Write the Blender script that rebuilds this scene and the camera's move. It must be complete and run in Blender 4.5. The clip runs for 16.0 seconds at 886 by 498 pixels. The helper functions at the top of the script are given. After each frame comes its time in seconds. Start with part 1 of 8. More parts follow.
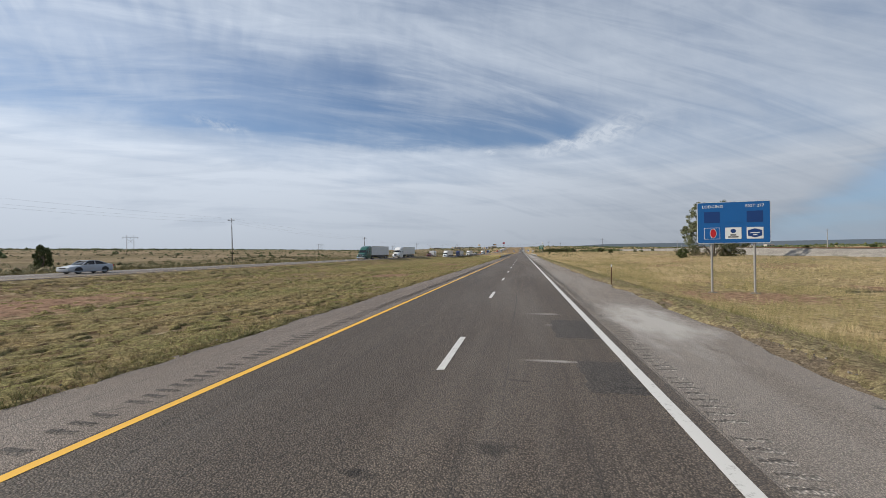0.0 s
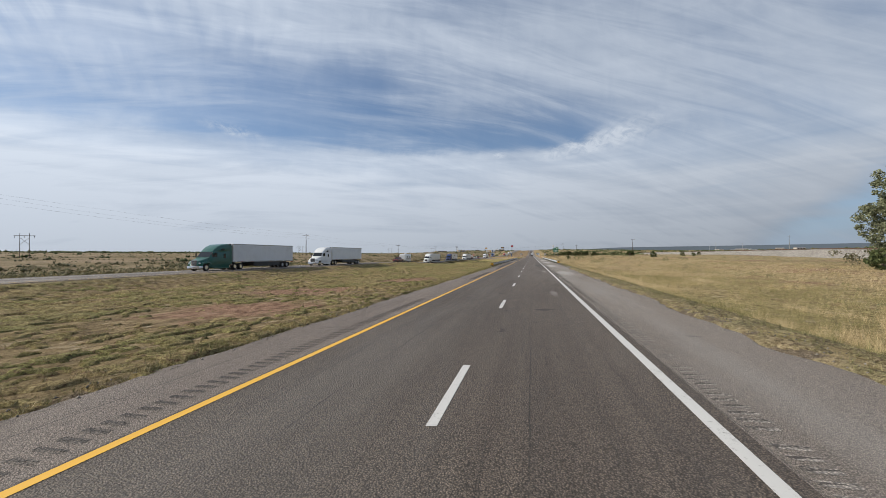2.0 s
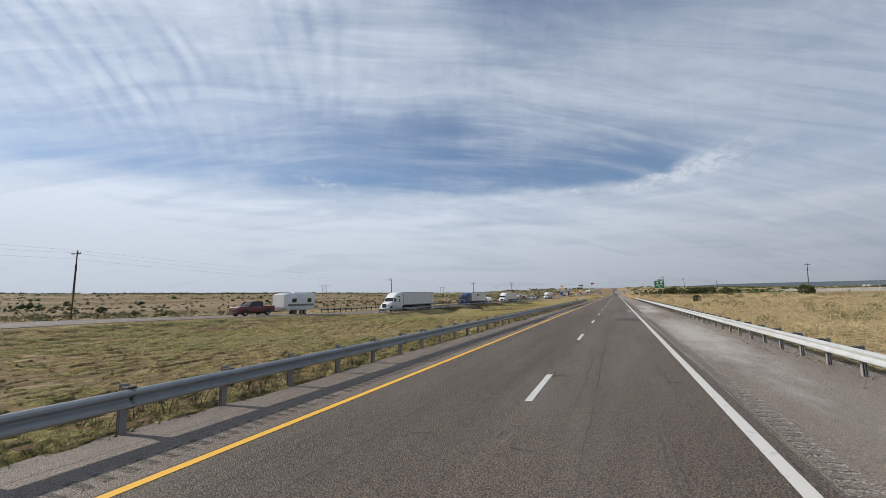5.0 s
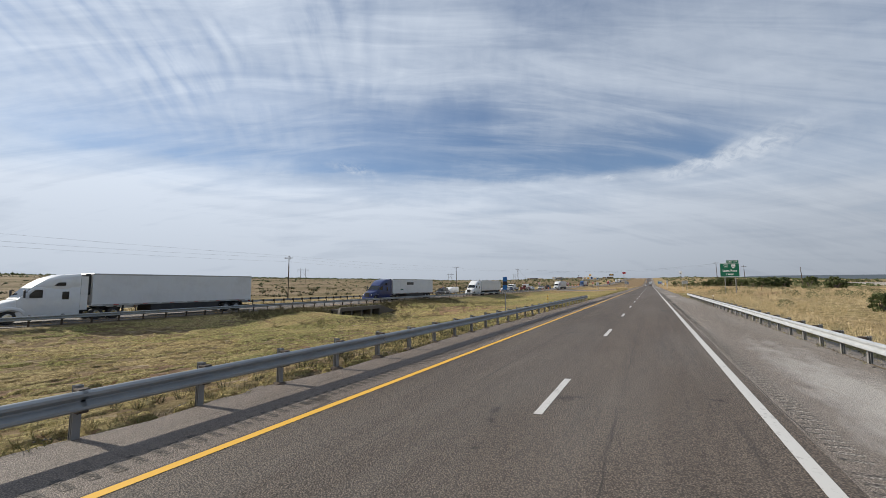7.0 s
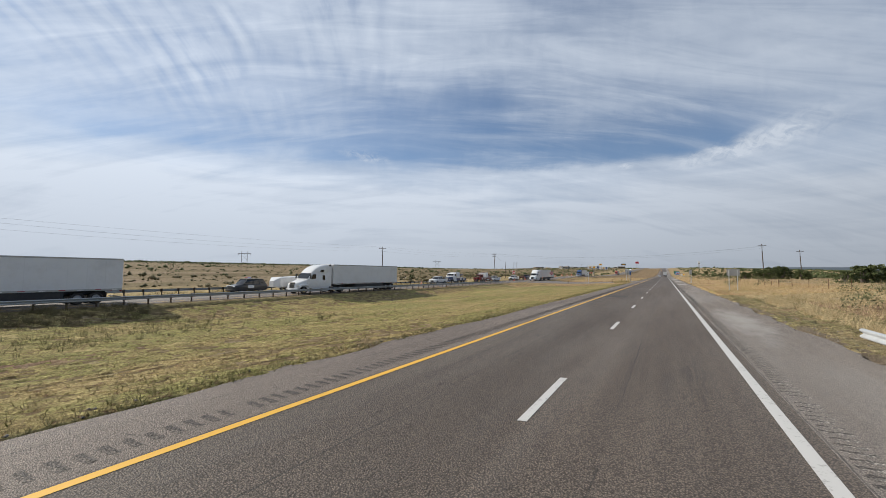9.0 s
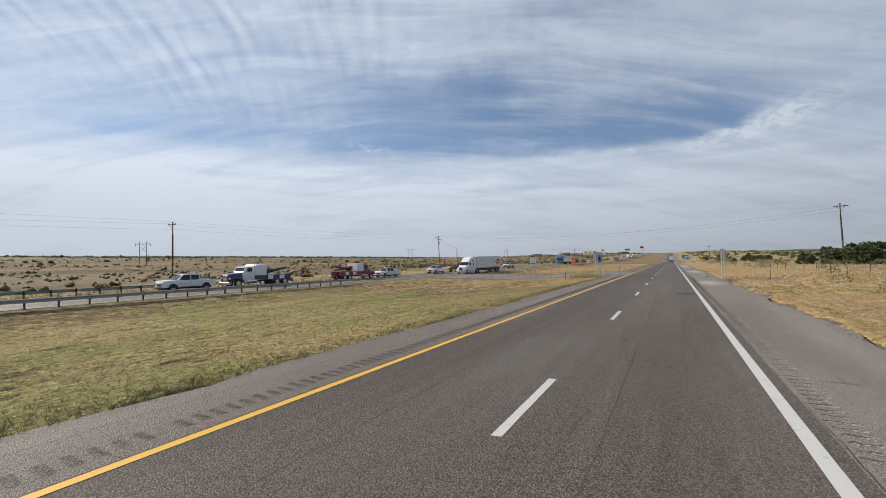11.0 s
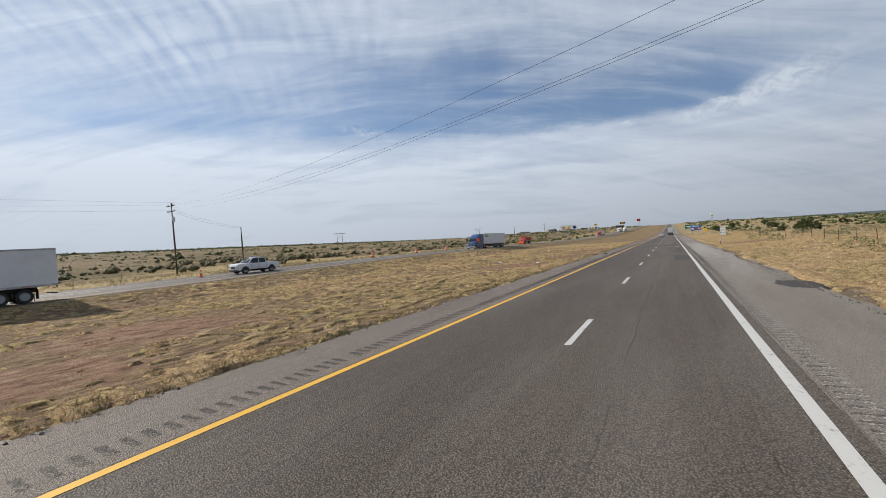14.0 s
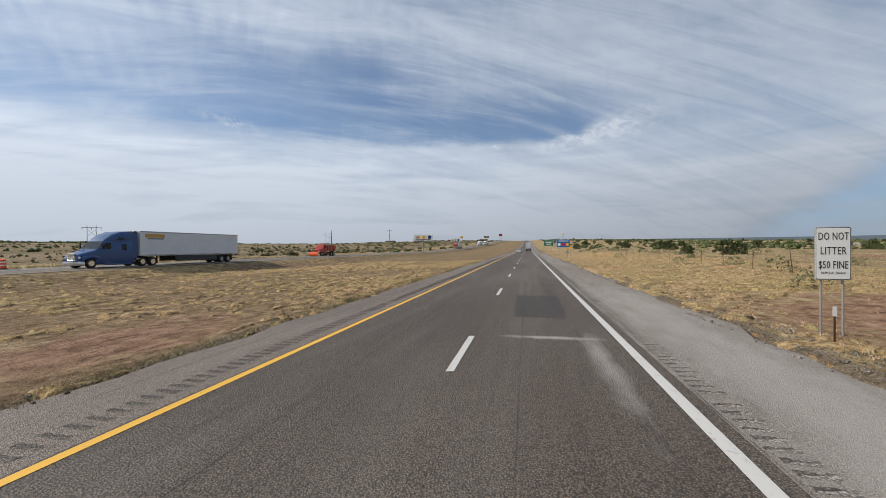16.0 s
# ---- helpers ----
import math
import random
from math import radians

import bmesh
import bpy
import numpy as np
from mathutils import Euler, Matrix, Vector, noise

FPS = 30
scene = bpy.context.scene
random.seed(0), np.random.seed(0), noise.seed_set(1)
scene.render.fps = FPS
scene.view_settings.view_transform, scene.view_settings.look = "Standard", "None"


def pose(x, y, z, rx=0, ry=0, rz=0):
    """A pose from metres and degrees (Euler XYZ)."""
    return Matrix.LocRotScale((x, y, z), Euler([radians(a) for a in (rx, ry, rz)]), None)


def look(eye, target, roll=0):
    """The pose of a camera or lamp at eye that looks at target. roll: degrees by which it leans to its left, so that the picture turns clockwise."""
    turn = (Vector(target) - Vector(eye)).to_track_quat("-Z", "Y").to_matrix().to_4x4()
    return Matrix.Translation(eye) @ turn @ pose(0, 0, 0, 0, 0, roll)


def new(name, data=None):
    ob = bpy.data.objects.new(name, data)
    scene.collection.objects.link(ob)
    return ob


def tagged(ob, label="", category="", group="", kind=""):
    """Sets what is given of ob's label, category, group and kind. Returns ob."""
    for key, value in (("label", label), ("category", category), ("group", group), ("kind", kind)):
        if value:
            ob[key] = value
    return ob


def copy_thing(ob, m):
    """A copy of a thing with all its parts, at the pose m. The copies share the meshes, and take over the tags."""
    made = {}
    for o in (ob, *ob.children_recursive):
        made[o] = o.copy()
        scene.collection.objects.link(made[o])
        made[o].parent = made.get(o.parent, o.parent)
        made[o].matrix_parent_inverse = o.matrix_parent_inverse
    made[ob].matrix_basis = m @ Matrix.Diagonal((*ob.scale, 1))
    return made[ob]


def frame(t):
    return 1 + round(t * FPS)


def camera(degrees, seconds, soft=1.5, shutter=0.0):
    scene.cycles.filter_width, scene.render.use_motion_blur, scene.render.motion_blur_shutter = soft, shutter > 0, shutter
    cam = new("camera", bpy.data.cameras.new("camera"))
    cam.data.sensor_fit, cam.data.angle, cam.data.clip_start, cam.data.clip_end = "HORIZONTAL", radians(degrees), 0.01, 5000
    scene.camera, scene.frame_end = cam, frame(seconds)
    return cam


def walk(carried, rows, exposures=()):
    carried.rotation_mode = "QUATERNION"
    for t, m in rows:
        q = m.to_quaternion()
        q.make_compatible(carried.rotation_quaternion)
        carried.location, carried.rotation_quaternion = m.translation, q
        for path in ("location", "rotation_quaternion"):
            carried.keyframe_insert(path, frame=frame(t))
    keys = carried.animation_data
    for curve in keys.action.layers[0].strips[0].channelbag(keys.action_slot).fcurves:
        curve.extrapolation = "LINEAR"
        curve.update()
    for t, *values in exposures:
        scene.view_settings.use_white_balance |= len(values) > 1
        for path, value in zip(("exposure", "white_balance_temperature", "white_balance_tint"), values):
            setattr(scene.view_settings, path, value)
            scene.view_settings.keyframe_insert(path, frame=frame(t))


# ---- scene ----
cam = camera(96.0, 16.0, soft=0.55)
# seconds, eye, then heading to the left of the road, tilt and lean in degrees
PATH = [
    (0, 1.59, -7.60, 2.29, 11.26, 0.44, -0.52),
    (0.5, 1.53, 8.30, 2.28, 11.00, 0.22, -0.66),
    (1, 1.45, 24.16, 2.29, 11.09, 0.22, -0.59),
    (1.5, 1.37, 39.97, 2.29, 11.51, 0.20, -0.59),
    (2, 1.34, 55.75, 2.29, 12.51, 0.92, -0.43),
    (2.5, 1.32, 71.49, 2.27, 14.18, 2.83, -0.62),
    (3, 1.41, 87.20, 2.25, 16.32, 4.63, -0.60),
    (3.5, 1.46, 102.89, 2.23, 18.39, 5.93, -0.72),
    (4, 1.62, 118.54, 2.22, 20.09, 6.99, -0.79),
    (6.5, 1.90, 196.48, 2.34, 26.85, 5.37, -0.15),
    (7, 1.91, 212.02, 2.37, 27.39, 4.90, 0.11),
    (7.5, 1.97, 227.55, 2.35, 27.89, 4.55, 0.41),
    (8, 2.02, 243.08, 2.34, 28.46, 4.17, 0.54),
    (8.5, 2.02, 258.60, 2.36, 28.84, 3.96, 0.67),
    (9, 2.04, 274.11, 2.37, 29.12, 3.21, 0.72),
    (11.5, 2.20, 351.76, 2.44, 29.99, 1.32, -0.79),
    (12, 2.24, 367.32, 2.46, 29.90, 0.80, -1.27),
    (12.5, 2.23, 382.89, 2.48, 29.89, 0.09, -1.55),
    (13, 2.19, 398.49, 2.46, 29.69, -0.30, -2.02),
    (13.5, 2.19, 414.10, 2.46, 29.70, -0.72, -2.40),
    (14, 2.13, 429.74, 2.47, 29.81, -0.94, -2.89),
    (14.5, 2.05, 445.40, 2.47, 30.09, -1.35, -3.15),
    (15, 1.82, 461.09, 2.46, 26.03, -1.04, -2.05),
    (15.5, 1.59, 476.81, 2.39, 19.38, -0.83, -1.27),
    (16, 1.43, 492.57, 2.32, 11.96, -0.24, -0.25),
]


def eye_pose(x, y, z, yaw, tilt, lean):
    a, b = radians(yaw), radians(tilt)
    way = Vector((-math.sin(a) * math.cos(b), math.cos(a) * math.cos(b), math.sin(b)))
    return look((x, y, z), Vector((x, y, z)) + way, lean)


walk(cam, [(t, eye_pose(*rest)) for t, *rest in PATH], exposures=[(0.0, 0.0), (16.0, 0.0)])

# ---- sky and sun ----
SUN_EL, SUN_AZ = radians(30), radians(-98)  # azimuth from +y towards +x


def ramp(nt, fac, stops):
    r = nt.nodes.new("ShaderNodeValToRGB")
    while len(r.color_ramp.elements) < len(stops):
        r.color_ramp.elements.new(0.5)
    for e, (p, c) in zip(r.color_ramp.elements, stops):
        e.position, e.color = p, (*c, 1) if len(c) == 3 else c
    nt.links.new(fac, r.inputs[0])
    return r.outputs[0]


def math_node(nt, op, a, b=None, clamp=False):
    m = nt.nodes.new("ShaderNodeMath")
    m.operation, m.use_clamp = op, clamp
    for i, v in enumerate((a, b)):
        if v is None:
            continue
        if isinstance(v, (int, float)):
            m.inputs[i].default_value = v
        else:
            nt.links.new(v, m.inputs[i])
    return m.outputs[0]


def noise_node(nt, vec, scale, detail=4.0, rough=0.55, distort=0.0):
    n = nt.nodes.new("ShaderNodeTexNoise")
    n.inputs["Scale"].default_value, n.inputs["Detail"].default_value = scale, detail
    n.inputs["Roughness"].default_value, n.inputs["Distortion"].default_value = rough, distort
    if vec is not None:
        nt.links.new(vec, n.inputs["Vector"])
    return n.outputs["Fac"]


def mapping(nt, vec, scale=(1, 1, 1), rot=(0, 0, 0), loc=(0, 0, 0)):
    m = nt.nodes.new("ShaderNodeMapping")
    m.inputs["Scale"].default_value, m.inputs["Rotation"].default_value, m.inputs["Location"].default_value = scale, rot, loc
    nt.links.new(vec, m.inputs["Vector"])
    return m.outputs[0]


def mix_col(nt, fac, a, b, kind="MIX"):
    m = nt.nodes.new("ShaderNodeMix")
    m.data_type, m.blend_type = "RGBA", kind
    for key, v in ((0, fac), (6, a), (7, b)):
        if isinstance(v, (int, float)):
            m.inputs[key].default_value = v
        elif isinstance(v, tuple):
            m.inputs[key].default_value = (*v, 1)
        else:
            nt.links.new(v, m.inputs[key])
    return m.outputs[2]


world = bpy.data.worlds.new("sky")
scene.world = world
world.use_nodes = True
wt = world.node_tree
wt.nodes.clear()
sky = wt.nodes.new("ShaderNodeTexSky")
sky.sky_type, sky.sun_disc = "NISHITA", False
sky.sun_elevation, sky.sun_rotation = SUN_EL, SUN_AZ
sky.air_density, sky.dust_density, sky.ozone_density = 1.0, 0.1, 5.0
tc = wt.nodes.new("ShaderNodeTexCoord")
sep = wt.nodes.new("ShaderNodeSeparateXYZ")
wt.links.new(tc.outputs["Generated"], sep.inputs[0])
up = math_node(wt, "MAXIMUM", sep.outputs["Z"], 0.0)
# bearing from the road's line and height above the level, in degrees
bear = math_node(wt, "MULTIPLY", math_node(wt, "ARCTAN2", sep.outputs["X"], sep.outputs["Y"]), 57.2958)
high = math_node(wt, "MULTIPLY", math_node(wt, "ARCSINE", sep.outputs["Z"]), 57.2958)


def step_node(nt, v, a, b):
    """Rises smoothly from 0 at a to 1 at b; falls where a lies above b."""
    n = nt.nodes.new("ShaderNodeMapRange")
    n.interpolation_type = "SMOOTHSTEP"
    lo, hi = min(a, b), max(a, b)
    n.inputs["From Min"].default_value, n.inputs["From Max"].default_value = lo, hi
    n.inputs["To Min"].default_value, n.inputs["To Max"].default_value = (0.0, 1.0) if a < b else (1.0, 0.0)
    nt.links.new(v, n.inputs["Value"])
    return n.outputs["Result"]


def sky_plane(u, v):
    c = wt.nodes.new("ShaderNodeCombineXYZ")
    wt.links.new(u, c.inputs[0]), wt.links.new(v, c.inputs[1])
    return c.outputs[0]


def times(*vs):
    out = vs[0]
    for v in vs[1:]:
        out = math_node(wt, "MULTIPLY", out, v)
    return out


def plus(*vs):
    out = vs[0]
    for v in vs[1:]:
        out = math_node(wt, "ADD", out, v)
    return out


def centred(v, by):
    return math_node(wt, "MULTIPLY", math_node(wt, "SUBTRACT", v, 0.5), by)


plain = sky_plane(bear, high)
# the streaks lie in wide arches that sink towards the east
off = math_node(wt, "ADD", bear, 30.0)
arch = plus(high, times(off, off, 0.0050))
arched = sky_plane(bear, arch)
veil = noise_node(wt, mapping(wt, arched, (0.030, 0.085, 1)), 1.0, 5, 0.52, 0.6)
streaks = noise_node(wt, mapping(wt, arched, (0.050, 0.36, 1), (0, 0, radians(3)), (4.0, 2.0, 0)), 1.0, 7, 0.60, 0.9)
combed = noise_node(wt, mapping(wt, arched, (0.42, 0.16, 1), (0, 0, radians(-18)), (9.0, 1.0, 0)), 1.0, 6, 0.58, 0.7)
flatter = noise_node(wt, mapping(wt, plain, (0.045, 0.52, 1), (0, 0, radians(1)), (1.5, 7.0, 0)), 1.0, 6, 0.56, 0.5)
haze = step_node(wt, high, 16.0, 9.0)
cover = plus(0.545, centred(veil, 0.40), centred(streaks, 0.17), centred(combed, 0.08))
# the long break in the sheet, sharp along its lower edge
hem = plus(high, centred(noise_node(wt, mapping(wt, plain, (0.10, 0.14, 1), (0, 0, 0), (3.0, 0, 0)), 1.0, 6, 0.62, 0.4), 3.4), times(step_node(wt, bear, 2.0, 14.0), -2.0))
crown = plus(arch, centred(noise_node(wt, mapping(wt, arched, (0.07, 0.12, 1), (0, 0, 0), (8.0, 4.0, 0)), 1.0, 5, 0.5, 0.4), 5.0))
gap = times(step_node(wt, hem, 13.6, 15.4), step_node(wt, crown, 30.0, 20.0), step_node(wt, bear, 17.0, 6.0), plus(0.42, times(step_node(wt, bear, -52.0, -12.0), 0.58)))
wisp = noise_node(wt, mapping(wt, arched, (0.045, 0.40, 1), (0, 0, radians(-4)), (2.2, 5.5, 0)), 1.0, 7, 0.60, 0.5)
gap = times(gap, plus(0.50, times(step_node(wt, wisp, 0.62, 0.40), 0.50)))
cover = math_node(wt, "SUBTRACT", cover, times(gap, 0.34))
# thinner again high above the road
cover = math_node(wt, "SUBTRACT", cover, times(step_node(wt, high, 28.0, 40.0), step_node(wt, bear, -34.0, -8.0), step_node(wt, bear, 34.0, 6.0), plus(0.10, times(veil, 0.30))))
# rows of ripples that fan out upwards on the sun's side
fan = times(math_node(wt, "ADD", bear, 38.0), math_node(wt, "SUBTRACT", 1.0, times(math_node(wt, "SUBTRACT", high, 25.0), 0.034)))
fanned = sky_plane(fan, high)
waver = noise_node(wt, mapping(wt, fanned, (0.10, 0.09, 1), (0, 0, 0), (6.0, 6.0, 0)), 1.0, 4, 0.55)
rows = math_node(wt, "SINE", plus(times(fan, 2.35), times(waver, 12.0)))
tuft = noise_node(wt, mapping(wt, fanned, (0.50, 0.16, 1)), 1.0, 6, 0.6, 0.5)
ruff = times(step_node(wt, bear, -26.0, -54.0), step_node(wt, high, 15.0, 25.0), step_node(wt, noise_node(wt, mapping(wt, plain, (0.05, 0.07, 1), (0, 0, 0), (1.0, 3.0, 0)), 1.0, 4, 0.55), 0.36, 0.56))
cover = plus(cover, times(ruff, plus(times(rows, 0.052), centred(tuft, 0.32))))
# level bands in the pale air above the horizon
cover = plus(cover, times(haze, plus(0.12, centred(flatter, 0.34))))


def scrap(az, el, wide, tall, lean):
    """A long low patch of small puffs, centred on a bearing and a height."""
    q = mapping(wt, plain, (1, 1, 1), (0, 0, 0), (-az, -el, 0))
    q = mapping(wt, mapping(wt, q, (1, 1, 1), (0, 0, radians(-lean))), (1 / wide, 1 / tall, 1))
    ln = wt.nodes.new("ShaderNodeVectorMath")
    ln.operation = "LENGTH"
    wt.links.new(q, ln.inputs[0])
    return math_node(wt, "SUBTRACT", 1.0, ln.outputs["Value"], True)


# puffs along the lower edge of the break
puff = noise_node(wt, mapping(wt, plain, (0.62, 0.95, 1), (0, 0, radians(35))), 1.0, 6, 0.62, 0.8)
for az, el, wide, tall, lean, much in ((7.0, 14.5, 7.5, 1.5, 10, 1.3), (12.5, 15.6, 6.0, 2.4, 12, 0.7), (-40.4, 15.9, 4.5, 1.0, -6, 1.1), (-4.3, 13.9, 1.2, 0.5, 4, 1.2)):
    cover = plus(cover, times(scrap(az, el, wide, tall, lean), math_node(wt, "SUBTRACT", puff, 0.36, True), much))
low = math_node(wt, "SUBTRACT", 1.0, math_node(wt, "MULTIPLY", up, 4.6), True)
cover = plus(cover, times(low, 0.16))
# clear air low down towards the east, below a slanting edge of the sheet
edge = math_node(wt, "SUBTRACT", times(math_node(wt, "SUBTRACT", bear, 21.0), 0.62), high)
clear = times(step_node(wt, plus(edge, centred(streaks, 3.0)), -1.0, 3.6), step_node(wt, bear, 125.0, 90.0))
cover = math_node(wt, "SUBTRACT", cover, times(clear, 0.40))
amount = ramp(wt, cover, [(0.16, (0.14, 0.14, 0.14)), (0.36, (0.42, 0.40, 0.40)), (0.54, (0.80, 0.80, 0.80)), (0.70, (1, 1, 1))])
shade = plus(times(streaks, 0.34), times(flatter, 0.16), times(cover, 0.5))
body = ramp(wt, shade, [(0.34, (3.85, 4.55, 5.65)), (0.64, (6.27, 6.95, 7.95))])
bg = wt.nodes.new("ShaderNodeBackground")
bg.inputs["Strength"].default_value = 0.10
# cloud is paler on the sun's side
side = math_node(wt, "SUBTRACT", 0.94, math_node(wt, "MULTIPLY", sep.outputs["X"], 0.22))
side = math_node(wt, "SUBTRACT", side, math_node(wt, "MULTIPLY", low, 0.31))
body = mix_col(wt, 1.0, body, side, "MULTIPLY")
blue = mix_col(wt, math_node(wt, "MULTIPLY", low, 0.8), sky.outputs[0], (2.6, 3.7, 5.7))
wt.links.new(mix_col(wt, amount, blue, body), bg.inputs["Color"])
wo = wt.nodes.new("ShaderNodeOutputWorld")
wt.links.new(bg.outputs[0], wo.inputs[0])

sun = new("sun", bpy.data.lights.new("sun", "SUN"))
sun.data.energy, sun.data.angle, sun.data.color = 5.0, radians(0.6), (1.0, 0.93, 0.81)
sun_from = Vector((math.sin(SUN_AZ) * math.cos(SUN_EL), math.cos(SUN_AZ) * math.cos(SUN_EL), math.sin(SUN_EL)))
sun.matrix_world = look(sun_from * 50, (0, 0, 0))


# ---- lie of the land ----
def ss(a, b, v):
    u = np.clip((np.asarray(v, float) - a) / (b - a), 0, 1)
    return u * u * (3 - 2 * u)


LATTICE = np.random.RandomState(7).rand(256, 256)


def vnoise(x, y):
    """Smooth value noise, 0 to 1."""
    x, y = np.asarray(x, float), np.asarray(y, float)
    i, j = np.floor(x).astype(int), np.floor(y).astype(int)
    u, v = x - i, y - j
    u, v = u * u * (3 - 2 * u), v * v * (3 - 2 * v)
    g = lambda a, b: LATTICE[a % 256, b % 256]
    return (g(i, j) * (1 - u) + g(i + 1, j) * u) * (1 - v) + (g(i, j + 1) * (1 - u) + g(i + 1, j + 1) * u) * v


def road_z(y):
    """The carriageway runs level, climbs to a crest by the town, and sinks beyond it."""
    d = np.clip(np.asarray(y, float) - 640, 0, None)
    e = np.clip(d - 620, 0, None)
    crest = 13.52 + 0.026 * e - 0.026 * np.minimum(e, 560) ** 2 / 800 - 0.0104 * np.clip(e - 560, 0, None) - 0.026 * np.clip(e - 560, 0, None)
    return np.where(d < 200, 0.026 * d * d / 400, np.where(d < 620, 0.026 * (d - 100), crest))


def far_road_z(y):
    return road_z(y) + 0.3 - 1.2 * ss(165, 225, y) * (1 - ss(395, 515, y))


# worn bare ground: centre and half widths of each patch
WORN = [(17.2, 26.3, 8.0, 5.4), (-13.0, 35.0, 3.0, 3.4), (-12.5, 72.5, 4.6, 4.0), (-15.5, 83.0, 5.5, 4.0), (-11.0, 95.0, 3.0, 3.6), (-22, 268, 7, 12), (-17, 438, 5, 5), (-12.0, 432.5, 4.0, 4.0), (12.5, 507, 5, 6), (-12.0, 468.5, 4.0, 4.0), (-10.4, 483.5, 3.0, 4.0), (-9.5, 500.8, 3.0, 5.0), (12, 394, 4, 5), (-27, 8, 9, 9)]
FAR_IN, FAR_OUT = -39.4, -50.4  # edges of the other carriageway


def land_z(x, y):
    x, y = np.broadcast_arrays(np.asarray(x, float), np.asarray(y, float))
    rz, fz = road_z(y), far_road_z(y)
    ra = -1.25 * ss(7.6, 14, x) + 1.5 * ss(20, 60, x)
    rb = 1.0 * ss(8.6, 22, x) + 0.3 * ss(22, 60, x)
    w = ss(140, 330, y)
    right = rz * (1 - 0.8 * ss(70, 600, x)) + ra * (1 - w) + rb * w + 0.010 * np.clip(x - 130, 0, 900)
    s = np.clip((-6.2 - x) / (-6.2 - FAR_IN), 0, 1)
    median = rz * (1 - s) + fz * s - (0.55 + 0.5 * ss(180, 260, y) * (1 - ss(300, 370, y))) * np.sin(np.pi * s)
    # the other carriageway stands on a low bank, but for the crossover and the culvert
    bank = np.exp(-((x + 33.0) / 4.6) ** 2) * (1 - ss(-37.2, -38.8, x))
    bank = bank * (1 - ss(386, 398, y) * (1 - ss(430, 444, y))) * (1 - ss(236, 246, y) * (1 - ss(276, 288, y)))
    median = median - 0.62 * bank
    # the wash that runs to the culvert
    median = median - 1.9 * ss(-17, -33, x) * (x > -38.4) * np.exp(-((y - 260.0) / 7.5) ** 4)
    d = np.clip(FAR_OUT - x, 0, None)
    left = fz - 0.85 * rz * ss(60, 500, d) - 0.7 * ss(0, 7, d) + (0.0205 - 0.006 * ss(150, 700, y)) * np.clip(d - 25, 0, 2600)
    z = np.where(x > 0, right, np.where(x > FAR_OUT, median, left))
    out = np.maximum(np.maximum(x - 8, 0), np.maximum(FAR_OUT - x, 0))
    amp = 0.10 + 0.010 * np.clip(out, 0, 260)
    z = z + amp * (vnoise(x / 31 + 9, y / 37 + 3) - 0.5) * np.clip(out / 20, 0.15, 1) + 0.25 * amp * (vnoise(x / 7, y / 8) - 0.5) * np.clip(out / 9, 0.2, 1)
    flat_part = ((x > -6.2) & (x < 7.4)) | ((x > FAR_OUT + 0.7) & (x < FAR_IN - 0.7))
    base = np.where(x > -20, rz, fz) - 0.22
    z = z - 0.02 * ((x > FAR_OUT - 1) & (x < FAR_IN + 1))
    return np.where(flat_part, base, z)


def at_land(x, y):
    return float(land_z(x, y))


# ---- materials ----
def new_mat(name):
    m = bpy.data.materials.new(name)
    m.use_nodes = True
    nt = m.node_tree
    return m, nt, nt.nodes["Principled BSDF"]


def world_pos(nt):
    return nt.nodes.new("ShaderNodeNewGeometry").outputs["Position"]


def bump(nt, p, height, strength, dist=0.02):
    b = nt.nodes.new("ShaderNodeBump")
    b.inputs["Strength"].default_value, b.inputs["Distance"].default_value = strength, dist
    nt.links.new(height, b.inputs["Height"])
    nt.links.new(b.outputs[0], p.inputs["Normal"])


def surface(name, colour, rough=0.6, metal=0.0, vary=0.12, scale=6.0, grain=0.0, coat=0.0, dirt=0.0):
    """A painted, metal or plastic surface with uneven tone, grain and dirt."""
    m, nt, p = new_mat(name)
    tcn = nt.nodes.new("ShaderNodeTexCoord").outputs["Object"]
    info = nt.nodes.new("ShaderNodeObjectInfo").outputs["Random"]
    n = noise_node(nt, tcn, scale, 5, 0.6)
    tone = math_node(nt, "ADD", math_node(nt, "MULTIPLY", n, vary * 2), 1 - vary)
    tone = math_node(nt, "MULTIPLY", tone, math_node(nt, "ADD", math_node(nt, "MULTIPLY", info, 0.08), 0.96))
    hsv = nt.nodes.new("ShaderNodeHueSaturation")
    hsv.inputs["Color"].default_value = (*colour, 1)
    nt.links.new(tone, hsv.inputs["Value"])
    out = hsv.outputs[0]
    if dirt:
        spots = ramp(nt, noise_node(nt, tcn, scale * 0.35, 8, 0.7), [(0.48, (0, 0, 0)), (0.72, (dirt, dirt, dirt))])
        out = mix_col(nt, spots, out, (0.16, 0.13, 0.10))
    nt.links.new(out, p.inputs["Base Color"])
    p.inputs["Roughness"].default_value, p.inputs["Metallic"].default_value = rough, metal
    p.inputs["Coat Weight"].default_value = coat
    p.inputs["Coat Roughness"].default_value = 0.08
    if grain:
        bump(nt, p, noise_node(nt, tcn, scale * 12, 3), grain, 0.01)
    return m


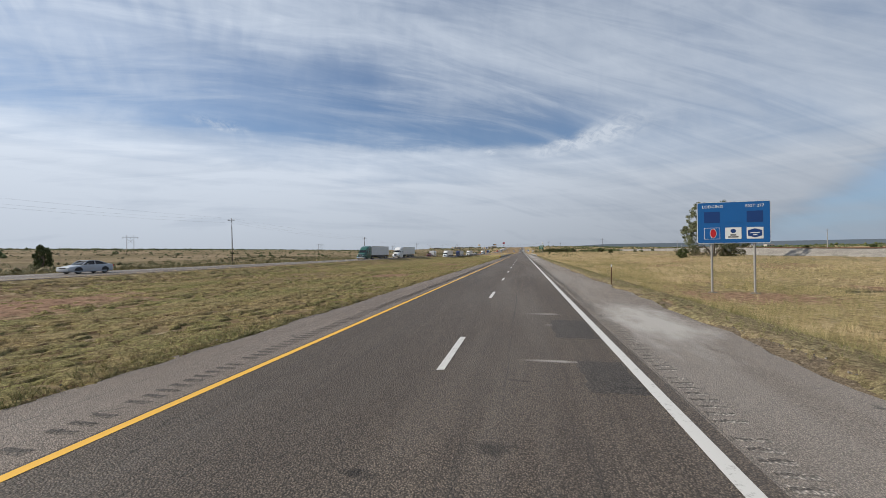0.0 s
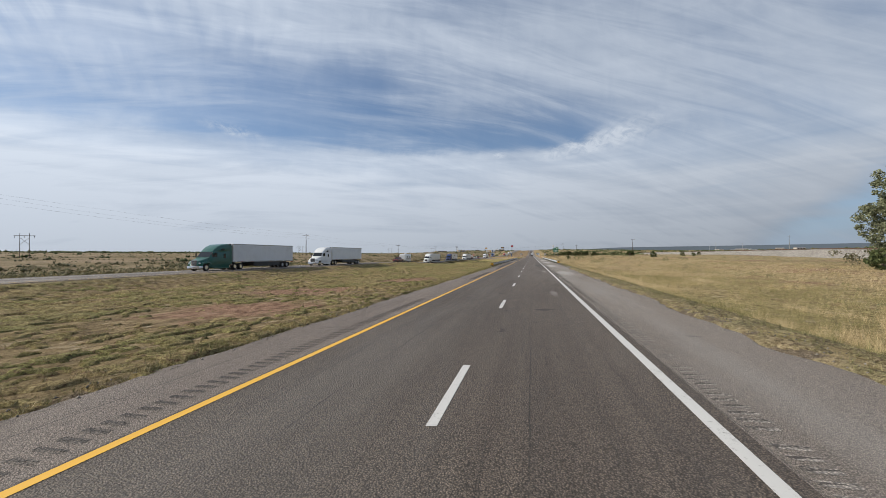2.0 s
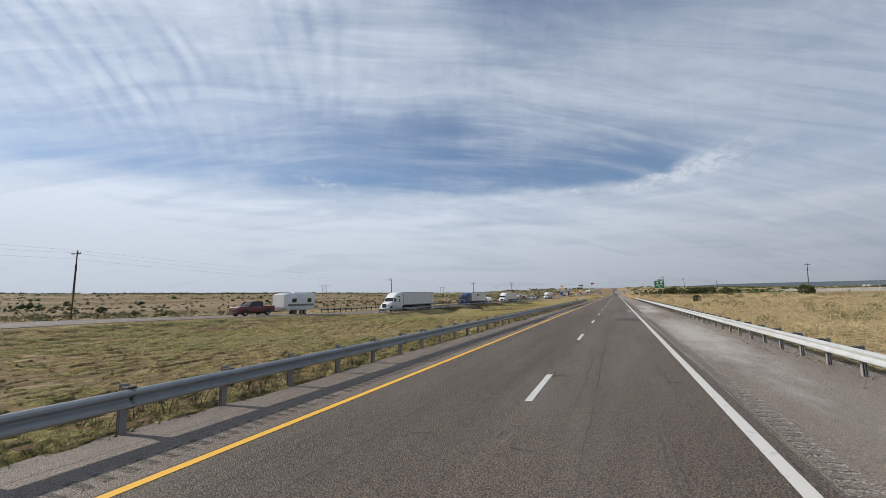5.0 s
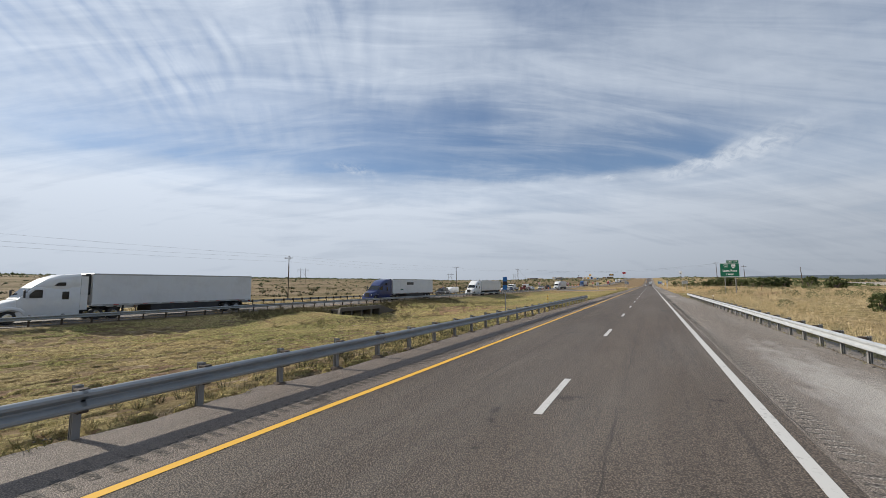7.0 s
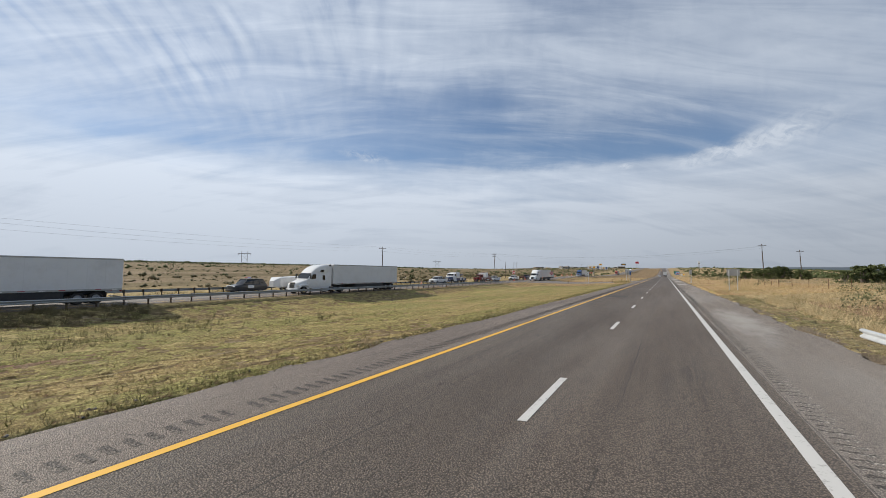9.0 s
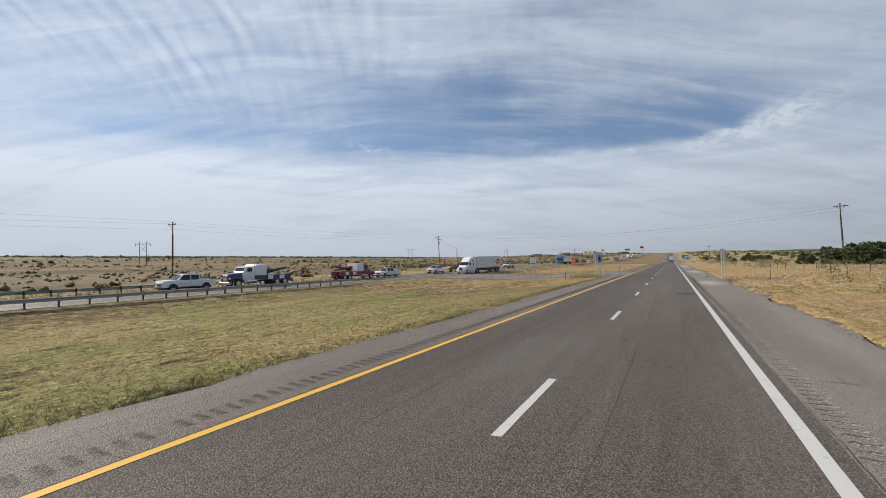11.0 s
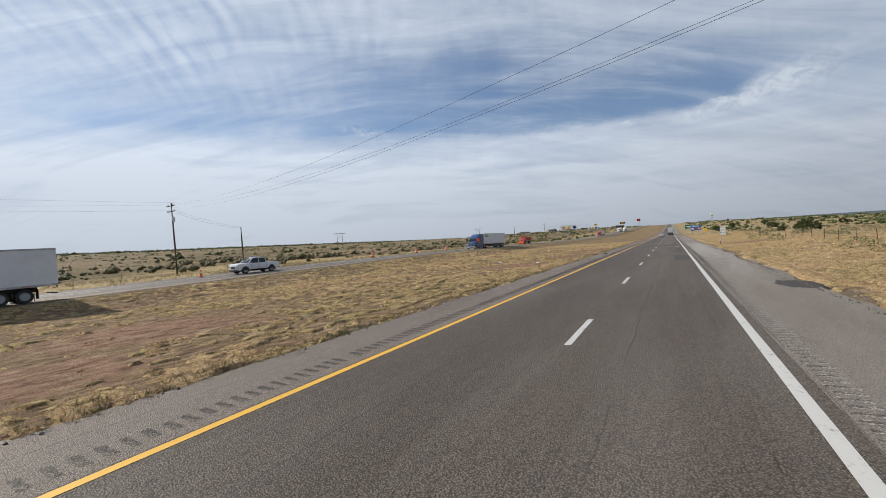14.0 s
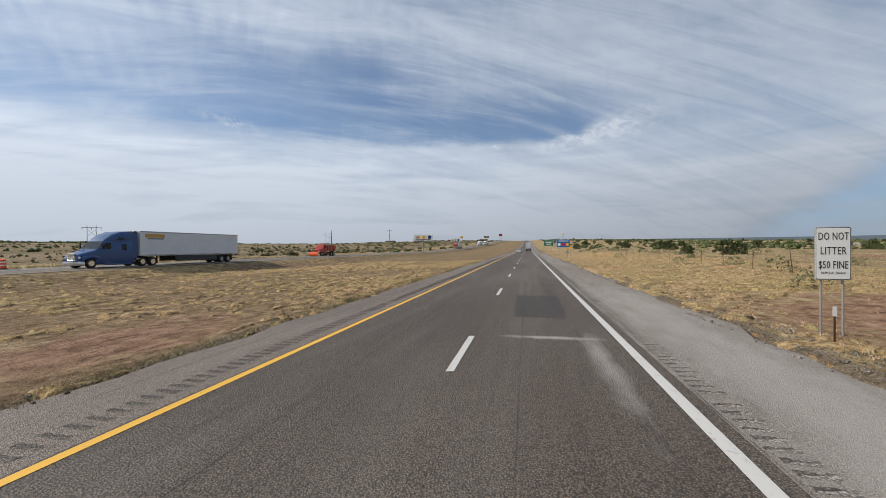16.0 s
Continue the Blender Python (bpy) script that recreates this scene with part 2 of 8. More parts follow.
def asphalt(name, dark, light, dusty=0.0, drifts=(), joints=(), streaky=0.55, coarse=30, tracks=()):
    m, nt, p = new_mat(name)
    pos = world_pos(nt)
    sepn = nt.nodes.new("ShaderNodeSeparateXYZ")
    nt.links.new(pos, sepn.inputs[0])
    fine = noise_node(nt, pos, 42, 4, 0.75)
    grit = nt.nodes.new("ShaderNodeTexVoronoi")
    grit.inputs["Scale"].default_value = coarse
    nt.links.new(pos, grit.inputs["Vector"])
    broad = noise_node(nt, mapping(nt, pos, (0.55, 0.06, 1)), 1.0, 5, 0.6)
    streak = noise_node(nt, mapping(nt, pos, (3.2, 0.05, 1)), 1.0, 4, 0.55)
    tone = math_node(nt, "ADD", math_node(nt, "MULTIPLY", broad, 1 - streaky), math_node(nt, "MULTIPLY", streak, streaky))
    col = ramp(nt, tone, [(0.28, dark), (0.72, light)])
    chips = ramp(nt, grit.outputs["Distance"], [(0.0, (2.1, 2.03, 1.95)), (0.30, (1.05, 1.05, 1.05)), (0.7, (0.40, 0.40, 0.40))])
    col = mix_col(nt, 1.0, col, chips, "MULTIPLY")
    col = mix_col(nt, 0.55, col, ramp(nt, fine, [(0.3, (0.45, 0.45, 0.45)), (0.7, (1.5, 1.48, 1.45))]), "MULTIPLY")
    # sealed cracks, mostly along and across the lane
    warp = noise_node(nt, pos, 0.9, 5, 0.6)
    for sx, sy, off in ((0.42, 0.012, 0.0), (0.05, 0.085, 4.3)):
        c = noise_node(nt, mapping(nt, pos, (sx, sy, 1), (0, 0, 0), (off, off, 0)), 1.0, 3, 0.5, 0.6)
        edge = math_node(nt, "ABSOLUTE", math_node(nt, "SUBTRACT", c, 0.5))
        edge = math_node(nt, "ADD", edge, math_node(nt, "MULTIPLY", math_node(nt, "SUBTRACT", 0.62, warp, True), 0.09))
        line = ramp(nt, edge, [(0.0, (0.34, 0.34, 0.34)), (0.0036, (1, 1, 1))])
        col = mix_col(nt, 1.0, col, line, "MULTIPLY")
    # thin cracks that wander along each wheel track, and dark oil between the tracks
    for k, (tx, half) in enumerate(tracks):
        wob = math_node(nt, "MULTIPLY", math_node(nt, "SUBTRACT", noise_node(nt, mapping(nt, pos, (0.5, 0.9, 1), (0, 0, 0), (k, 2.0 * k, 0)), 1.0, 6, 0.68), 0.5), 0.22)
        across = math_node(nt, "ADD", sepn.outputs["X"], wob)
        lane = nt.nodes.new("ShaderNodeCombineXYZ")
        nt.links.new(across, lane.inputs[0]), nt.links.new(sepn.outputs["Y"], lane.inputs[1])
        c = noise_node(nt, mapping(nt, lane.outputs[0], (3.4, 0.035, 1), (0, 0, 0), (3.7 * k, 1.3 * k, 0)), 1.0, 2, 0.5)
        thin_ = math_node(nt, "ABSOLUTE", math_node(nt, "SUBTRACT", c, 0.5))
        hair = ramp(nt, thin_, [(0.005, (1, 1, 1)), (0.015, (0, 0, 0))])
        here = ramp(nt, math_node(nt, "ABSOLUTE", math_node(nt, "SUBTRACT", sepn.outputs["X"], tx)), [(half * 0.6, (1, 1, 1)), (half, (0, 0, 0))])
        gate = ramp(nt, noise_node(nt, mapping(nt, pos, (0.6, 0.11, 1), (0, 0, 0), (k, 5 + k, 0)), 1.0, 6, 0.72), [(0.40, (0, 0, 0)), (0.50, (0.4, 0.4, 0.4))])
        col = mix_col(nt, math_node(nt, "MULTIPLY", math_node(nt, "MULTIPLY", hair, here), gate), col, (0.028, 0.025, 0.022))
    if tracks:
        # tone changes along the road's length, and the outer lane is paler
        along = ramp(nt, math_node(nt, "DIVIDE", sepn.outputs["Y"], 600), [(0.02, (0.84, 0.84, 0.84)), (0.22, (0.97, 0.97, 0.97)), (0.50, (1.03, 1.03, 1.03)), (0.75, (0.90, 0.90, 0.90))])
        lanes = ramp(nt, math_node(nt, "ADD", math_node(nt, "DIVIDE", sepn.outputs["X"], 10), 0.5), [(0.42, (0.94, 0.94, 0.94)), (0.56, (1.08, 1.08, 1.08))])
        col = mix_col(nt, 1.0, mix_col(nt, 1.0, col, along, "MULTIPLY"), lanes, "MULTIPLY")
        stain = noise_node(nt, mapping(nt, pos, (0.9, 0.16, 1), (0, 0, 0), (5.0, 3.0, 0)), 1.0, 7, 0.70, 0.6)
        col = mix_col(nt, ramp(nt, stain, [(0.58, (0, 0, 0)), (0.70, (0.28, 0.28, 0.28))]), col, (0.05, 0.044, 0.04))
    if dusty:
        # pale dust and worn concrete colour that gathers in long drifts
        drift = noise_node(nt, mapping(nt, pos, (0.30, 0.035, 1), (0, 0, 0), (2.0, 1.1, 0)), 1.0, 6, 0.62, 0.5)
        mask = ramp(nt, drift, [(0.46, (0, 0, 0)), (0.64, (dusty, dusty, dusty))])
        col = mix_col(nt, mask, col, (0.34, 0.315, 0.285))
    # soft drifts of pale dust and scraped scars, each where it lies
    for cx, cy, rx, ry, a in drifts:
        far = nt.nodes.new("ShaderNodeVectorMath")
        far.operation = "LENGTH"
        nt.links.new(mapping(nt, pos, (1 / rx, 1 / ry, 0), (0, 0, 0), (-cx / rx, -cy / ry, 0)), far.inputs[0])
        edge = math_node(nt, "ADD", far.outputs["Value"], math_node(nt, "MULTIPLY", math_node(nt, "SUBTRACT", noise_node(nt, mapping(nt, pos, (1.6, 0.5, 1)), 1.0, 7, 0.7), 0.5), 1.9))
        col = mix_col(nt, ramp(nt, edge, [(0.25, (a, a, a)), (1.05, (0, 0, 0))]), col, (0.43, 0.40, 0.365))
    for jx in joints:
        wob = math_node(nt, "MULTIPLY", math_node(nt, "SUBTRACT", noise_node(nt, mapping(nt, pos, (0.2, 0.5, 1)), 1.0, 5, 0.6), 0.5), 0.16)
        gap = math_node(nt, "ABSOLUTE", math_node(nt, "SUBTRACT", math_node(nt, "ADD", sepn.outputs["X"], wob), jx))
        seam = ramp(nt, gap, [(0.006, (0.85, 0.85, 0.85)), (0.018, (0, 0, 0))])
        broken = ramp(nt, noise_node(nt, mapping(nt, pos, (0.1, 0.16, 1), (0, 0, 0), (jx, jx, 0)), 1.0, 6, 0.7), [(0.40, (0, 0, 0)), (0.56, (1, 1, 1))])
        col = mix_col(nt, math_node(nt, "MULTIPLY", seam, broken), col, (0.03, 0.027, 0.024))
    nt.links.new(col, p.inputs["Base Color"])
    p.inputs["Roughness"].default_value = 0.68
    p.inputs["Specular IOR Level"].default_value = 0.32
    bump(nt, p, math_node(nt, "ADD", fine, grit.outputs["Distance"]), 0.8, 0.015)
    return m


def road_paint(name, colour, wear):
    m, nt, p = new_mat(name)
    pos = world_pos(nt)
    w = noise_node(nt, pos, 9, 8, 0.72)
    w2 = noise_node(nt, pos, 1.1, 4, 0.6)
    mask = ramp(nt, math_node(nt, "ADD", math_node(nt, "MULTIPLY", w, 0.7), math_node(nt, "MULTIPLY", w2, 0.3)), [(0.50 + wear, (0, 0, 0)), (0.62 + wear, (1, 1, 1))])
    nt.links.new(mix_col(nt, mask, colour, (0.16, 0.15, 0.135)), p.inputs["Base Color"])
    p.inputs["Roughness"].default_value = 0.6
    bump(nt, p, w, 0.3, 0.004)
    return m


def land_material():
    m, nt, p = new_mat("prairie_ground")
    pos = world_pos(nt)
    sepn = nt.nodes.new("ShaderNodeSeparateXYZ")
    nt.links.new(pos, sepn.inputs[0])
    x, y = sepn.outputs["X"], sepn.outputs["Y"]
    tall = noise_node(nt, mapping(nt, pos, (0.9, 0.6, 1)), 2.3, 8, 0.74)
    clump = noise_node(nt, mapping(nt, pos, (0.11, 0.06, 1)), 1.0, 7, 0.68)
    wide = noise_node(nt, mapping(nt, pos, (0.022, 0.011, 1)), 1.0, 5, 0.6)
    straw = ramp(nt, tall, [(0.34, (0.115, 0.082, 0.042)), (0.46, (0.285, 0.212, 0.108)), (0.56, (0.40, 0.305, 0.165)), (0.70, (0.56, 0.45, 0.265))])
    green = ramp(nt, tall, [(0.34, (0.038, 0.038, 0.011)), (0.47, (0.135, 0.137, 0.040)), (0.57, (0.225, 0.214, 0.070)), (0.72, (0.40, 0.355, 0.165))])
    soil = ramp(nt, tall, [(0.36, (0.12, 0.062, 0.040)), (0.5, (0.27, 0.155, 0.105)), (0.7, (0.43, 0.275, 0.195))])
    # mown median is greener, open range is straw
    med = ramp(nt, math_node(nt, "DIVIDE", math_node(nt, "ADD", x, 60), 80), [(0.10, (0, 0, 0)), (0.22, (1, 1, 1)), (0.66, (1, 1, 1)), (0.74, (0.42, 0.42, 0.42)), (1.0, (0.30, 0.30, 0.30))])
    dry = ramp(nt, math_node(nt, "DIVIDE", y, 600), [(0.02, (0.42, 0.42, 0.42)), (0.15, (0.6, 0.6, 0.6)), (0.45, (0.62, 0.62, 0.62)), (0.60, (0.30, 0.30, 0.30)), (0.8, (0.12, 0.12, 0.12))])
    g = math_node(nt, "MULTIPLY", med, dry)
    g = math_node(nt, "ADD", g, math_node(nt, "MULTIPLY", math_node(nt, "SUBTRACT", clump, 0.5), 2.2))
    g = math_node(nt, "ADD", g, math_node(nt, "MULTIPLY", math_node(nt, "SUBTRACT", wide, 0.5), 1.2), True)
    col = mix_col(nt, g, straw, green)
    bare = math_node(nt, "ADD", math_node(nt, "MULTIPLY", clump, 0.45), math_node(nt, "MULTIPLY", noise_node(nt, mapping(nt, pos, (0.05, 0.03, 1), (0, 0, 0.4), (7, 2, 0)), 1.0, 7, 0.66), 0.55))
    col = mix_col(nt, ramp(nt, bare, [(0.525, (0, 0, 0)), (0.60, (0.85, 0.85, 0.85))]), col, soil)
    # the bank and the far median are redder and drier
    redder = ramp(nt, math_node(nt, "DIVIDE", y, 600), [(0.50, (0, 0, 0)), (0.62, (0.40, 0.40, 0.40)), (0.70, (0.6, 0.6, 0.6)), (0.90, (0.5, 0.5, 0.5)), (1.0, (0.12, 0.12, 0.12))])
    close = ramp(nt, math_node(nt, "DIVIDE", math_node(nt, "ADD", x, 60), 120), [(0.22, (0, 0, 0)), (0.27, (1, 1, 1)), (0.53, (1, 1, 1)), (0.57, (0.5, 0.5, 0.5)), (0.75, (0.15, 0.15, 0.15))])
    col = mix_col(nt, math_node(nt, "MULTIPLY", math_node(nt, "MULTIPLY", redder, close), ramp(nt, wide, [(0.36, (0.3, 0.3, 0.3)), (0.56, (1, 1, 1))])), col, soil)
    # brown earth and dead thatch under the median's turf
    under = ramp(nt, math_node(nt, "DIVIDE", math_node(nt, "ADD", x, 60), 80), [(0.25, (0, 0, 0)), (0.29, (0.62, 0.62, 0.62)), (0.66, (0.62, 0.62, 0.62)), (0.70, (0, 0, 0))])
    col = mix_col(nt, under, col, ramp(nt, tall, [(0.36, (0.075, 0.045, 0.027)), (0.5, (0.175, 0.112, 0.066)), (0.68, (0.34, 0.235, 0.145))]))
    # matted tussocks, with dark soil and painted shade between them
    tuss = noise_node(nt, mapping(nt, pos, (1.0, 0.85, 1), (0, 0, 0.3)), 1.9, 5, 0.66, 0.4)
    col = mix_col(nt, ramp(nt, tuss, [(0.36, (0.45, 0.45, 0.45)), (0.46, (0.0, 0.0, 0.0))]), col, (0.095, 0.068, 0.042))
    pale = noise_node(nt, mapping(nt, pos, (1.0, 0.8, 1), (0, 0, -0.2), (5, 9, 0)), 1.0, 7, 0.72)
    col = mix_col(nt, ramp(nt, pale, [(0.56, (0, 0, 0)), (0.64, (0.65, 0.65, 0.65))]), col, (0.46, 0.37, 0.245))
    # worn bare ground round the signs and in the median
    for cx, cy, rx, ry in WORN:
        far = nt.nodes.new("ShaderNodeVectorMath")
        far.operation = "LENGTH"
        nt.links.new(mapping(nt, pos, (1 / rx, 1 / ry, 0), (0, 0, 0), (-cx / rx, -cy / ry, 0)), far.inputs[0])
        worn = math_node(nt, "ADD", far.outputs["Value"], math_node(nt, "MULTIPLY", math_node(nt, "SUBTRACT", noise_node(nt, pos, 0.8, 6, 0.7), 0.5), 2.4))
        col = mix_col(nt, ramp(nt, worn, [(0.55, (0.8, 0.8, 0.8)), (0.95, (0, 0, 0))]), col, soil)
    # loose gravel round the crossover
    far = nt.nodes.new("ShaderNodeVectorMath")
    far.operation = "LENGTH"
    nt.links.new(mapping(nt, pos, (1 / 14, 1 / 6.5, 0), (0, 0, 0), (21 / 14, -402.5 / 6.5, 0)), far.inputs[0])
    loose = math_node(nt, "ADD", far.outputs["Value"], math_node(nt, "MULTIPLY", math_node(nt, "SUBTRACT", noise_node(nt, pos, 0.5, 6, 0.7), 0.5), 1.2))
    col = mix_col(nt, ramp(nt, loose, [(0.7, (0.9, 0.9, 0.9)), (1.05, (0, 0, 0))]), col, ramp(nt, noise_node(nt, pos, 12, 5, 0.85), [(0.34, (0.085, 0.066, 0.052)), (0.5, (0.185, 0.15, 0.122)), (0.66, (0.32, 0.27, 0.225))]))
    # flat golden grassland beyond the other carriageway
    wavy = math_node(nt, "ADD", x, math_node(nt, "MULTIPLY", math_node(nt, "SUBTRACT", noise_node(nt, pos, 0.02, 5, 0.6), 0.5), 50))
    beyond = ramp(nt, math_node(nt, "DIVIDE", math_node(nt, "ADD", wavy, 120), 80), [(0.30, (0, 0, 0)), (0.45, (1, 1, 1)), (0.82, (1, 1, 1)), (0.86, (0, 0, 0))])
    reach = ramp(nt, math_node(nt, "DIVIDE", y, 600), [(0.16, (0, 0, 0)), (0.24, (0.75, 0.75, 0.75)), (0.9, (0.75, 0.75, 0.75)), (1.0, (0, 0, 0))])
    gold = math_node(nt, "MULTIPLY", math_node(nt, "MULTIPLY", beyond, reach), ramp(nt, clump, [(0.36, (0, 0, 0)), (0.5, (1, 1, 1))]))
    col = mix_col(nt, gold, col, ramp(nt, tall, [(0.35, (0.30, 0.215, 0.10)), (0.65, (0.60, 0.47, 0.255))]))
    # the open range is browner, with olive hollows
    out = ramp(nt, math_node(nt, "DIVIDE", math_node(nt, "ADD", wavy, 120), 80), [(0.40, (1, 1, 1)), (0.55, (0, 0, 0))])
    hollow = noise_node(nt, mapping(nt, pos, (0.012, 0.010, 1), (0, 0, 0.5), (3, 8, 0)), 1.0, 7, 0.68)
    col = mix_col(nt, math_node(nt, "MULTIPLY", out, ramp(nt, hollow, [(0.42, (0.88, 0.88, 0.88)), (0.58, (0.42, 0.42, 0.42))])), col, ramp(nt, tall, [(0.35, (0.055, 0.045, 0.022)), (0.65, (0.21, 0.165, 0.09))]))
    col = mix_col(nt, math_node(nt, "MULTIPLY", out, ramp(nt, hollow, [(0.46, (0, 0, 0)), (0.6, (0.7, 0.7, 0.7))])), col, ramp(nt, tall, [(0.36, (0.13, 0.092, 0.060)), (0.64, (0.385, 0.295, 0.205))]))
    # gravel and weeds along the pavement edges
    for edge, width in ((7.4, 0.7), (-6.1, 0.6), (FAR_IN, 0.9), (FAR_OUT, 1.4)):
        near = math_node(nt, "SUBTRACT", 1.0, math_node(nt, "DIVIDE", math_node(nt, "ABSOLUTE", math_node(nt, "SUBTRACT", x, edge)), width), True)
        mask = ramp(nt, math_node(nt, "ADD", math_node(nt, "MULTIPLY", near, 0.6), math_node(nt, "MULTIPLY", tall, 0.5)), [(0.45, (0, 0, 0)), (0.62, (0.9, 0.9, 0.9))])
        col = mix_col(nt, mask, col, ramp(nt, noise_node(nt, pos, 16, 4, 0.85), [(0.34, (0.07, 0.052, 0.036)), (0.5, (0.17, 0.132, 0.095)), (0.66, (0.34, 0.275, 0.20))]))
    nt.links.new(col, p.inputs["Base Color"])
    p.inputs["Roughness"].default_value = 0.95
    p.inputs["Specular IOR Level"].default_value = 0.1
    bump(nt, p, math_node(nt, "ADD", math_node(nt, "ADD", tall, tuss), math_node(nt, "MULTIPLY", noise_node(nt, pos, 14, 3), 0.4)), 1.0, 0.22)
    return m


MAT = {
    "land": land_material(),
    "asphalt": asphalt("asphalt", (0.105, 0.081, 0.063), (0.174, 0.140, 0.111), 0.12, [(2.2, 1.0, 0.7, 0.12, 0.7), (2.4, 7.4, 0.7, 0.25, 0.4), (2.9, 5.2, 0.7, 0.2, 0.4), (3.0, 112, 0.4, 4.0, 0.45), (3.25, 206, 0.35, 4.0, 0.6), (1.9, 503.1, 1.3, 0.22, 0.7), (2.95, 501, 0.3, 3.2, 0.5), (3.1, 419.5, 0.6, 0.15, 0.4), (2.6, 80, 0.25, 2.0, 0.3)], (1.28, -1.9), 0.42, 40, [(2.75, 0.75), (1.0, 0.45), (-2.8, 0.4)]),
    "shoulder": asphalt("shoulder_asphalt", (0.235, 0.196, 0.163), (0.318, 0.272, 0.231), 0.35, [(5.6, 6.5, 1.5, 5.0, 0.95), (5.4, 108, 1.3, 8, 0.6), (5.2, 140, 1.6, 12, 0.8), (5.6, 176, 1.5, 16, 0.8), (5.5, 207, 1.7, 8, 0.85), (5.9, 222, 1.3, 13, 0.8), (5.4, 300, 1.2, 9, 0.6), (5.3, 384, 1.4, 6, 0.8), (5.8, 424, 1.6, 8, 0.9), (5.6, 494, 2.1, 38, 0.5)], (4.02,), 0.15, 60),
    "left_shoulder": asphalt("left_shoulder_asphalt", (0.185, 0.148, 0.121), (0.270, 0.222, 0.186), 0.15, (), (-5.22,), 0.2, 55),
    "patch": asphalt("patch_asphalt", (0.062, 0.052, 0.044), (0.104, 0.089, 0.075)),
    "far_asphalt": asphalt("far_asphalt", (0.138, 0.114, 0.094), (0.215, 0.182, 0.154), 0.3),
    "gravel_asphalt": asphalt("gravelled_asphalt", (0.165, 0.138, 0.117), (0.275, 0.237, 0.205), 0.25, [(-16, 419, 6, 2.0, 0.35)], (), 0.1, 18),
    # dark tone for the shade painted in the left rumble grooves
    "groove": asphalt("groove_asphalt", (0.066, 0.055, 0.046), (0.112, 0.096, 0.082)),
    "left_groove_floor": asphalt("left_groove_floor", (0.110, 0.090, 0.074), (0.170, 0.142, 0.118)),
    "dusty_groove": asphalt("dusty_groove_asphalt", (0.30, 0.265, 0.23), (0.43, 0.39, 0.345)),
    # the same painted groove shade, dustier, for the right shoulder
    "dusty_cut": asphalt("dusty_shade_asphalt", (0.125, 0.106, 0.09), (0.19, 0.165, 0.143)),
    "white_line": road_paint("white_line_paint", (0.545, 0.53, 0.50), 0.05),
    "yellow_line": road_paint("yellow_line_paint", (0.72, 0.40, 0.035), 0.08),
    "galv": surface("galvanised_steel", (0.54, 0.555, 0.56), 0.45, 0.4, 0.14, 3.0, 0.05, dirt=0.2),
    # darker copy of the steel, shade in its colour, for rails seen unlit
    "galv_dark": surface("dark_galvanised_steel", (0.33, 0.345, 0.35), 0.5, 0.4, 0.14, 3.0, 0.05, dirt=0.3),
    "galv_post": surface("weathered_post_steel", (0.27, 0.262, 0.25), 0.6, 0.3, 0.2, 5.0, 0.08, dirt=0.3),
    "sign_blue": surface("blue_sign_sheet", (0.005, 0.115, 0.36), 0.38, 0, 0.05, 2.0),
    "sign_navy": surface("dark_blue_sign_sheet", (0.004, 0.045, 0.19), 0.38, 0, 0.06, 2.0),
    "sign_green": surface("green_sign_sheet", (0.0, 0.125, 0.065), 0.38, 0, 0.05, 2.0),
    "sign_white": surface("white_sign_sheet", (0.80, 0.80, 0.78), 0.42, 0, 0.05, 2.0),
    "sign_black": surface("black_sign_ink", (0.015, 0.015, 0.016), 0.5, 0, 0.1, 2.0),
    "sign_red": surface("red_sign_sheet", (0.50, 0.012, 0.018), 0.4, 0, 0.06, 2.0),
    "sign_yellow": surface("yellow_sign_sheet", (0.83, 0.45, 0.01), 0.4, 0, 0.06, 2.0),
    "sign_back": surface("bare_aluminium_sheet", (0.38, 0.38, 0.37), 0.45, 0.6, 0.1, 2.0, dirt=0.2),
    "wood": surface("weathered_pole_wood", (0.075, 0.055, 0.040), 0.9, 0, 0.3, 3.0, 0.3),
    "rust": surface("rusty_post", (0.12, 0.055, 0.03), 0.85, 0.2, 0.25, 8.0, 0.2),
    "wire": surface("dark_wire", (0.05, 0.05, 0.05), 0.5, 0.5, 0.05, 2.0),
    "ceramic": surface("grey_insulator", (0.20, 0.20, 0.20), 0.3, 0, 0.1, 4.0),
    "orange": surface("orange_plastic", (0.85, 0.12, 0.012), 0.5, 0, 0.12, 4.0, dirt=0.2),
    "rubber": surface("black_rubber", (0.022, 0.021, 0.020), 0.8, 0, 0.2, 8.0, 0.1, dirt=0.3),
    # dirty concrete, its base colour lowered for the culvert's shaded face
    "dark_concrete": surface("dark_concrete", (0.135, 0.118, 0.098), 0.9, 0, 0.2, 0.8, 0.2, dirt=0.4),
    "concrete": surface("bridge_concrete", (0.40, 0.37, 0.33), 0.9, 0, 0.16, 1.5, 0.2, dirt=0.4),
}


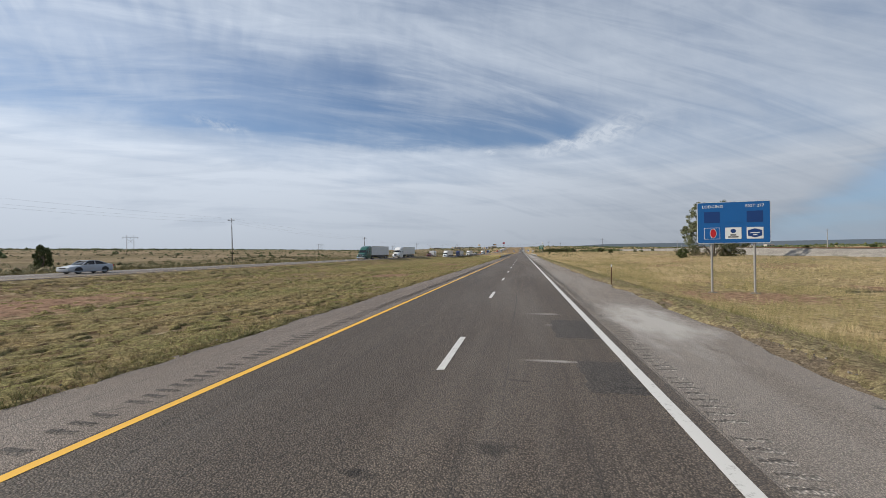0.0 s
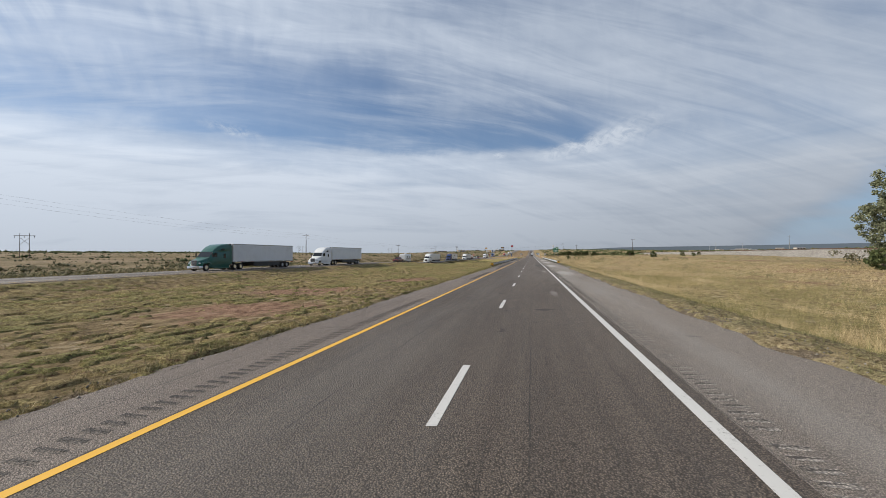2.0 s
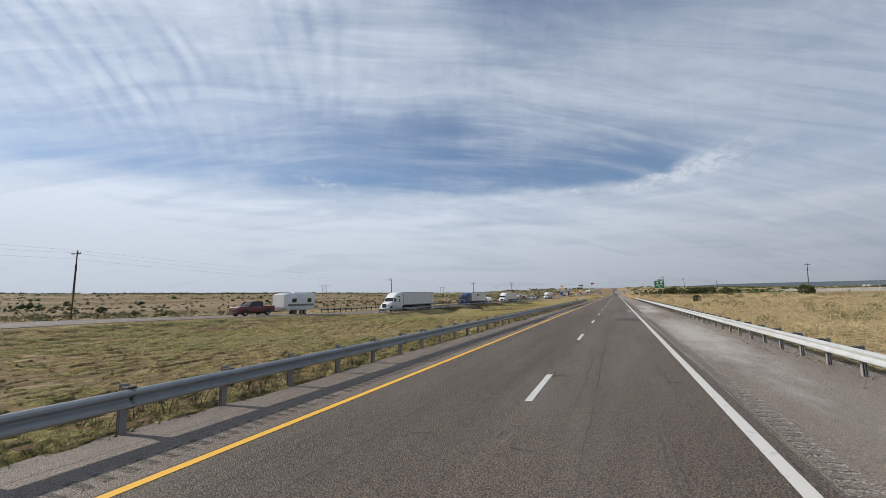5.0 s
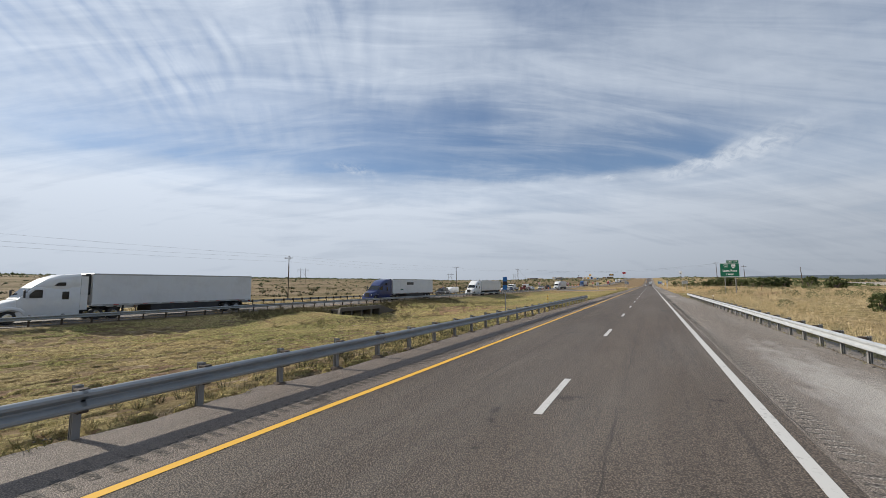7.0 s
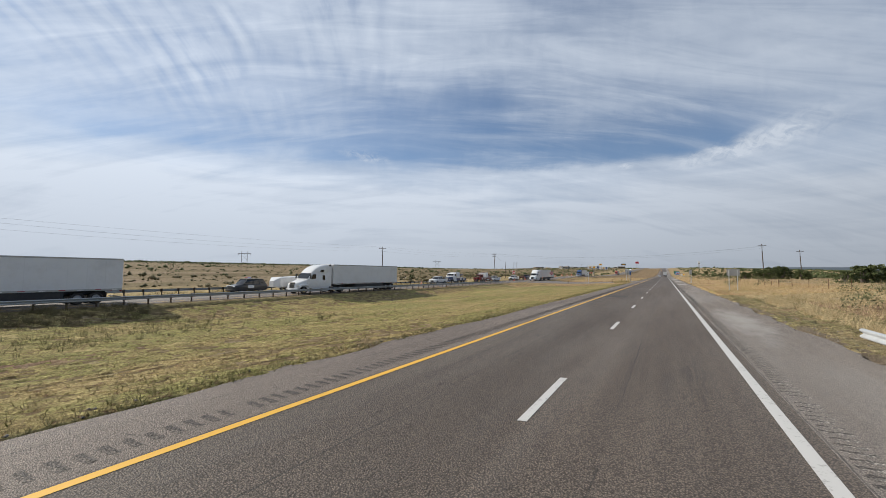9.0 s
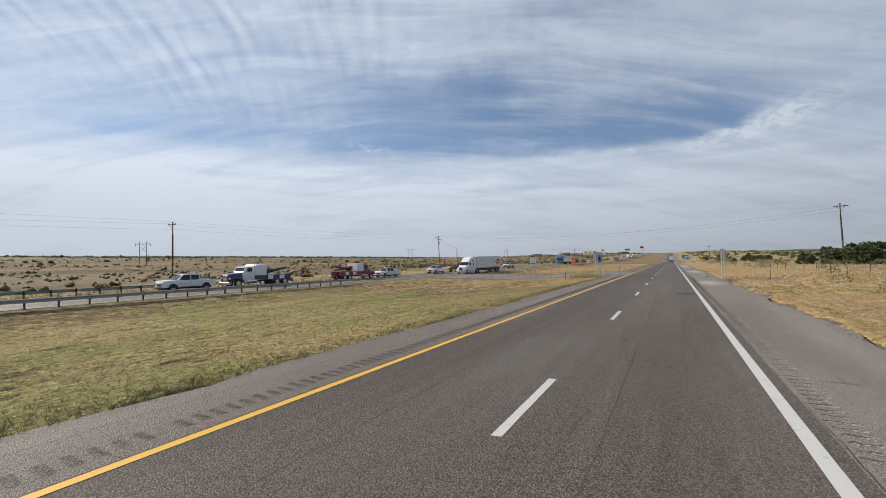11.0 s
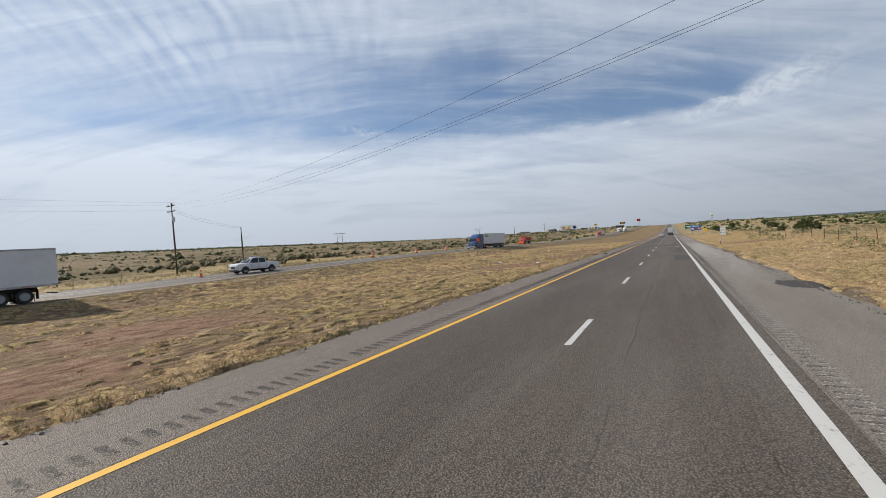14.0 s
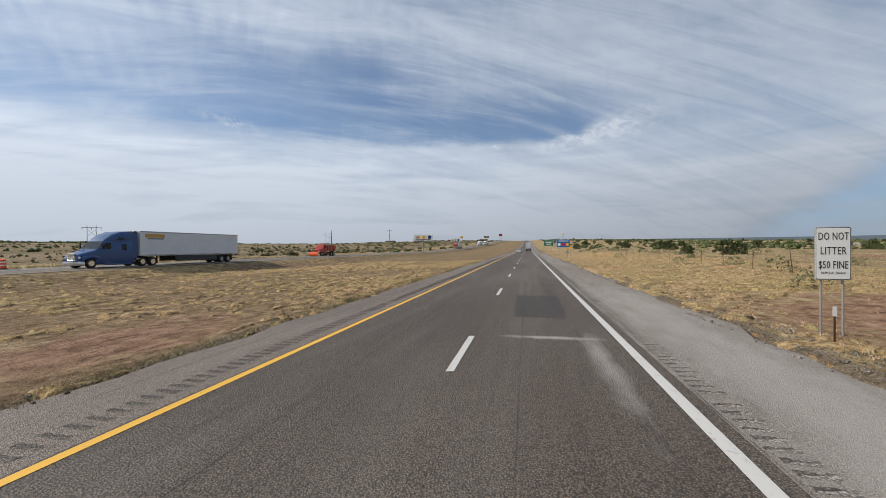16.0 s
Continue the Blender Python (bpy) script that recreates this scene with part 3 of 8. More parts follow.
# ---- meshes ----
class Build:
    """Collects vertices and faces of one mesh."""

    def __init__(self):
        self.v, self.f = [], []

    def add(self, verts, faces):
        n = len(self.v)
        self.v += [tuple(q) for q in verts]
        self.f += [tuple(n + i for i in f) for f in faces]
        return self

    def box(self, c, s, bevel=0.0, turn=None):
        """A box of size s round c, with bevelled edges."""
        hx, hy, hz = s[0] / 2, s[1] / 2, s[2] / 2
        b = min(bevel, hx * 0.9, hy * 0.9, hz * 0.9)
        pts, faces = [], []
        if b <= 0:
            pts = [(sx * hx, sy * hy, sz * hz) for sz in (-1, 1) for sy in (-1, 1) for sx in (-1, 1)]
            faces = [(0, 2, 3, 1), (4, 5, 7, 6), (0, 1, 5, 4), (2, 6, 7, 3), (0, 4, 6, 2), (1, 3, 7, 5)]
        else:
            idx = {}
            for sx in (-1, 1):
                for sy in (-1, 1):
                    for sz in (-1, 1):
                        for k in range(3):
                            q = [sx * (hx - b), sy * (hy - b), sz * (hz - b)]
                            q[k] = (sx * hx, sy * hy, sz * hz)[k]
                            idx[sx, sy, sz, k] = len(pts)
                            pts.append(tuple(q))
            g = lambda x, y, z, k: idx[x, y, z, k]
            for sgn in (-1, 1):
                for k in range(3):
                    ring = [(1, 1), (-1, 1), (-1, -1), (1, -1)]
                    cs = []
                    for a, d in ring:
                        t = [0, 0, 0]
                        t[k], t[(k + 1) % 3], t[(k + 2) % 3] = sgn, a, d
                        cs.append(g(*t, k))
                    faces.append(tuple(cs if sgn > 0 else cs[::-1]))
            for k in range(3):
                i, j = (k + 1) % 3, (k + 2) % 3
                for a in (-1, 1):
                    for d in (-1, 1):
                        t1, t2 = [0, 0, 0], [0, 0, 0]
                        t1[k], t2[k] = -1, 1
                        t1[i] = t2[i] = a
                        t1[j] = t2[j] = d
                        q = (g(*t1, i), g(*t2, i), g(*t2, j), g(*t1, j))
                        faces.append(q if a * d < 0 else q[::-1])
            for sx in (-1, 1):
                for sy in (-1, 1):
                    for sz in (-1, 1):
                        q = tuple(g(sx, sy, sz, k) for k in range(3))
                        faces.append(q if sx * sy * sz > 0 else q[::-1])
        m = turn if turn is not None else Matrix.Identity(3)
        return self.add([m @ Vector(q) + Vector(c) for q in pts], faces)

    def tube(self, p0, p1, r0, r1=None, n=10, caps=True):
        """A round bar from p0 to p1."""
        r1 = r0 if r1 is None else r1
        p0, p1 = Vector(p0), Vector(p1)
        q = (p1 - p0).to_track_quat("Z", "Y").to_matrix()
        ring = [Vector((math.cos(2 * math.pi * i / n), math.sin(2 * math.pi * i / n), 0)) for i in range(n)]
        pts = [p0 + q @ (r * r0) for r in ring] + [p1 + q @ (r * r1) for r in ring]
        faces = [(i, (i + 1) % n, n + (i + 1) % n, n + i) for i in range(n)]
        if caps:
            faces += [tuple(range(n))[::-1], tuple(range(n, 2 * n))]
        return self.add(pts, faces)

    def path(self, pts, r, n=6):
        """A round bar that follows pts; r: one radius or one for each point."""
        rs = r if isinstance(r, (list, tuple)) else [r] * len(pts)
        pts = [Vector(q) for q in pts]
        all_v, faces = [], []
        for k, q in enumerate(pts):
            way = (pts[min(k + 1, len(pts) - 1)] - pts[max(k - 1, 0)]).normalized()
            m = way.to_track_quat("Z", "Y").to_matrix()
            all_v += [q + m @ Vector((rs[k] * math.cos(2 * math.pi * i / n), rs[k] * math.sin(2 * math.pi * i / n), 0)) for i in range(n)]
            if k:
                o = (k - 1) * n
                faces += [(o + i, o + (i + 1) % n, o + n + (i + 1) % n, o + n + i) for i in range(n)]
        faces += [tuple(range(n))[::-1], tuple(range(len(all_v) - n, len(all_v)))]
        return self.add(all_v, faces)

    def loft(self, rings, close=True):
        """A skin through rings of equally many points."""
        n = len(rings[0])
        pts = [q for r in rings for q in r]
        faces = []
        for k in range(len(rings) - 1):
            o = k * n
            faces += [(o + i, o + (i + 1) % n, o + n + (i + 1) % n, o + n + i) for i in range(n)]
        if close:
            faces += [tuple(range(n))[::-1], tuple(range(len(pts) - n, len(pts)))]
        return self.add(pts, faces)

    def plate(self, outline, depth, along="y", base=0.0):
        """A flat shape with depth: outline in the two other axes."""
        def put(a, b, d):
            return (a, d, b) if along == "y" else (d, a, b) if along == "x" else (a, b, d)
        n = len(outline)
        pts = [put(a, b, base) for a, b in outline] + [put(a, b, base + depth) for a, b in outline]
        faces = [tuple(range(n)), tuple(range(n, 2 * n))[::-1]]
        faces += [(i, n + i, n + (i + 1) % n, (i + 1) % n) for i in range(n)]
        return self.add(pts, faces)

    def mesh(self, name, mat, smooth=False):
        me = bpy.data.meshes.new(name)
        me.from_pydata(self.v, [], self.f)
        me.materials.append(MAT[mat] if isinstance(mat, str) else mat)
        bmw = bmesh.new()
        bmw.from_mesh(me)
        bmesh.ops.recalc_face_normals(bmw, faces=bmw.faces)
        bmw.to_mesh(me)
        bmw.free()
        if smooth:
            me.shade_smooth()
            me.set_sharp_from_angle(angle=radians(38))
        me.update()
        return me


def part(name, b, mat, parent, label="", smooth=False, m=None):
    """One mesh under a thing or a part; b: a Build or a ready mesh."""
    me = b.mesh(name, mat, smooth) if isinstance(b, Build) else b
    ob = new(name, me)
    ob.parent = parent
    if m is not None:
        ob.matrix_basis = m
    return tagged(ob, label)


def thing(name, label, category, m, group="", kind=""):
    e = new(name)
    e.empty_display_size = 0.3
    e.matrix_basis = m
    return tagged(e, label, category, group, kind)


def solid(name, b, mat, label, category="", kind="", smooth=False):
    me = b.mesh(name, mat, smooth)
    return tagged(new(name, me), label, category, "", kind)


def numpy_mesh(name, verts, quads, mat, tris=None):
    """A big mesh from arrays."""
    me = bpy.data.meshes.new(name)
    quads = np.zeros((0, 4), int) if quads is None else np.asarray(quads)
    tris = np.zeros((0, 3), int) if tris is None else np.asarray(tris)
    loops = np.concatenate([quads.ravel(), tris.ravel()]).astype(np.int32)
    me.vertices.add(len(verts))
    me.vertices.foreach_set("co", np.asarray(verts, np.float32).ravel())
    me.loops.add(len(loops))
    me.loops.foreach_set("vertex_index", loops)
    sizes = np.concatenate([np.full(len(quads), 4), np.full(len(tris), 3)])
    me.polygons.add(len(sizes))
    me.polygons.foreach_set("loop_start", np.concatenate([[0], np.cumsum(sizes)[:-1]]).astype(np.int32))
    me.materials.append(MAT[mat] if isinstance(mat, str) else mat)
    me.update(calc_edges=True)
    me.validate()
    return me


# ---- ground and roads ----
def spread(*runs):
    out = []
    for a, b, step in runs:
        out += list(np.arange(a, b, step))
    return np.array(out + [runs[-1][1]])


gx = spread((-4200, -1200, 200), (-1200, -300, 45), (-300, -120, 12), (-120, -60, 3), (-60, -39, 1.0), (-39, -38, 0.2), (-38, -10, 1.5), (-10, -5, 0.5), (-5, 7, 3), (7, 14, 0.6), (14, 40, 2), (40, 120, 5), (120, 400, 20), (400, 1200, 60), (1200, 4200, 250))
gy = spread((-700, -60, 40), (-60, 640, 3.0), (640, 1200, 16), (1200, 4600, 120))
GX, GY = np.meshgrid(gx, gy)
GZ = land_z(GX, GY)
nx, ny = len(gx), len(gy)
ii = (np.arange(ny - 1)[:, None] * nx + np.arange(nx - 1)[None, :]).ravel()
ground = new("ground", numpy_mesh("ground", np.stack([GX.ravel(), GY.ravel(), GZ.ravel()], 1), np.stack([ii, ii + 1, ii + nx + 1, ii + nx], 1), "land"))
ground.data.shade_smooth()
tagged(ground, "dry prairie ground with grass, red soil and gravel verges", "ground", "", "structure")


def strip(name, xs, ys, zf, mat, lift=0.0, thick=0.0):
    """A band of paving that follows a road's profile."""
    ys = np.asarray(ys, float)
    v, q = [], []
    n = len(xs)
    for y in ys:
        z = float(zf(y)) + lift
        v += [(x if not callable(x) else float(x(y)), y, z) for x in xs]
    for k in range(len(ys) - 1):
        for i in range(n - 1):
            o = k * n + i
            q.append((o, o + 1, o + n + 1, o + n))
    me = numpy_mesh(name, np.array(v), np.array(q), mat)
    return new(name, me)


road_ys = spread((-300, 620, 10), (620, 1200, 20), (1200, 3600, 60))


def rough_edge(base, amp, seed, step=2.3):
    return lambda y: base + amp * (float(vnoise(y / step + seed, seed)) - 0.5) + 0.5 * amp * (float(vnoise(y / 0.7 + seed, 3.0)) - 0.5)


fine_ys = spread((-60, 620, 0.8), (620, 1200, 20), (1200, 3600, 60))
road = tagged(strip("road", [-3.82, 3.99], road_ys, road_z, "asphalt"), "worn grey asphalt carriageway with two lanes", "road", "", "structure")
ragged = rough_edge(7.15, 0.5, 5.0)


def right_edge(y):
    """Outer edge of the right shoulder, which widens along the guard rail."""
    return ragged(y) + 1.25 * float(ss(122, 134, y) * (1 - ss(278, 292, y)))


sh_r = tagged(strip("shoulder_right", [3.99, right_edge], fine_ys, road_z, "shoulder"), "pale dusty asphalt shoulder beside the carriageway", "shoulder", "", "structure")
sh_l = tagged(strip("shoulder_left", [rough_edge(-5.95, 0.35, 11.0), -3.82], fine_ys, road_z, "left_shoulder"), "narrow asphalt shoulder beside the median", "shoulder", "", "structure")
far_road = tagged(strip("road_opposite", [rough_edge(FAR_OUT, 0.4, 21.0), rough_edge(FAR_IN, 0.4, 31.0)], spread((-300, 620, 3), (620, 1200, 20), (1200, 3600, 60)), far_road_z, "far_asphalt"), "grey asphalt carriageway of the opposite direction", "road", "", "structure")

part("yellow_line", strip("yellow_line", [-3.76, -3.60], road_ys, road_z, "yellow_line", 0.006).data, "yellow_line", road, "solid yellow edge line")
part("white_line", strip("white_line", [3.58, 3.78], road_ys, road_z, "white_line", 0.006).data, "white_line", road, "solid white edge line")
part("white_line", strip("far_line_outer", [-47.4, -47.25], road_ys, far_road_z, "white_line", 0.006).data, "white_line", far_road)
part("yellow_line", strip("far_line_inner", [-40.75, -40.6], road_ys, far_road_z, "yellow_line", 0.006).data, "yellow_line", far_road)
for ob in [o for o in scene.objects if o.parent is None and o.name.split(".")[0] in ("yellow_line", "white_line", "far_line_outer", "far_line_inner")]:
    bpy.data.objects.remove(ob)


# ---- paving details ----
LEFT_RUMBLE = [(-14, 76.2), (93.6, 110.0), (121.5, 189.0), (214.0, 402.0), (418.8, 600)]
RIGHT_RUMBLE = [(-14, 118), (124, 190), (198, 402), (416, 600)]
def flat_piece(name, pts, zf, lift, mat, parent, label=""):
    """A thin slab of paving or paint with a given outline, laid on a road."""
    n = len(pts)
    b = Build()
    top = [(x, y, float(zf(y)) + lift) for x, y in pts]
    low = [(x, y, float(zf(y)) - 0.01) for x, y in pts]
    b.add(top + low, [tuple(range(n))] + [(i, n + i, n + (i + 1) % n, (i + 1) % n) for i in range(n)])
    return part(name, b, mat, parent, label)


def blob(cx, cy, rx, ry, seed, n=26):
    rnd = random.Random(seed)
    return [(cx + rx * math.cos(a) * rnd.uniform(0.8, 1.15), cy + ry * math.sin(a) * rnd.uniform(0.8, 1.15)) for a in [2 * math.pi * i / n for i in range(n)]]


def torn(x0, x1, y0, y1, seed):
    """A saw-cut patch with slightly uneven edges."""
    rnd = random.Random(seed)
    w = lambda: rnd.uniform(-0.05, 0.05)
    pts = []
    for i in range(8):
        pts.append((x0 + (x1 - x0) * i / 8, y0 + w()))
    for i in range(10):
        pts.append((x1 + w(), y0 + (y1 - y0) * i / 10))
    for i in range(8):
        pts.append((x1 + (x0 - x1) * i / 8, y1 + w()))
    for i in range(10):
        pts.append((x0 + w(), y1 + (y0 - y1) * i / 10))
    return pts


PATCHES = [(2.45, 3.52, 3.3, 6.1), (2.65, 3.54, -0.8, 1.1), (2.1, 3.54, 135.3, 151.0), (2.3, 3.54, 468.3, 476.3), (2.4, 3.54, 367.6, 369.5), (1.7, 3.5, 186.0, 189.4), (0.95, 2.75, 506.0, 512.0), (2.72, 3.52, 491.0, 493.9), (2.75, 3.55, 486.9, 488.4), (-3.3, -1.4, 318.0, 321.0)]
for k, (a, b_, c, d) in enumerate(PATCHES):
    flat_piece("patch", torn(a, b_, c, d, 40 + k), road_z, 0.004, "patch", road, "dark asphalt repair patch")
flat_piece("patch", blob(3.05, 252.4, 0.46, 0.6, 3), road_z, 0.004, "patch", road, "dark asphalt repair patch")
flat_piece("patch", blob(3.12, 270.6, 0.48, 1.1, 4), road_z, 0.004, "patch", road, "dark asphalt repair patch")
flat_piece("patch", blob(-7.3 + 14.0, 451.5, 0.8, 1.5, 9), road_z, 0.005, "patch", sh_r, "dark asphalt repair patch")



dash_me = None
rest = Build()
for k in range(-12, 290):
    y0 = 12.192 * k
    if -3 <= k <= 75 and abs(float(road_z(y0))) < 1e-6:
        if dash_me is None:
            db = Build()
            db.add([(-0.075, 0, 0), (0.075, 0.03, 0), (0.072, 1.5, 0), (0.075, 3.05, 0), (-0.075, 3.02, 0), (-0.073, 1.4, 0), (-0.075, 0, -0.01), (0.075, 0.03, -0.01), (0.075, 3.05, -0.01), (-0.075, 3.02, -0.01)], [(0, 1, 2, 3, 4, 5), (0, 6, 7, 1), (3, 8, 9, 4), (1, 7, 8, 3, 2), (4, 9, 6, 0, 5)])
            dash_me = db.mesh("lane_dash", "white_line")
        part("lane_dash", dash_me, "white_line", road, m=pose(0, y0, 0.006))
    else:
        za, zb = float(road_z(y0)) + 0.006, float(road_z(y0 + 3.05)) + 0.006
        rest.add([(-0.065, y0, za), (0.065, y0, za), (0.065, y0 + 3.05, zb), (-0.065, y0 + 3.05, zb)], [(0, 1, 2, 3)])
tagged(part("far_lane_dashes", rest, "white_line", road, "white lane dashes far up the road"), kind="stuff")
rest = Build()
for k in range(-12, 290):
    y0 = 12.192 * k + 4
    za, zb = float(far_road_z(y0)) + 0.006, float(far_road_z(y0 + 3.05)) + 0.006
    rest.add([(-44.06, y0, za), (-43.93, y0, za), (-43.93, y0 + 3.05, zb), (-44.06, y0 + 3.05, zb)], [(0, 1, 2, 3)])
tagged(part("far_lane_dashes", rest, "white_line", far_road, "white lane dashes of the opposite road"), kind="stuff")


def rumble(x0, x1, y0, y1, parent, pad, shade_mat, label, seed, skip=0.0, step=0.262):
    """Milled grooves across the shoulder: a worn pad each, with its lip's shade laid on as a flat dark wedge."""
    rnd = random.Random(seed)
    b, cut = Build(), Build()
    y = y0
    while y < y1:
        if rnd.random() >= skip:
            z = float(road_z(y)) + 0.004
            w = rnd.uniform(0.095, 0.125)
            a, c = x0 + rnd.uniform(-0.03, 0.03), x1 + rnd.uniform(-0.03, 0.03)
            j = lambda v: v + rnd.uniform(-0.012, 0.012)
            b.add([(a, j(y), z), (a + 0.05, j(y - 0.02), z), (c - 0.05, j(y - 0.02), z), (c, j(y), z), (c, j(y + w), z), (c - 0.06, j(y + w), z), (a + 0.06, j(y + w), z), (a, j(y + w), z)], [(0, 1, 2, 3, 4, 5, 6, 7)])
            # flat dark wedge that stands in for the shade below the lip
            n = 5
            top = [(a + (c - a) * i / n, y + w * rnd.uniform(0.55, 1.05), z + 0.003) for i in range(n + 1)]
            cut.add(top + [(px, y - 0.01 + rnd.uniform(0.0, 0.03) + w * (0.62 if shade_mat == "groove" else 0.72) * (i > 0) * i / n, z + 0.003) for i, (px, _, _) in enumerate(top)], [(i, i + n + 1, i + n + 2, i + 1) for i in range(n)])
        y += step
    tagged(part("rumble_pads", b, pad, parent, label), kind="stuff")
    return tagged(part("rumble_cuts", cut, shade_mat, parent, "painted shade in the milled grooves"), kind="stuff")


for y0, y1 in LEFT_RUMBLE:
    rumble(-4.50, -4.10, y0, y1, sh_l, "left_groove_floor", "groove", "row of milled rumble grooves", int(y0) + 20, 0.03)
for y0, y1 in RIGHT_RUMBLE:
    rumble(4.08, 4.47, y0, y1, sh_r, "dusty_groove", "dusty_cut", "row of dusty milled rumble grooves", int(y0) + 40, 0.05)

# paved crossover through the median
cv, cq = [], []
CN, CM = 30, 14


def cross_z(x, y):
    s = (x + 5.7) / (FAR_IN + 0.6 + 5.7)
    return float(road_z(y)) * (1 - s) + float(far_road_z(y)) * s - 0.62 * math.sin(math.pi * s) + 0.10 - 0.09 * (1 - float(ss(0, 0.06, s))) - 0.09 * float(ss(0.94, 1, s))


for i in range(CN + 1):
    s = i / CN
    x = -5.7 + s * (FAR_IN + 0.6 + 5.7)
    y_a, y_b = 402.5 + 5.0 * s ** 1.4 - 5.5 * ss(0.7, 1, s) - 1.5 * (1 - ss(0, 0.2, s)), 425.5 - 2.0 * s + 6 * ss(0.6, 1, s) + 8.0 * (1 - ss(0, 0.25, s))
    for j in range(CM + 1):
        y = y_a + (y_b - y_a) * j / CM
        edge = 0.0 if 0 < j < CM else 0.14
        cv.append((x, y + 0.4 * (float(vnoise(x / 1.5, j)) - 0.5) * (edge > 0), cross_z(x, y) - edge))
for i in range(CN):
    for j in range(CM):
        o = i * (CM + 1) + j
        cq.append((o, o + CM + 1, o + CM + 2, o + 1))
cross = new("crossover_pavement", numpy_mesh("crossover_pavement", np.array(cv), np.array(cq), "gravel_asphalt"))
cross.data.shade_smooth()
tagged(cross, "worn asphalt crossover between the two carriageways", "pavement", "", "structure")


# ---- signs ----
def words(text, height, mat, parent, at, name="lettering", label="", wide=1.0, depth=0.004, bold=0.0):
    """Raised lettering that faces -y, centred on at."""
    cu = bpy.data.curves.new("letters", "FONT")
    cu.body, cu.size, cu.align_x, cu.align_y, cu.extrude = text, height / 0.72, "CENTER", "CENTER", depth
    cu.space_character = 1.06
    cu.offset = bold * height
    cu.resolution_u = 2
    tmp = new("letters_tmp", cu)
    bpy.context.view_layer.update()
    me = bpy.data.meshes.new_from_object(tmp)
    bpy.data.objects.remove(tmp)
    me.materials.clear()
    me.materials.append(MAT[mat])
    ob = part(name, me, mat, parent, label)
    ob.matrix_basis = Matrix.Translation(at) @ Matrix.Rotation(radians(90), 4, "X") @ Matrix.Diagonal((wide, 1, 1, 1))
    return tagged(ob, kind="stuff")


def rounded(w, h, r, cx=0.0, cz=0.0, n=5):
    pts = []
    for sx, sz, a0 in ((1, 1, 0), (-1, 1, 90), (-1, -1, 180), (1, -1, 270)):
        for i in range(n + 1):
            a = radians(a0 + 90 * i / n)
            pts.append((cx + sx * (w / 2 - r) + r * math.cos(a), cz + sz * (h / 2 - r) + r * math.sin(a)))
    return pts


def board(parent, w, h, z, face, border, r=0.12, line=0.05, back=True, name="panel", x=0.0, y=0.0):
    """A sign board with its middle at height z: aluminium sheet, border and face, facing -y."""
    p = part(name, Build().plate(rounded(w, h, r, x, z), 0.02, "y", y), "sign_back", parent)
    part("border", Build().plate(rounded(w - 0.02, h - 0.02, r, x, z), 0.004, "y", y - 0.004), border, p)
    part("face", Build().plate(rounded(w - 2 * line, h - 2 * line, max(r - line, 0.02), x, z), 0.004, "y", y - 0.008), face, p)
    return p


def channel_post(parent, x, y, z0, z1, mat="galv_post", r=0.04):
    b = Build()
    b.box((x, y, (z0 + z1) / 2), (r * 1.6, r * 0.5, z1 - z0), 0.004)
    b.box((x - r * 0.8, y + r * 0.5, (z0 + z1) / 2), (r * 0.35, r, z1 - z0), 0.003)
    b.box((x + r * 0.8, y + r * 0.5, (z0 + z1) / 2), (r * 0.35, r, z1 - z0), 0.003)
    return part("post", b, mat, parent)


def round_post(parent, x, y, z0, z1, r=0.07, mat="galv"):
    b = Build().tube((x, y, z0), (x, y, z1), r, n=12)
    b.tube((x, y, z1), (x, y, z1 + 0.02), r * 1.05, r * 0.4, 12)
    return part("post", b, mat, parent, smooth=True)


def clamps(parent, x, y, zs):
    for z in zs:
        b = Build().box((x, y, z), (0.16, 0.03, 0.05), 0.008)
        part("clamp", b, "galv", parent)


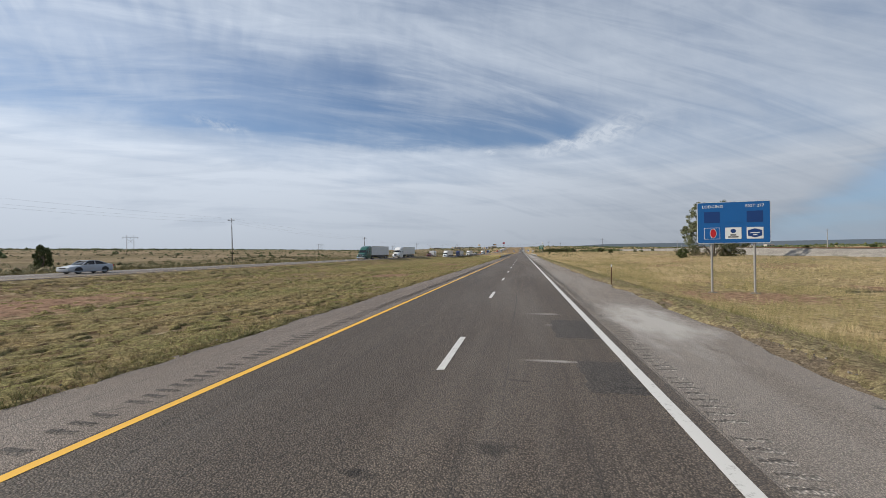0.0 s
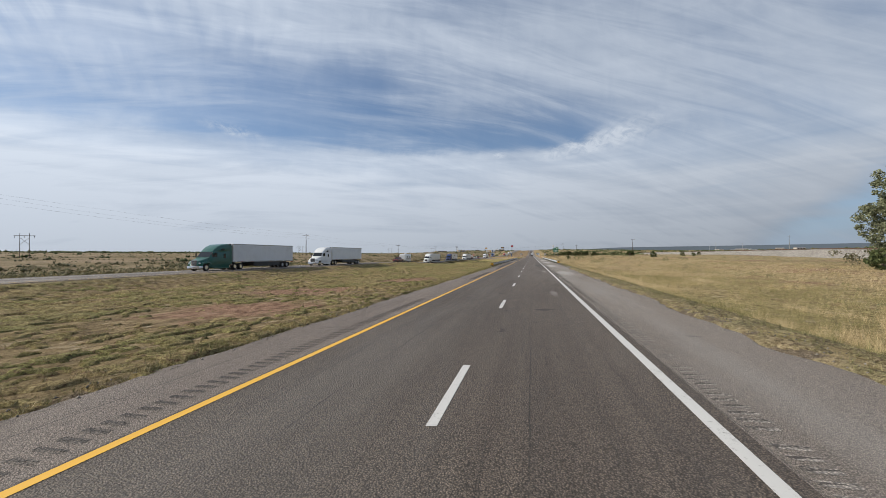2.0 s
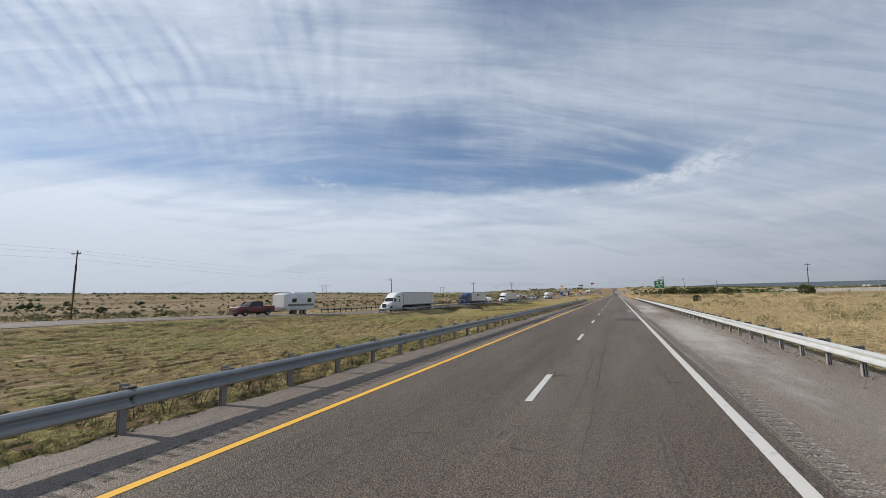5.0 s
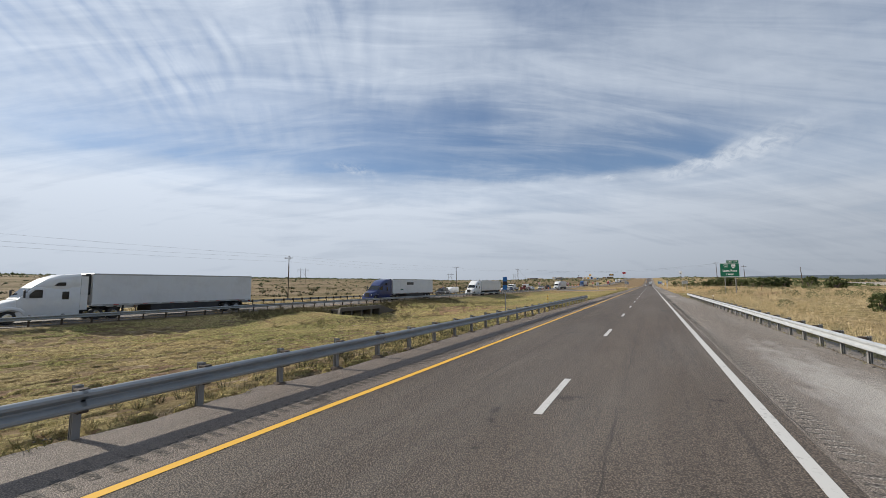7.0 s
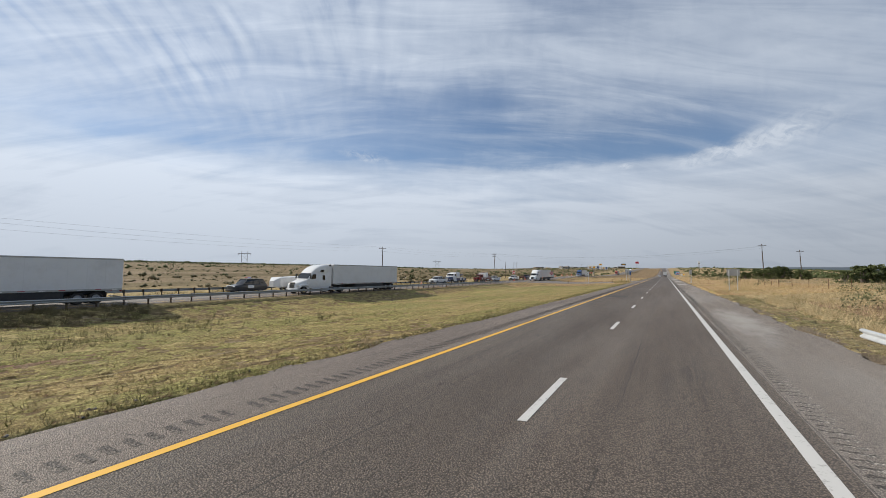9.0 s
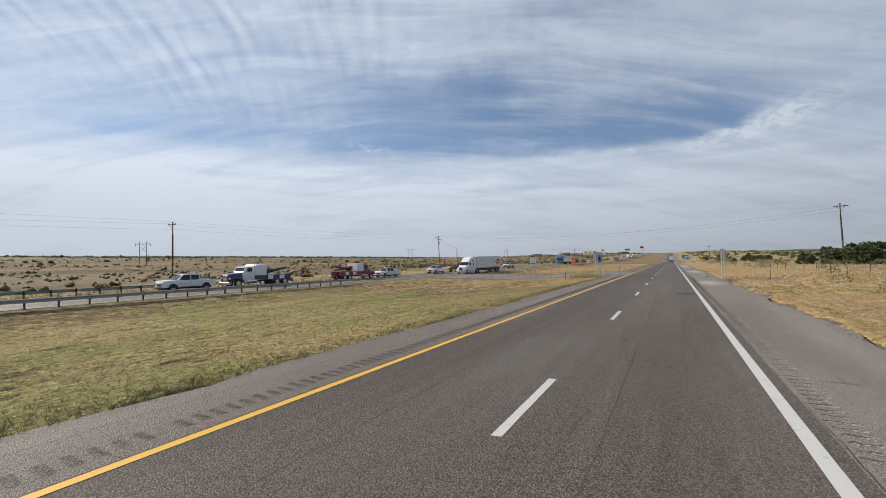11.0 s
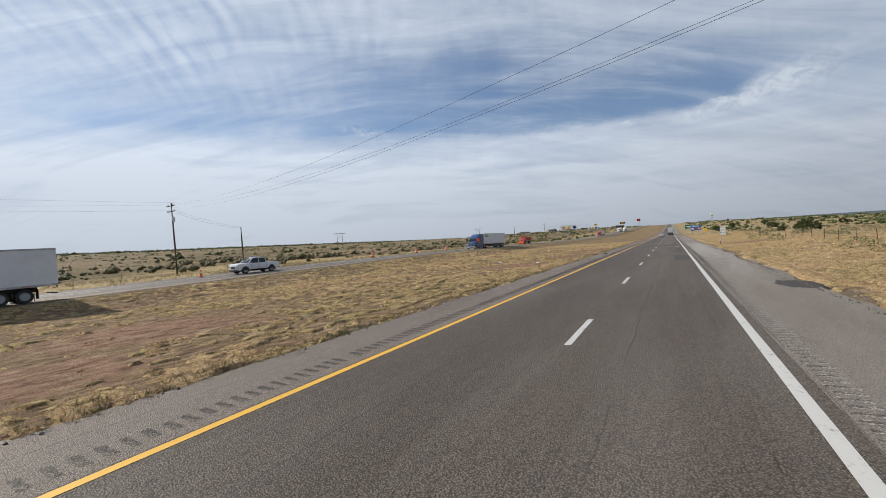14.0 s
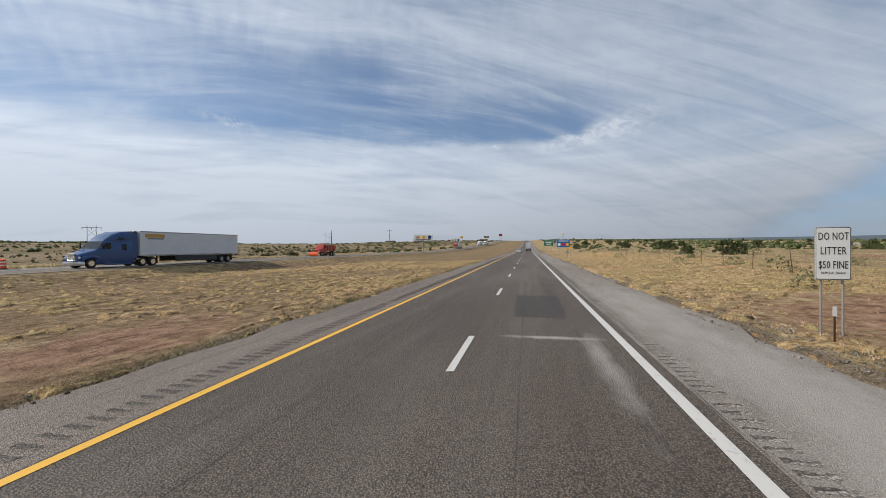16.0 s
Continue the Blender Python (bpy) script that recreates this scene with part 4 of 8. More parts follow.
def lodging_sign():
    x0, y0 = 18.5, 29.0
    g = at_land(x0, y0)
    t = thing("roadside_sign", "large blue lodging sign with logo panels on two steel posts", "sign", pose(x0, y0, g, 0, 0, -6))
    z = 4.5 - g
    p = board(t, 5.15, 3.42, z, "sign_blue", "sign_white", 0.16, 0.045)
    for x in (-1.5, 1.5):
        round_post(t, x, 0.12, -0.4, z + 1.5, 0.085, "galv_post")
        clamps(t, x, 0.04, (z - 1.3, z, z + 1.3))
        foot = Build()
        rnd = random.Random(int(x * 7))
        foot.loft([[(x + r * math.cos(a) * rnd.uniform(0.85, 1.1), 0.12 + r * math.sin(a) * rnd.uniform(0.85, 1.1), zz) for a in [i * math.pi / 6 for i in range(12)]] for r, zz in ((0.5, -0.25), (0.34, 0.03), (0.14, 0.09))])
        part("footing", foot, "dark_concrete", t, "earth-stained concrete footing")
    words("LODGING", 0.24, "sign_white", p, (-1.45, -0.012, z + 1.32), wide=0.95)
    words("EXIT 277", 0.24, "sign_white", p, (1.5, -0.012, z + 1.32), wide=0.95)
    for x in (-1.5, 0.0, 1.5):
        part("blank_panel", Build().plate(rounded(1.12, 0.92, 0.03, x, z + 0.45), 0.006, "y", -0.015), "sign_navy" if x else "sign_blue", p, "dark blue panel where a logo was")
    logo = part("logo_panel", Build().plate(rounded(1.14, 0.94, 0.04, -1.5, z - 0.88), 0.006, "y", -0.016), "sign_white", p, "white logo panel with red and blue shapes")
    part("logo_field", Build().plate(rounded(1.08, 0.88, 0.03, -1.5, z - 0.88), 0.004, "y", -0.021), "sign_blue", logo)
    ring = [(0.24 * math.cos(a), 0.40 * math.sin(a)) for a in [i * math.pi / 12 for i in range(24)]]
    part("logo_shape", Build().plate([(-1.42 + a, z - 0.88 + b) for a, b in ring], 0.003, "y", -0.025), "sign_white", logo)
    part("logo_shape", Build().plate([(-1.42 + a * 0.86, z - 0.88 + b * 0.9) for a, b in ring], 0.003, "y", -0.029), "sign_red", logo)
    logo = part("logo_panel", Build().plate(rounded(1.14, 0.94, 0.04, 0.0, z - 0.88), 0.006, "y", -0.016), "sign_white", p, "white logo panel with a dark round shape")
    part("logo_shape", Build().plate([(0.19 * math.cos(a), z - 0.70 + 0.17 * math.sin(a)) for a in [i * math.pi / 12 for i in range(24)]], 0.003, "y", -0.021), "sign_navy", logo)
    for k, w in enumerate((0.42, 0.72)):
        part("logo_bar", Build().box((0, -0.02, z - 1.03 - 0.16 * k), (w, 0.005, 0.09), 0.002), "sign_black", logo)
    logo = part("logo_panel", Build().plate(rounded(1.14, 0.94, 0.04, 1.5, z - 0.88), 0.006, "y", -0.016), "sign_white", p, "white logo panel with a blue six-sided shape")
    part("logo_shape", Build().plate([(1.5 + a, z - 0.88 + b) for a, b in ((-0.48, 0.2), (-0.3, 0.27), (0, 0.36), (0.3, 0.27), (0.48, 0.2), (0.48, -0.22), (0, -0.38), (-0.48, -0.22))], 0.003, "y", -0.021), "sign_navy", logo)
    for k, w in enumerate((0.62, 0.3)):
        part("logo_bar", Build().box((1.5, -0.024, z - 0.86 - 0.17 * k), (w, 0.005, 0.08), 0.002), "sign_white", logo)


def exit_sign():
    x0, y0 = 15.75, 307.0
    g = at_land(x0, y0)
    t = thing("exit_sign", "green exit sign with white lettering on two steel posts", "sign", pose(x0, y0, g, 0, 0, -3))
    z = 5.05 - g
    p = board(t, 3.1, 2.62, z, "sign_green", "sign_white", 0.14, 0.04)
    for x in (-0.80, 0.90):
        round_post(t, x, 0.1, -0.4, z + 1.15, 0.075, "galv_post")
        clamps(t, x, 0.035, (z - 0.9, z + 0.9))
    tab = board(t, 1.95, 0.58, z + 1.61, "sign_green", "sign_white", 0.08, 0.03, name="exit_tab", x=0.5)
    words("EXIT 277", 0.31, "sign_white", tab, (0.5, -0.012, z + 1.61), wide=0.86, bold=0.03)
    words("Santa Rosa", 0.42, "sign_white", p, (0, -0.012, z - 0.14), wide=0.84, bold=0.03)
    words("1 MILE", 0.31, "sign_white", p, (0, -0.012, z - 0.86), wide=0.95, bold=0.03)
    shield = [(-0.34, 0.30), (-0.17, 0.38), (0, 0.34), (0.17, 0.38), (0.34, 0.30), (0.37, 0.05), (0.24, -0.24), (0, -0.40), (-0.24, -0.24), (-0.37, 0.05)]
    s = part("route_shield", Build().plate([(-0.58 + a, z + 0.73 + b) for a, b in shield], 0.004, "y", -0.014), "sign_white", p, "interstate route shield")
    part("shield_field", Build().plate([(-0.58 + a * 0.9, z + 0.73 + b * 0.9) for a, b in shield], 0.003, "y", -0.018), "sign_green", s)
    words("40", 0.30, "sign_white", s, (-0.58, -0.022, z + 0.70), wide=0.95, bold=0.03)
    s = part("route_shield", Build().plate([(0.62 + a * 0.95, z + 0.73 + b) for a, b in shield], 0.004, "y", -0.014), "sign_white", p, "white route shield with dark numerals")
    words("66", 0.30, "sign_black", s, (0.62, -0.02, z + 0.66), wide=0.95, bold=0.02)


def litter_sign():
    x0, y0 = 9.06, 504.6
    g = at_land(x0, y0)
    t = thing("litter_sign", "white regulatory litter sign with black lettering on two posts", "sign", pose(x0, y0, g, 0, 0, -4))
    z = 2.12 - g
    p = board(t, 0.76, 1.36, z, "sign_white", "sign_white", 0.05, 0.02)
    part("border_line", Build().plate(rounded(0.73, 1.33, 0.045, 0, z), 0.003, "y", -0.011), "sign_black", p)
    part("inner_face", Build().plate(rounded(0.70, 1.30, 0.035, 0, z), 0.003, "y", -0.0145), "sign_white", p)
    for row, (txt, h, dz) in enumerate((("DO NOT", 0.20, 0.43), ("LITTER", 0.20, 0.06), ("$50 FINE", 0.20, -0.30), ("N.M.S.A. 30-8-4", 0.066, -0.50))):
        words(txt, h, "sign_black", p, (0.0, -0.017, z + dz), wide=(0.55, 0.62, 0.56, 0.80)[row], depth=0.0015)
    for x in (-0.23, 0.23):
        channel_post(t, x, 0.03, -0.3, z + 0.62, "galv_post", 0.023)
    x1, y1 = 8.66, 503.9
    m = thing("marker_post", "rusty marker post with a small white plate", "post", pose(x1, y1, at_land(x1, y1)))
    part("post", Build().box((0, 0.02, 0.3), (0.05, 0.025, 1.0), 0.004), "rust", m)
    part("plate", Build().plate(rounded(0.09, 0.24, 0.01, 0, 0.74), 0.006, "y", 0.0), "sign_white", m)


def sign_from_behind(x0, y0, w, h, zm, posts, label, turn=0.0):
    """A sign that faces away up the road: bare sheet, stiffeners and posts."""
    g = at_land(x0, y0)
    t = thing("sign_back", label, "sign", pose(x0, y0, g, 0, 0, turn), "signs seen from behind")
    z = zm - g
    p = part("panel", Build().plate(rounded(w, h, 0.06, 0, z), 0.012, "y", 0.0), "sign_back", t)
    part("front_sheet", Build().plate(rounded(w, h, 0.06, 0, z), 0.003, "y", 0.013), "sign_white", p)
    for x in posts:
        channel_post(t, x, -0.05, -0.3, z + h * 0.36, "galv", 0.045)
        for dz in (-0.3, 0.3):
            part("bolt", Build().tube((x, -0.075, z + dz * h), (x, -0.05, z + dz * h), 0.012, n=6), "galv", t)
    return t


def enter_sign(x0, y0, zm, turn, size=1.2):
    g = at_land(x0, y0)
    t = thing("do_not_enter_sign", "white square sign with a red disc and bar on two posts", "sign", pose(x0, y0, g, 0, 0, turn), "no entry signs")
    z = zm - g
    p = board(t, size, size, z, "sign_white", "sign_white", 0.06, 0.02)
    part("disc", Build().plate([(size * 0.47 * math.cos(a), z + size * 0.47 * math.sin(a)) for a in [i * math.pi / 18 for i in range(36)]], 0.004, "y", -0.013), "sign_red", p, "red disc")
    part("bar", Build().box((0, -0.016, z), (size * 0.76, 0.006, size * 0.15), 0.002), "sign_white", p, "white bar")
    words("DO NOT", size * 0.12, "sign_white", p, (0, -0.02, z + size * 0.2), wide=0.9)
    words("ENTER", size * 0.12, "sign_white", p, (0, -0.02, z - size * 0.2), wide=0.9)
    for x in (-size * 0.3, size * 0.3):
        channel_post(t, x, 0.04, -0.3, z + size * 0.45)


def official_sign():
    x0, y0 = -19.5, 406.5
    g = at_land(x0, y0)
    t = thing("official_use_sign", "white regulatory sign with black lettering on two posts", "sign", pose(x0, y0, g, 0, 0, 8))
    z = 2.2 - g
    p = board(t, 1.15, 1.32, z, "sign_white", "sign_white", 0.05, 0.02)
    for row, txt in enumerate(("OFFICIAL", "USE", "ONLY")):
        words(txt, 0.17, "sign_black", p, (0, -0.013, z + 0.42 - 0.29 * row), wide=0.85)
    part("text_bar", Build().box((0, -0.013, z - 0.46), (0.85, 0.006, 0.13), 0.002), "sign_black", p)
    for x in (-0.36, 0.36):
        channel_post(t, x, 0.04, -0.3, z + 0.6, "galv", 0.045)


def tall_marker(x0, y0, zc):
    g = at_land(x0, y0)
    t = thing("tall_marker_sign", "narrow blue and black vertical sign on a single wooden-brown post", "sign", pose(x0, y0, g, 0, 0, 6), "blue marker signs")
    z = zc - g
    p = part("panel", Build().plate(rounded(0.32, 0.94, 0.03, 0, z), 0.012, "y", 0.0), "sign_back", t)
    part("blue_field", Build().plate(rounded(0.31, 0.93, 0.03, 0, z), 0.004, "y", -0.005), "sign_blue", p, "bright blue field")
    part("black_band", Build().box((0, -0.007, z + 0.02), (0.31, 0.006, 0.26), 0.001), "sign_black", p, "black band")
    part("post", Build().box((0.02, 0.045, (z + 0.3) / 2 - 0.15), (0.07, 0.05, z + 0.6), 0.006), "galv_post", t)


def delineator(x, y, h, label, group, mat="rust", stripes=()):
    t = thing("delineator_post", label, "post", pose(x, y, at_land(x, y)), group)
    b = Build().box((0, 0.012, h / 2 - 0.15), (0.045, 0.015, h + 0.3), 0.003)
    b.box((-0.02, 0.0, h / 2 - 0.15), (0.012, 0.03, h + 0.3), 0.002).box((0.02, 0.0, h / 2 - 0.15), (0.012, 0.03, h + 0.3), 0.002)
    part("post", b, mat, t)
    for z0, z1, m in stripes:
        part("reflector", Build().box((0, -0.016, h * (z0 + z1) / 2), (0.085, 0.006, h * (z1 - z0)), 0.002), m, t)


delineator(-7.0, 251.4, 1.35, "tall dark median post with three yellow reflectors", "median posts", "rust", ((0.70, 0.75, "sign_yellow"), (0.82, 0.87, "sign_yellow"), (0.94, 0.99, "sign_yellow")))
lodging_sign()
exit_sign()
litter_sign()
sign_from_behind(8.02, 400.8, 0.58, 1.25, 3.05, (-0.14, 0.14), "bare metal back of a road sign on two posts")
sign_from_behind(-7.2, 397.8, 1.22, 1.36, 2.8, (-0.34, 0.34), "wide bare metal back of a road sign on two posts")
sign_from_behind(10.65, 345.3, 1.55, 0.95, 2.75, (-0.5, 0.5), "wide bare metal back of a road sign on two thin posts")
enter_sign(-37.6, 434.5, 2.2, 10, 1.35)
enter_sign(-52.6, 432.5, 2.3, 10, 1.25)
official_sign()


def wrong_way_sign():
    x0, y0 = -33.6, 507.4
    g = at_land(x0, y0)
    t = thing("wrong_way_sign", "red regulatory sign with white lettering on two thin posts", "sign", pose(x0, y0, g, 0, 0, 12))
    z = 2.66 - g
    p = board(t, 0.95, 0.75, z, "sign_white", "sign_white", 0.05, 0.02)
    part("red_field", Build().plate(rounded(0.95, 0.73, 0.04, 0, z), 0.003, "y", -0.011), "sign_red", p)
    for row, txt in enumerate(("WRONG", "WAY")):
        words(txt, 0.2, "sign_white", p, (0, -0.015, z + 0.17 - 0.32 * row), wide=0.85)
    for x in (-0.3, 0.3):
        channel_post(t, x, 0.04, -0.3, z + 0.35)


def tyre_scrap(x, y, r, turn, sweep, label):
    """A curl of shed tread, lying on the shoulder."""
    t = thing("tyre_scrap", label, "debris", pose(x, y, float(road_z(y)) + 0.003, 0, 0, turn), "tyre scraps")
    rnd = random.Random(int(y * 7))
    rings = []
    for i in range(17):
        a = sweep * i / 16
        w = 0.09 * (0.6 + 0.4 * math.sin(math.pi * i / 16)) * rnd.uniform(0.8, 1.1)
        lift = 0.03 + 0.09 * math.sin(math.pi * i / 16) ** 2
        w *= 1.8
        c = (r * math.cos(a), r * math.sin(a) * 0.6)
        rings.append([(c[0] * (1 - w), c[1] * (1 - w), lift - 0.03), (c[0] * (1 + w), c[1] * (1 + w), lift - 0.03), (c[0] * (1 + w), c[1] * (1 + w), lift + 0.01), (c[0] * (1 - w), c[1] * (1 - w), lift + 0.015)])
    part("tread", Build().loft(rings), "rubber", t)


wrong_way_sign()
tyre_scrap(-5.0, 482.9, 0.17, 20, 5.0, "curled black strip of shed tyre tread on the shoulder")
tyre_scrap(-5.05, 481.85, 0.3, 60, 0.9, "short black strip of shed tyre tread on the shoulder")
tyre_scrap(5.9, 398.6, 0.4, 30, 1.2, "black strip of shed tyre tread on the shoulder")
tyre_scrap(7.0, 402.5, 0.3, 70, 1.6, "black strip of shed tyre tread at the gravel edge")
tall_marker(-7.6, 240.3, 2.36)
spill = [(-7.9, 409.7), (-7.4, 409.9), (-7.1, 410.5), (-7.0, 410.9), (-7.25, 411.5), (-7.2, 411.9), (-7.5, 412.4), (-7.6, 411.8), (-7.7, 411.2), (-8.0, 410.9), (-8.2, 410.5), (-8.0, 410.1)]
part("stain", Build().add([(x, y, cross_z(x, y) + 0.012) for x, y in spill] + [(-7.55, 410.9, cross_z(-7.55, 410.9) + 0.012)], [(i, (i + 1) % 12, 12) for i in range(12)]), "patch", cross, "dark oily stain")
tall_marker(-6.2, 392.6, 2.52)
for x, y, h in ((7.5, 21.2, 1.35), (7.65, 262.0, 1.2), (11.3, 391.0, 1.25)):
    delineator(x, y, h, "thin rusty delineator post with a white reflector", "roadside delineators", "rust", ((0.88, 0.99, "sign_white"),))
for x, y in ((-10.6, 392.3), (-23.1, 396.0), (-9.1, 400.9), (-7.6, 429.0), (-40.0, 440.5)):
    delineator(x, y, 1.3, "dark median post with a yellow reflector", "median posts", "rust", ((0.86, 0.98, "sign_yellow"),))


# ---- guard rails ----
def w_beam(length, side, steel):
    """A steel W-beam along +y from the origin; side: which way its face looks along x."""
    prof = [(0.0, 0.155), (0.035, 0.145), (0.078, 0.115), (0.078, 0.075), (0.035, 0.04), (0.0, 0.012), (0.0, -0.012), (0.035, -0.04), (0.078, -0.075), (0.078, -0.115), (0.035, -0.145), (0.0, -0.155)]
    b = Build()
    n = len(prof)
    ring = prof + [(x - 0.006, z) for x, z in reversed(prof)]
    b.loft([[(side * x, y, z) for x, z in ring] for y in (0.0, length)])
    return b.mesh("w_beam", steel, True)


def guard_rail(x, y0, y1, side, zf, label, steel="galv", posts="galv_post", step=1.905):
    t = thing("guard_rail", label, "guard rail", pose(x, y0, 0), "guard rails")
    n = int((y1 - y0) / step)
    beam = w_beam(step * 4 + 0.02, side, steel)
    pb = Build()
    pb.box((0, 0, 0.24), (0.012, 0.105, 1.14), 0.002)
    pb.box((-0.05, 0, 0.24), (0.008, 0.105, 1.14), 0.0).box((0.05, 0, 0.24), (0.008, 0.105, 1.14), 0.0)
    pb.box((0, 0, 0.24), (0.1, 0.008, 1.14), 0.0)
    pm = pb.mesh("post", posts)
    bm_ = Build().box((0, 0, 0), (0.19, 0.15, 0.36), 0.012).mesh("block", "wood")
    rnd = random.Random(int(x * 10 + y0))
    for k in range(n + 1):
        y = k * step
        z = float(zf(y0 + y))
        part("post", pm, posts, t, m=pose(-side * 0.24, y, z + rnd.uniform(-0.015, 0.015), rnd.uniform(-1, 1), rnd.uniform(-1.5, 1.5), 0))
        part("block", bm_, "wood", t, m=pose(-side * 0.098, y, z + 0.60 + rnd.uniform(-0.01, 0.01)))
        if k % 4 == 0 and k < n:
            part("beam", beam, steel, t, m=pose(0, y - 0.01 * (k % 8), z + 0.60, math.degrees(math.atan2(float(zf(y0 + y + step * 4)) - z, step * 4)), 0, 0))
    return t


def rail_end(x, y, side):
    """The folded end shoe of a guard rail on a timber post, with soil heaped at its foot."""
    z = float(road_z(y))
    t = thing("rail_end_shoe", "folded galvanised end of a guard rail on a pale timber post", "guard rail", pose(x, y, z))
    part("shoe", Build().plate([(0.0, 0.44), (0.30, 0.43), (0.36, 0.47), (0.36, 0.80), (0.30, 0.79), (0.0, 0.76)], 0.012, "x", side * 0.05), "galv_dark", t)
    part("lip", Build().box((-side * 0.02, 0.36, 0.635), (0.16, 0.014, 0.33), 0.004), "galv_dark", t)
    part("post", Build().box((-side * 0.12, 0.1, 0.25), (0.15, 0.2, 0.95), 0.012), "pale_timber", t, "pale timber post")
    for dz in (0.53, 0.69):
        part("bolt", Build().tube((side * 0.062, 0.12, dz), (side * 0.085, 0.12, dz), 0.018, n=6), "galv", t)


def soil_mound(x, y, size, seed):
    """A low crumbly heap of dark earth."""
    rnd = random.Random(seed)
    b = Build()
    b.loft([[(size * r * math.cos(a) * rnd.uniform(0.8, 1.2), size * r * math.sin(a) * rnd.uniform(0.8, 1.2), size * zz * rnd.uniform(0.8, 1.2)) for a in [i * math.pi / 6 for i in range(12)]] for r, zz in ((1.0, -0.08), (0.72, 0.12), (0.42, 0.24), (0.12, 0.30))])
    t = thing("soil_mound", "low mound of dark earth at the foot of a rail post", "soil", pose(x, y, float(road_z(y)), 0, 0, rnd.uniform(0, 360)), "soil mounds at the rail posts")
    part("mound", b, "dark_soil", t)


MAT["pale_timber"] = surface("pale_timber", (0.40, 0.29, 0.18), 0.85, 0, 0.3, 9.0, 0.4)
MAT["dark_soil"] = surface("dark_soil", (0.085, 0.062, 0.045), 0.95, 0, 0.5, 14.0, 0.6)


def crash_end(x, y, side, label):
    """The boxed end of a guard rail with a striped plate."""
    z = float(road_z(y))
    t = thing("rail_terminal", label, "crash terminal", pose(x, y, z), "rail terminals")
    body_b = Build().loft([[(sx * w, yy, zc + sz * h) for sx, sz in ((-1, -1), (1, -1), (1, 1), (-1, 1))] for yy, w, h, zc in ((0.0, 0.27, 0.25, 0.60), (0.42, 0.26, 0.24, 0.60), (0.75, 0.12, 0.18, 0.60), (1.25, 0.06, 0.16, 0.60))])
    part("impact_head", body_b, "galv", t)
    pl = part("striped_plate", Build().plate(rounded(0.54, 0.50, 0.01, 0, 0.60), 0.008, "y", -0.012), "sign_yellow", t, "yellow plate with black slanting stripes")
    for k in range(-1, 3):
        c = k * 0.28 - 0.14
        pts = []
        for a, b in ((-0.26, c + 0.07), (-0.26, c - 0.07), (0.26, c - 0.07 - 0.42 * side), (0.26, c + 0.07 - 0.42 * side)):
            pts.append((a, 0.60 + b + 0.21 * side))
        lo, hi = 0.36, 0.84
        clip = []
        for i, (a, b) in enumerate(pts):
            clip.append((a, min(max(b, lo), hi)))
        if max(q[1] for q in clip) - min(q[1] for q in clip) > 0.02:
            part("stripe", Build().plate(clip, 0.003, "y", -0.017), "sign_black", pl)
    part("post", Build().box((-side * 0.05, 0.9, 0.2), (0.1, 0.14, 1.2), 0.01), "wood", t)
    part("post", Build().box((-side * 0.05, 0.25, 0.1), (0.12, 0.14, 0.75), 0.01), "galv_post", t)


guard_rail(-5.72, 131.2, 269.2, 1, road_z, "long galvanised guard rail on steel posts beside the median", "galv_dark")
rail_end(-5.72, 268.5, 1)
for k in range(26):
    soil_mound(-5.96, 131.2 + 1.905 * (46 + k), 0.17 + 0.09 * ((k * 7) % 5) / 5, 300 + k)
crash_end(-5.80, 129.9, 1, "boxed guard rail end with a striped plate")
guard_rail(7.42, 154.4, 291.0, -1, road_z, "long bright galvanised guard rail beside the dusty shoulder")
crash_end(7.5, 153.1, -1, "boxed guard rail end with a striped plate")
guard_rail(-39.1, 215.0, 380.5, 1, far_road_z, "weathered guard rail beside the opposite carriageway", "galv_dark", "wood")
guard_rail(-50.8, 212.0, 380.5, -1, far_road_z, "weathered guard rail on the far side of the opposite carriageway", "galv_dark", "wood")


# ---- utility poles and wires ----
def sag(a, b, drop, n=14):
    a, b = Vector(a), Vector(b)
    return [a.lerp(b, i / n) - Vector((0, 0, drop * 4 * (i / n) * (1 - i / n))) for i in range(n + 1)]


def utility_pole(x, y, top, lean=0.0, arms=1, can=False, turn=0.0, group="utility poles"):
    g = at_land(x, y)
    t = thing("utility_pole", "weathered wooden utility pole with crossarm and insulators", "utility pole", pose(x, y, g, 0, lean, turn), group)
    h = top - g
    part("shaft", Build().path([(0, 0, -0.5), (0.02, 0, h * 0.4), (-0.01, 0.01, h * 0.75), (0, 0, h)], [0.17, 0.15, 0.13, 0.11], 10), "wood", t, smooth=True)
    for k in range(arms):
        z = h - 0.55 - 1.0 * k
        arm = part("crossarm", Build().box((0, -0.14, z), (2.5 - 0.3 * k, 0.1, 0.12), 0.01), "wood", t)
        for s in (-1, 1):
            part("brace", Build().tube((s * 0.75, -0.14, z - 0.04), (0, -0.13, z - 0.75), 0.018, n=6), "galv_post", t)
        for xx in (-1.1, -0.55, 0.6, 1.1):
            part("insulator", Build().path([(xx, -0.14, z + 0.06), (xx, -0.14, z + 0.12), (xx, -0.14, z + 0.18), (xx, -0.14, z + 0.24)], [0.03, 0.07, 0.055, 0.03], 8), "ceramic", arm)
    if can:
        part("transformer", Build().path([(0.3, 0, h - 3.4), (0.3, 0, h - 3.35), (0.3, 0, h - 2.6), (0.3, 0, h - 2.5)], [0.1, 0.24, 0.24, 0.12], 14), "galv", t, "grey transformer can", True)
    return t


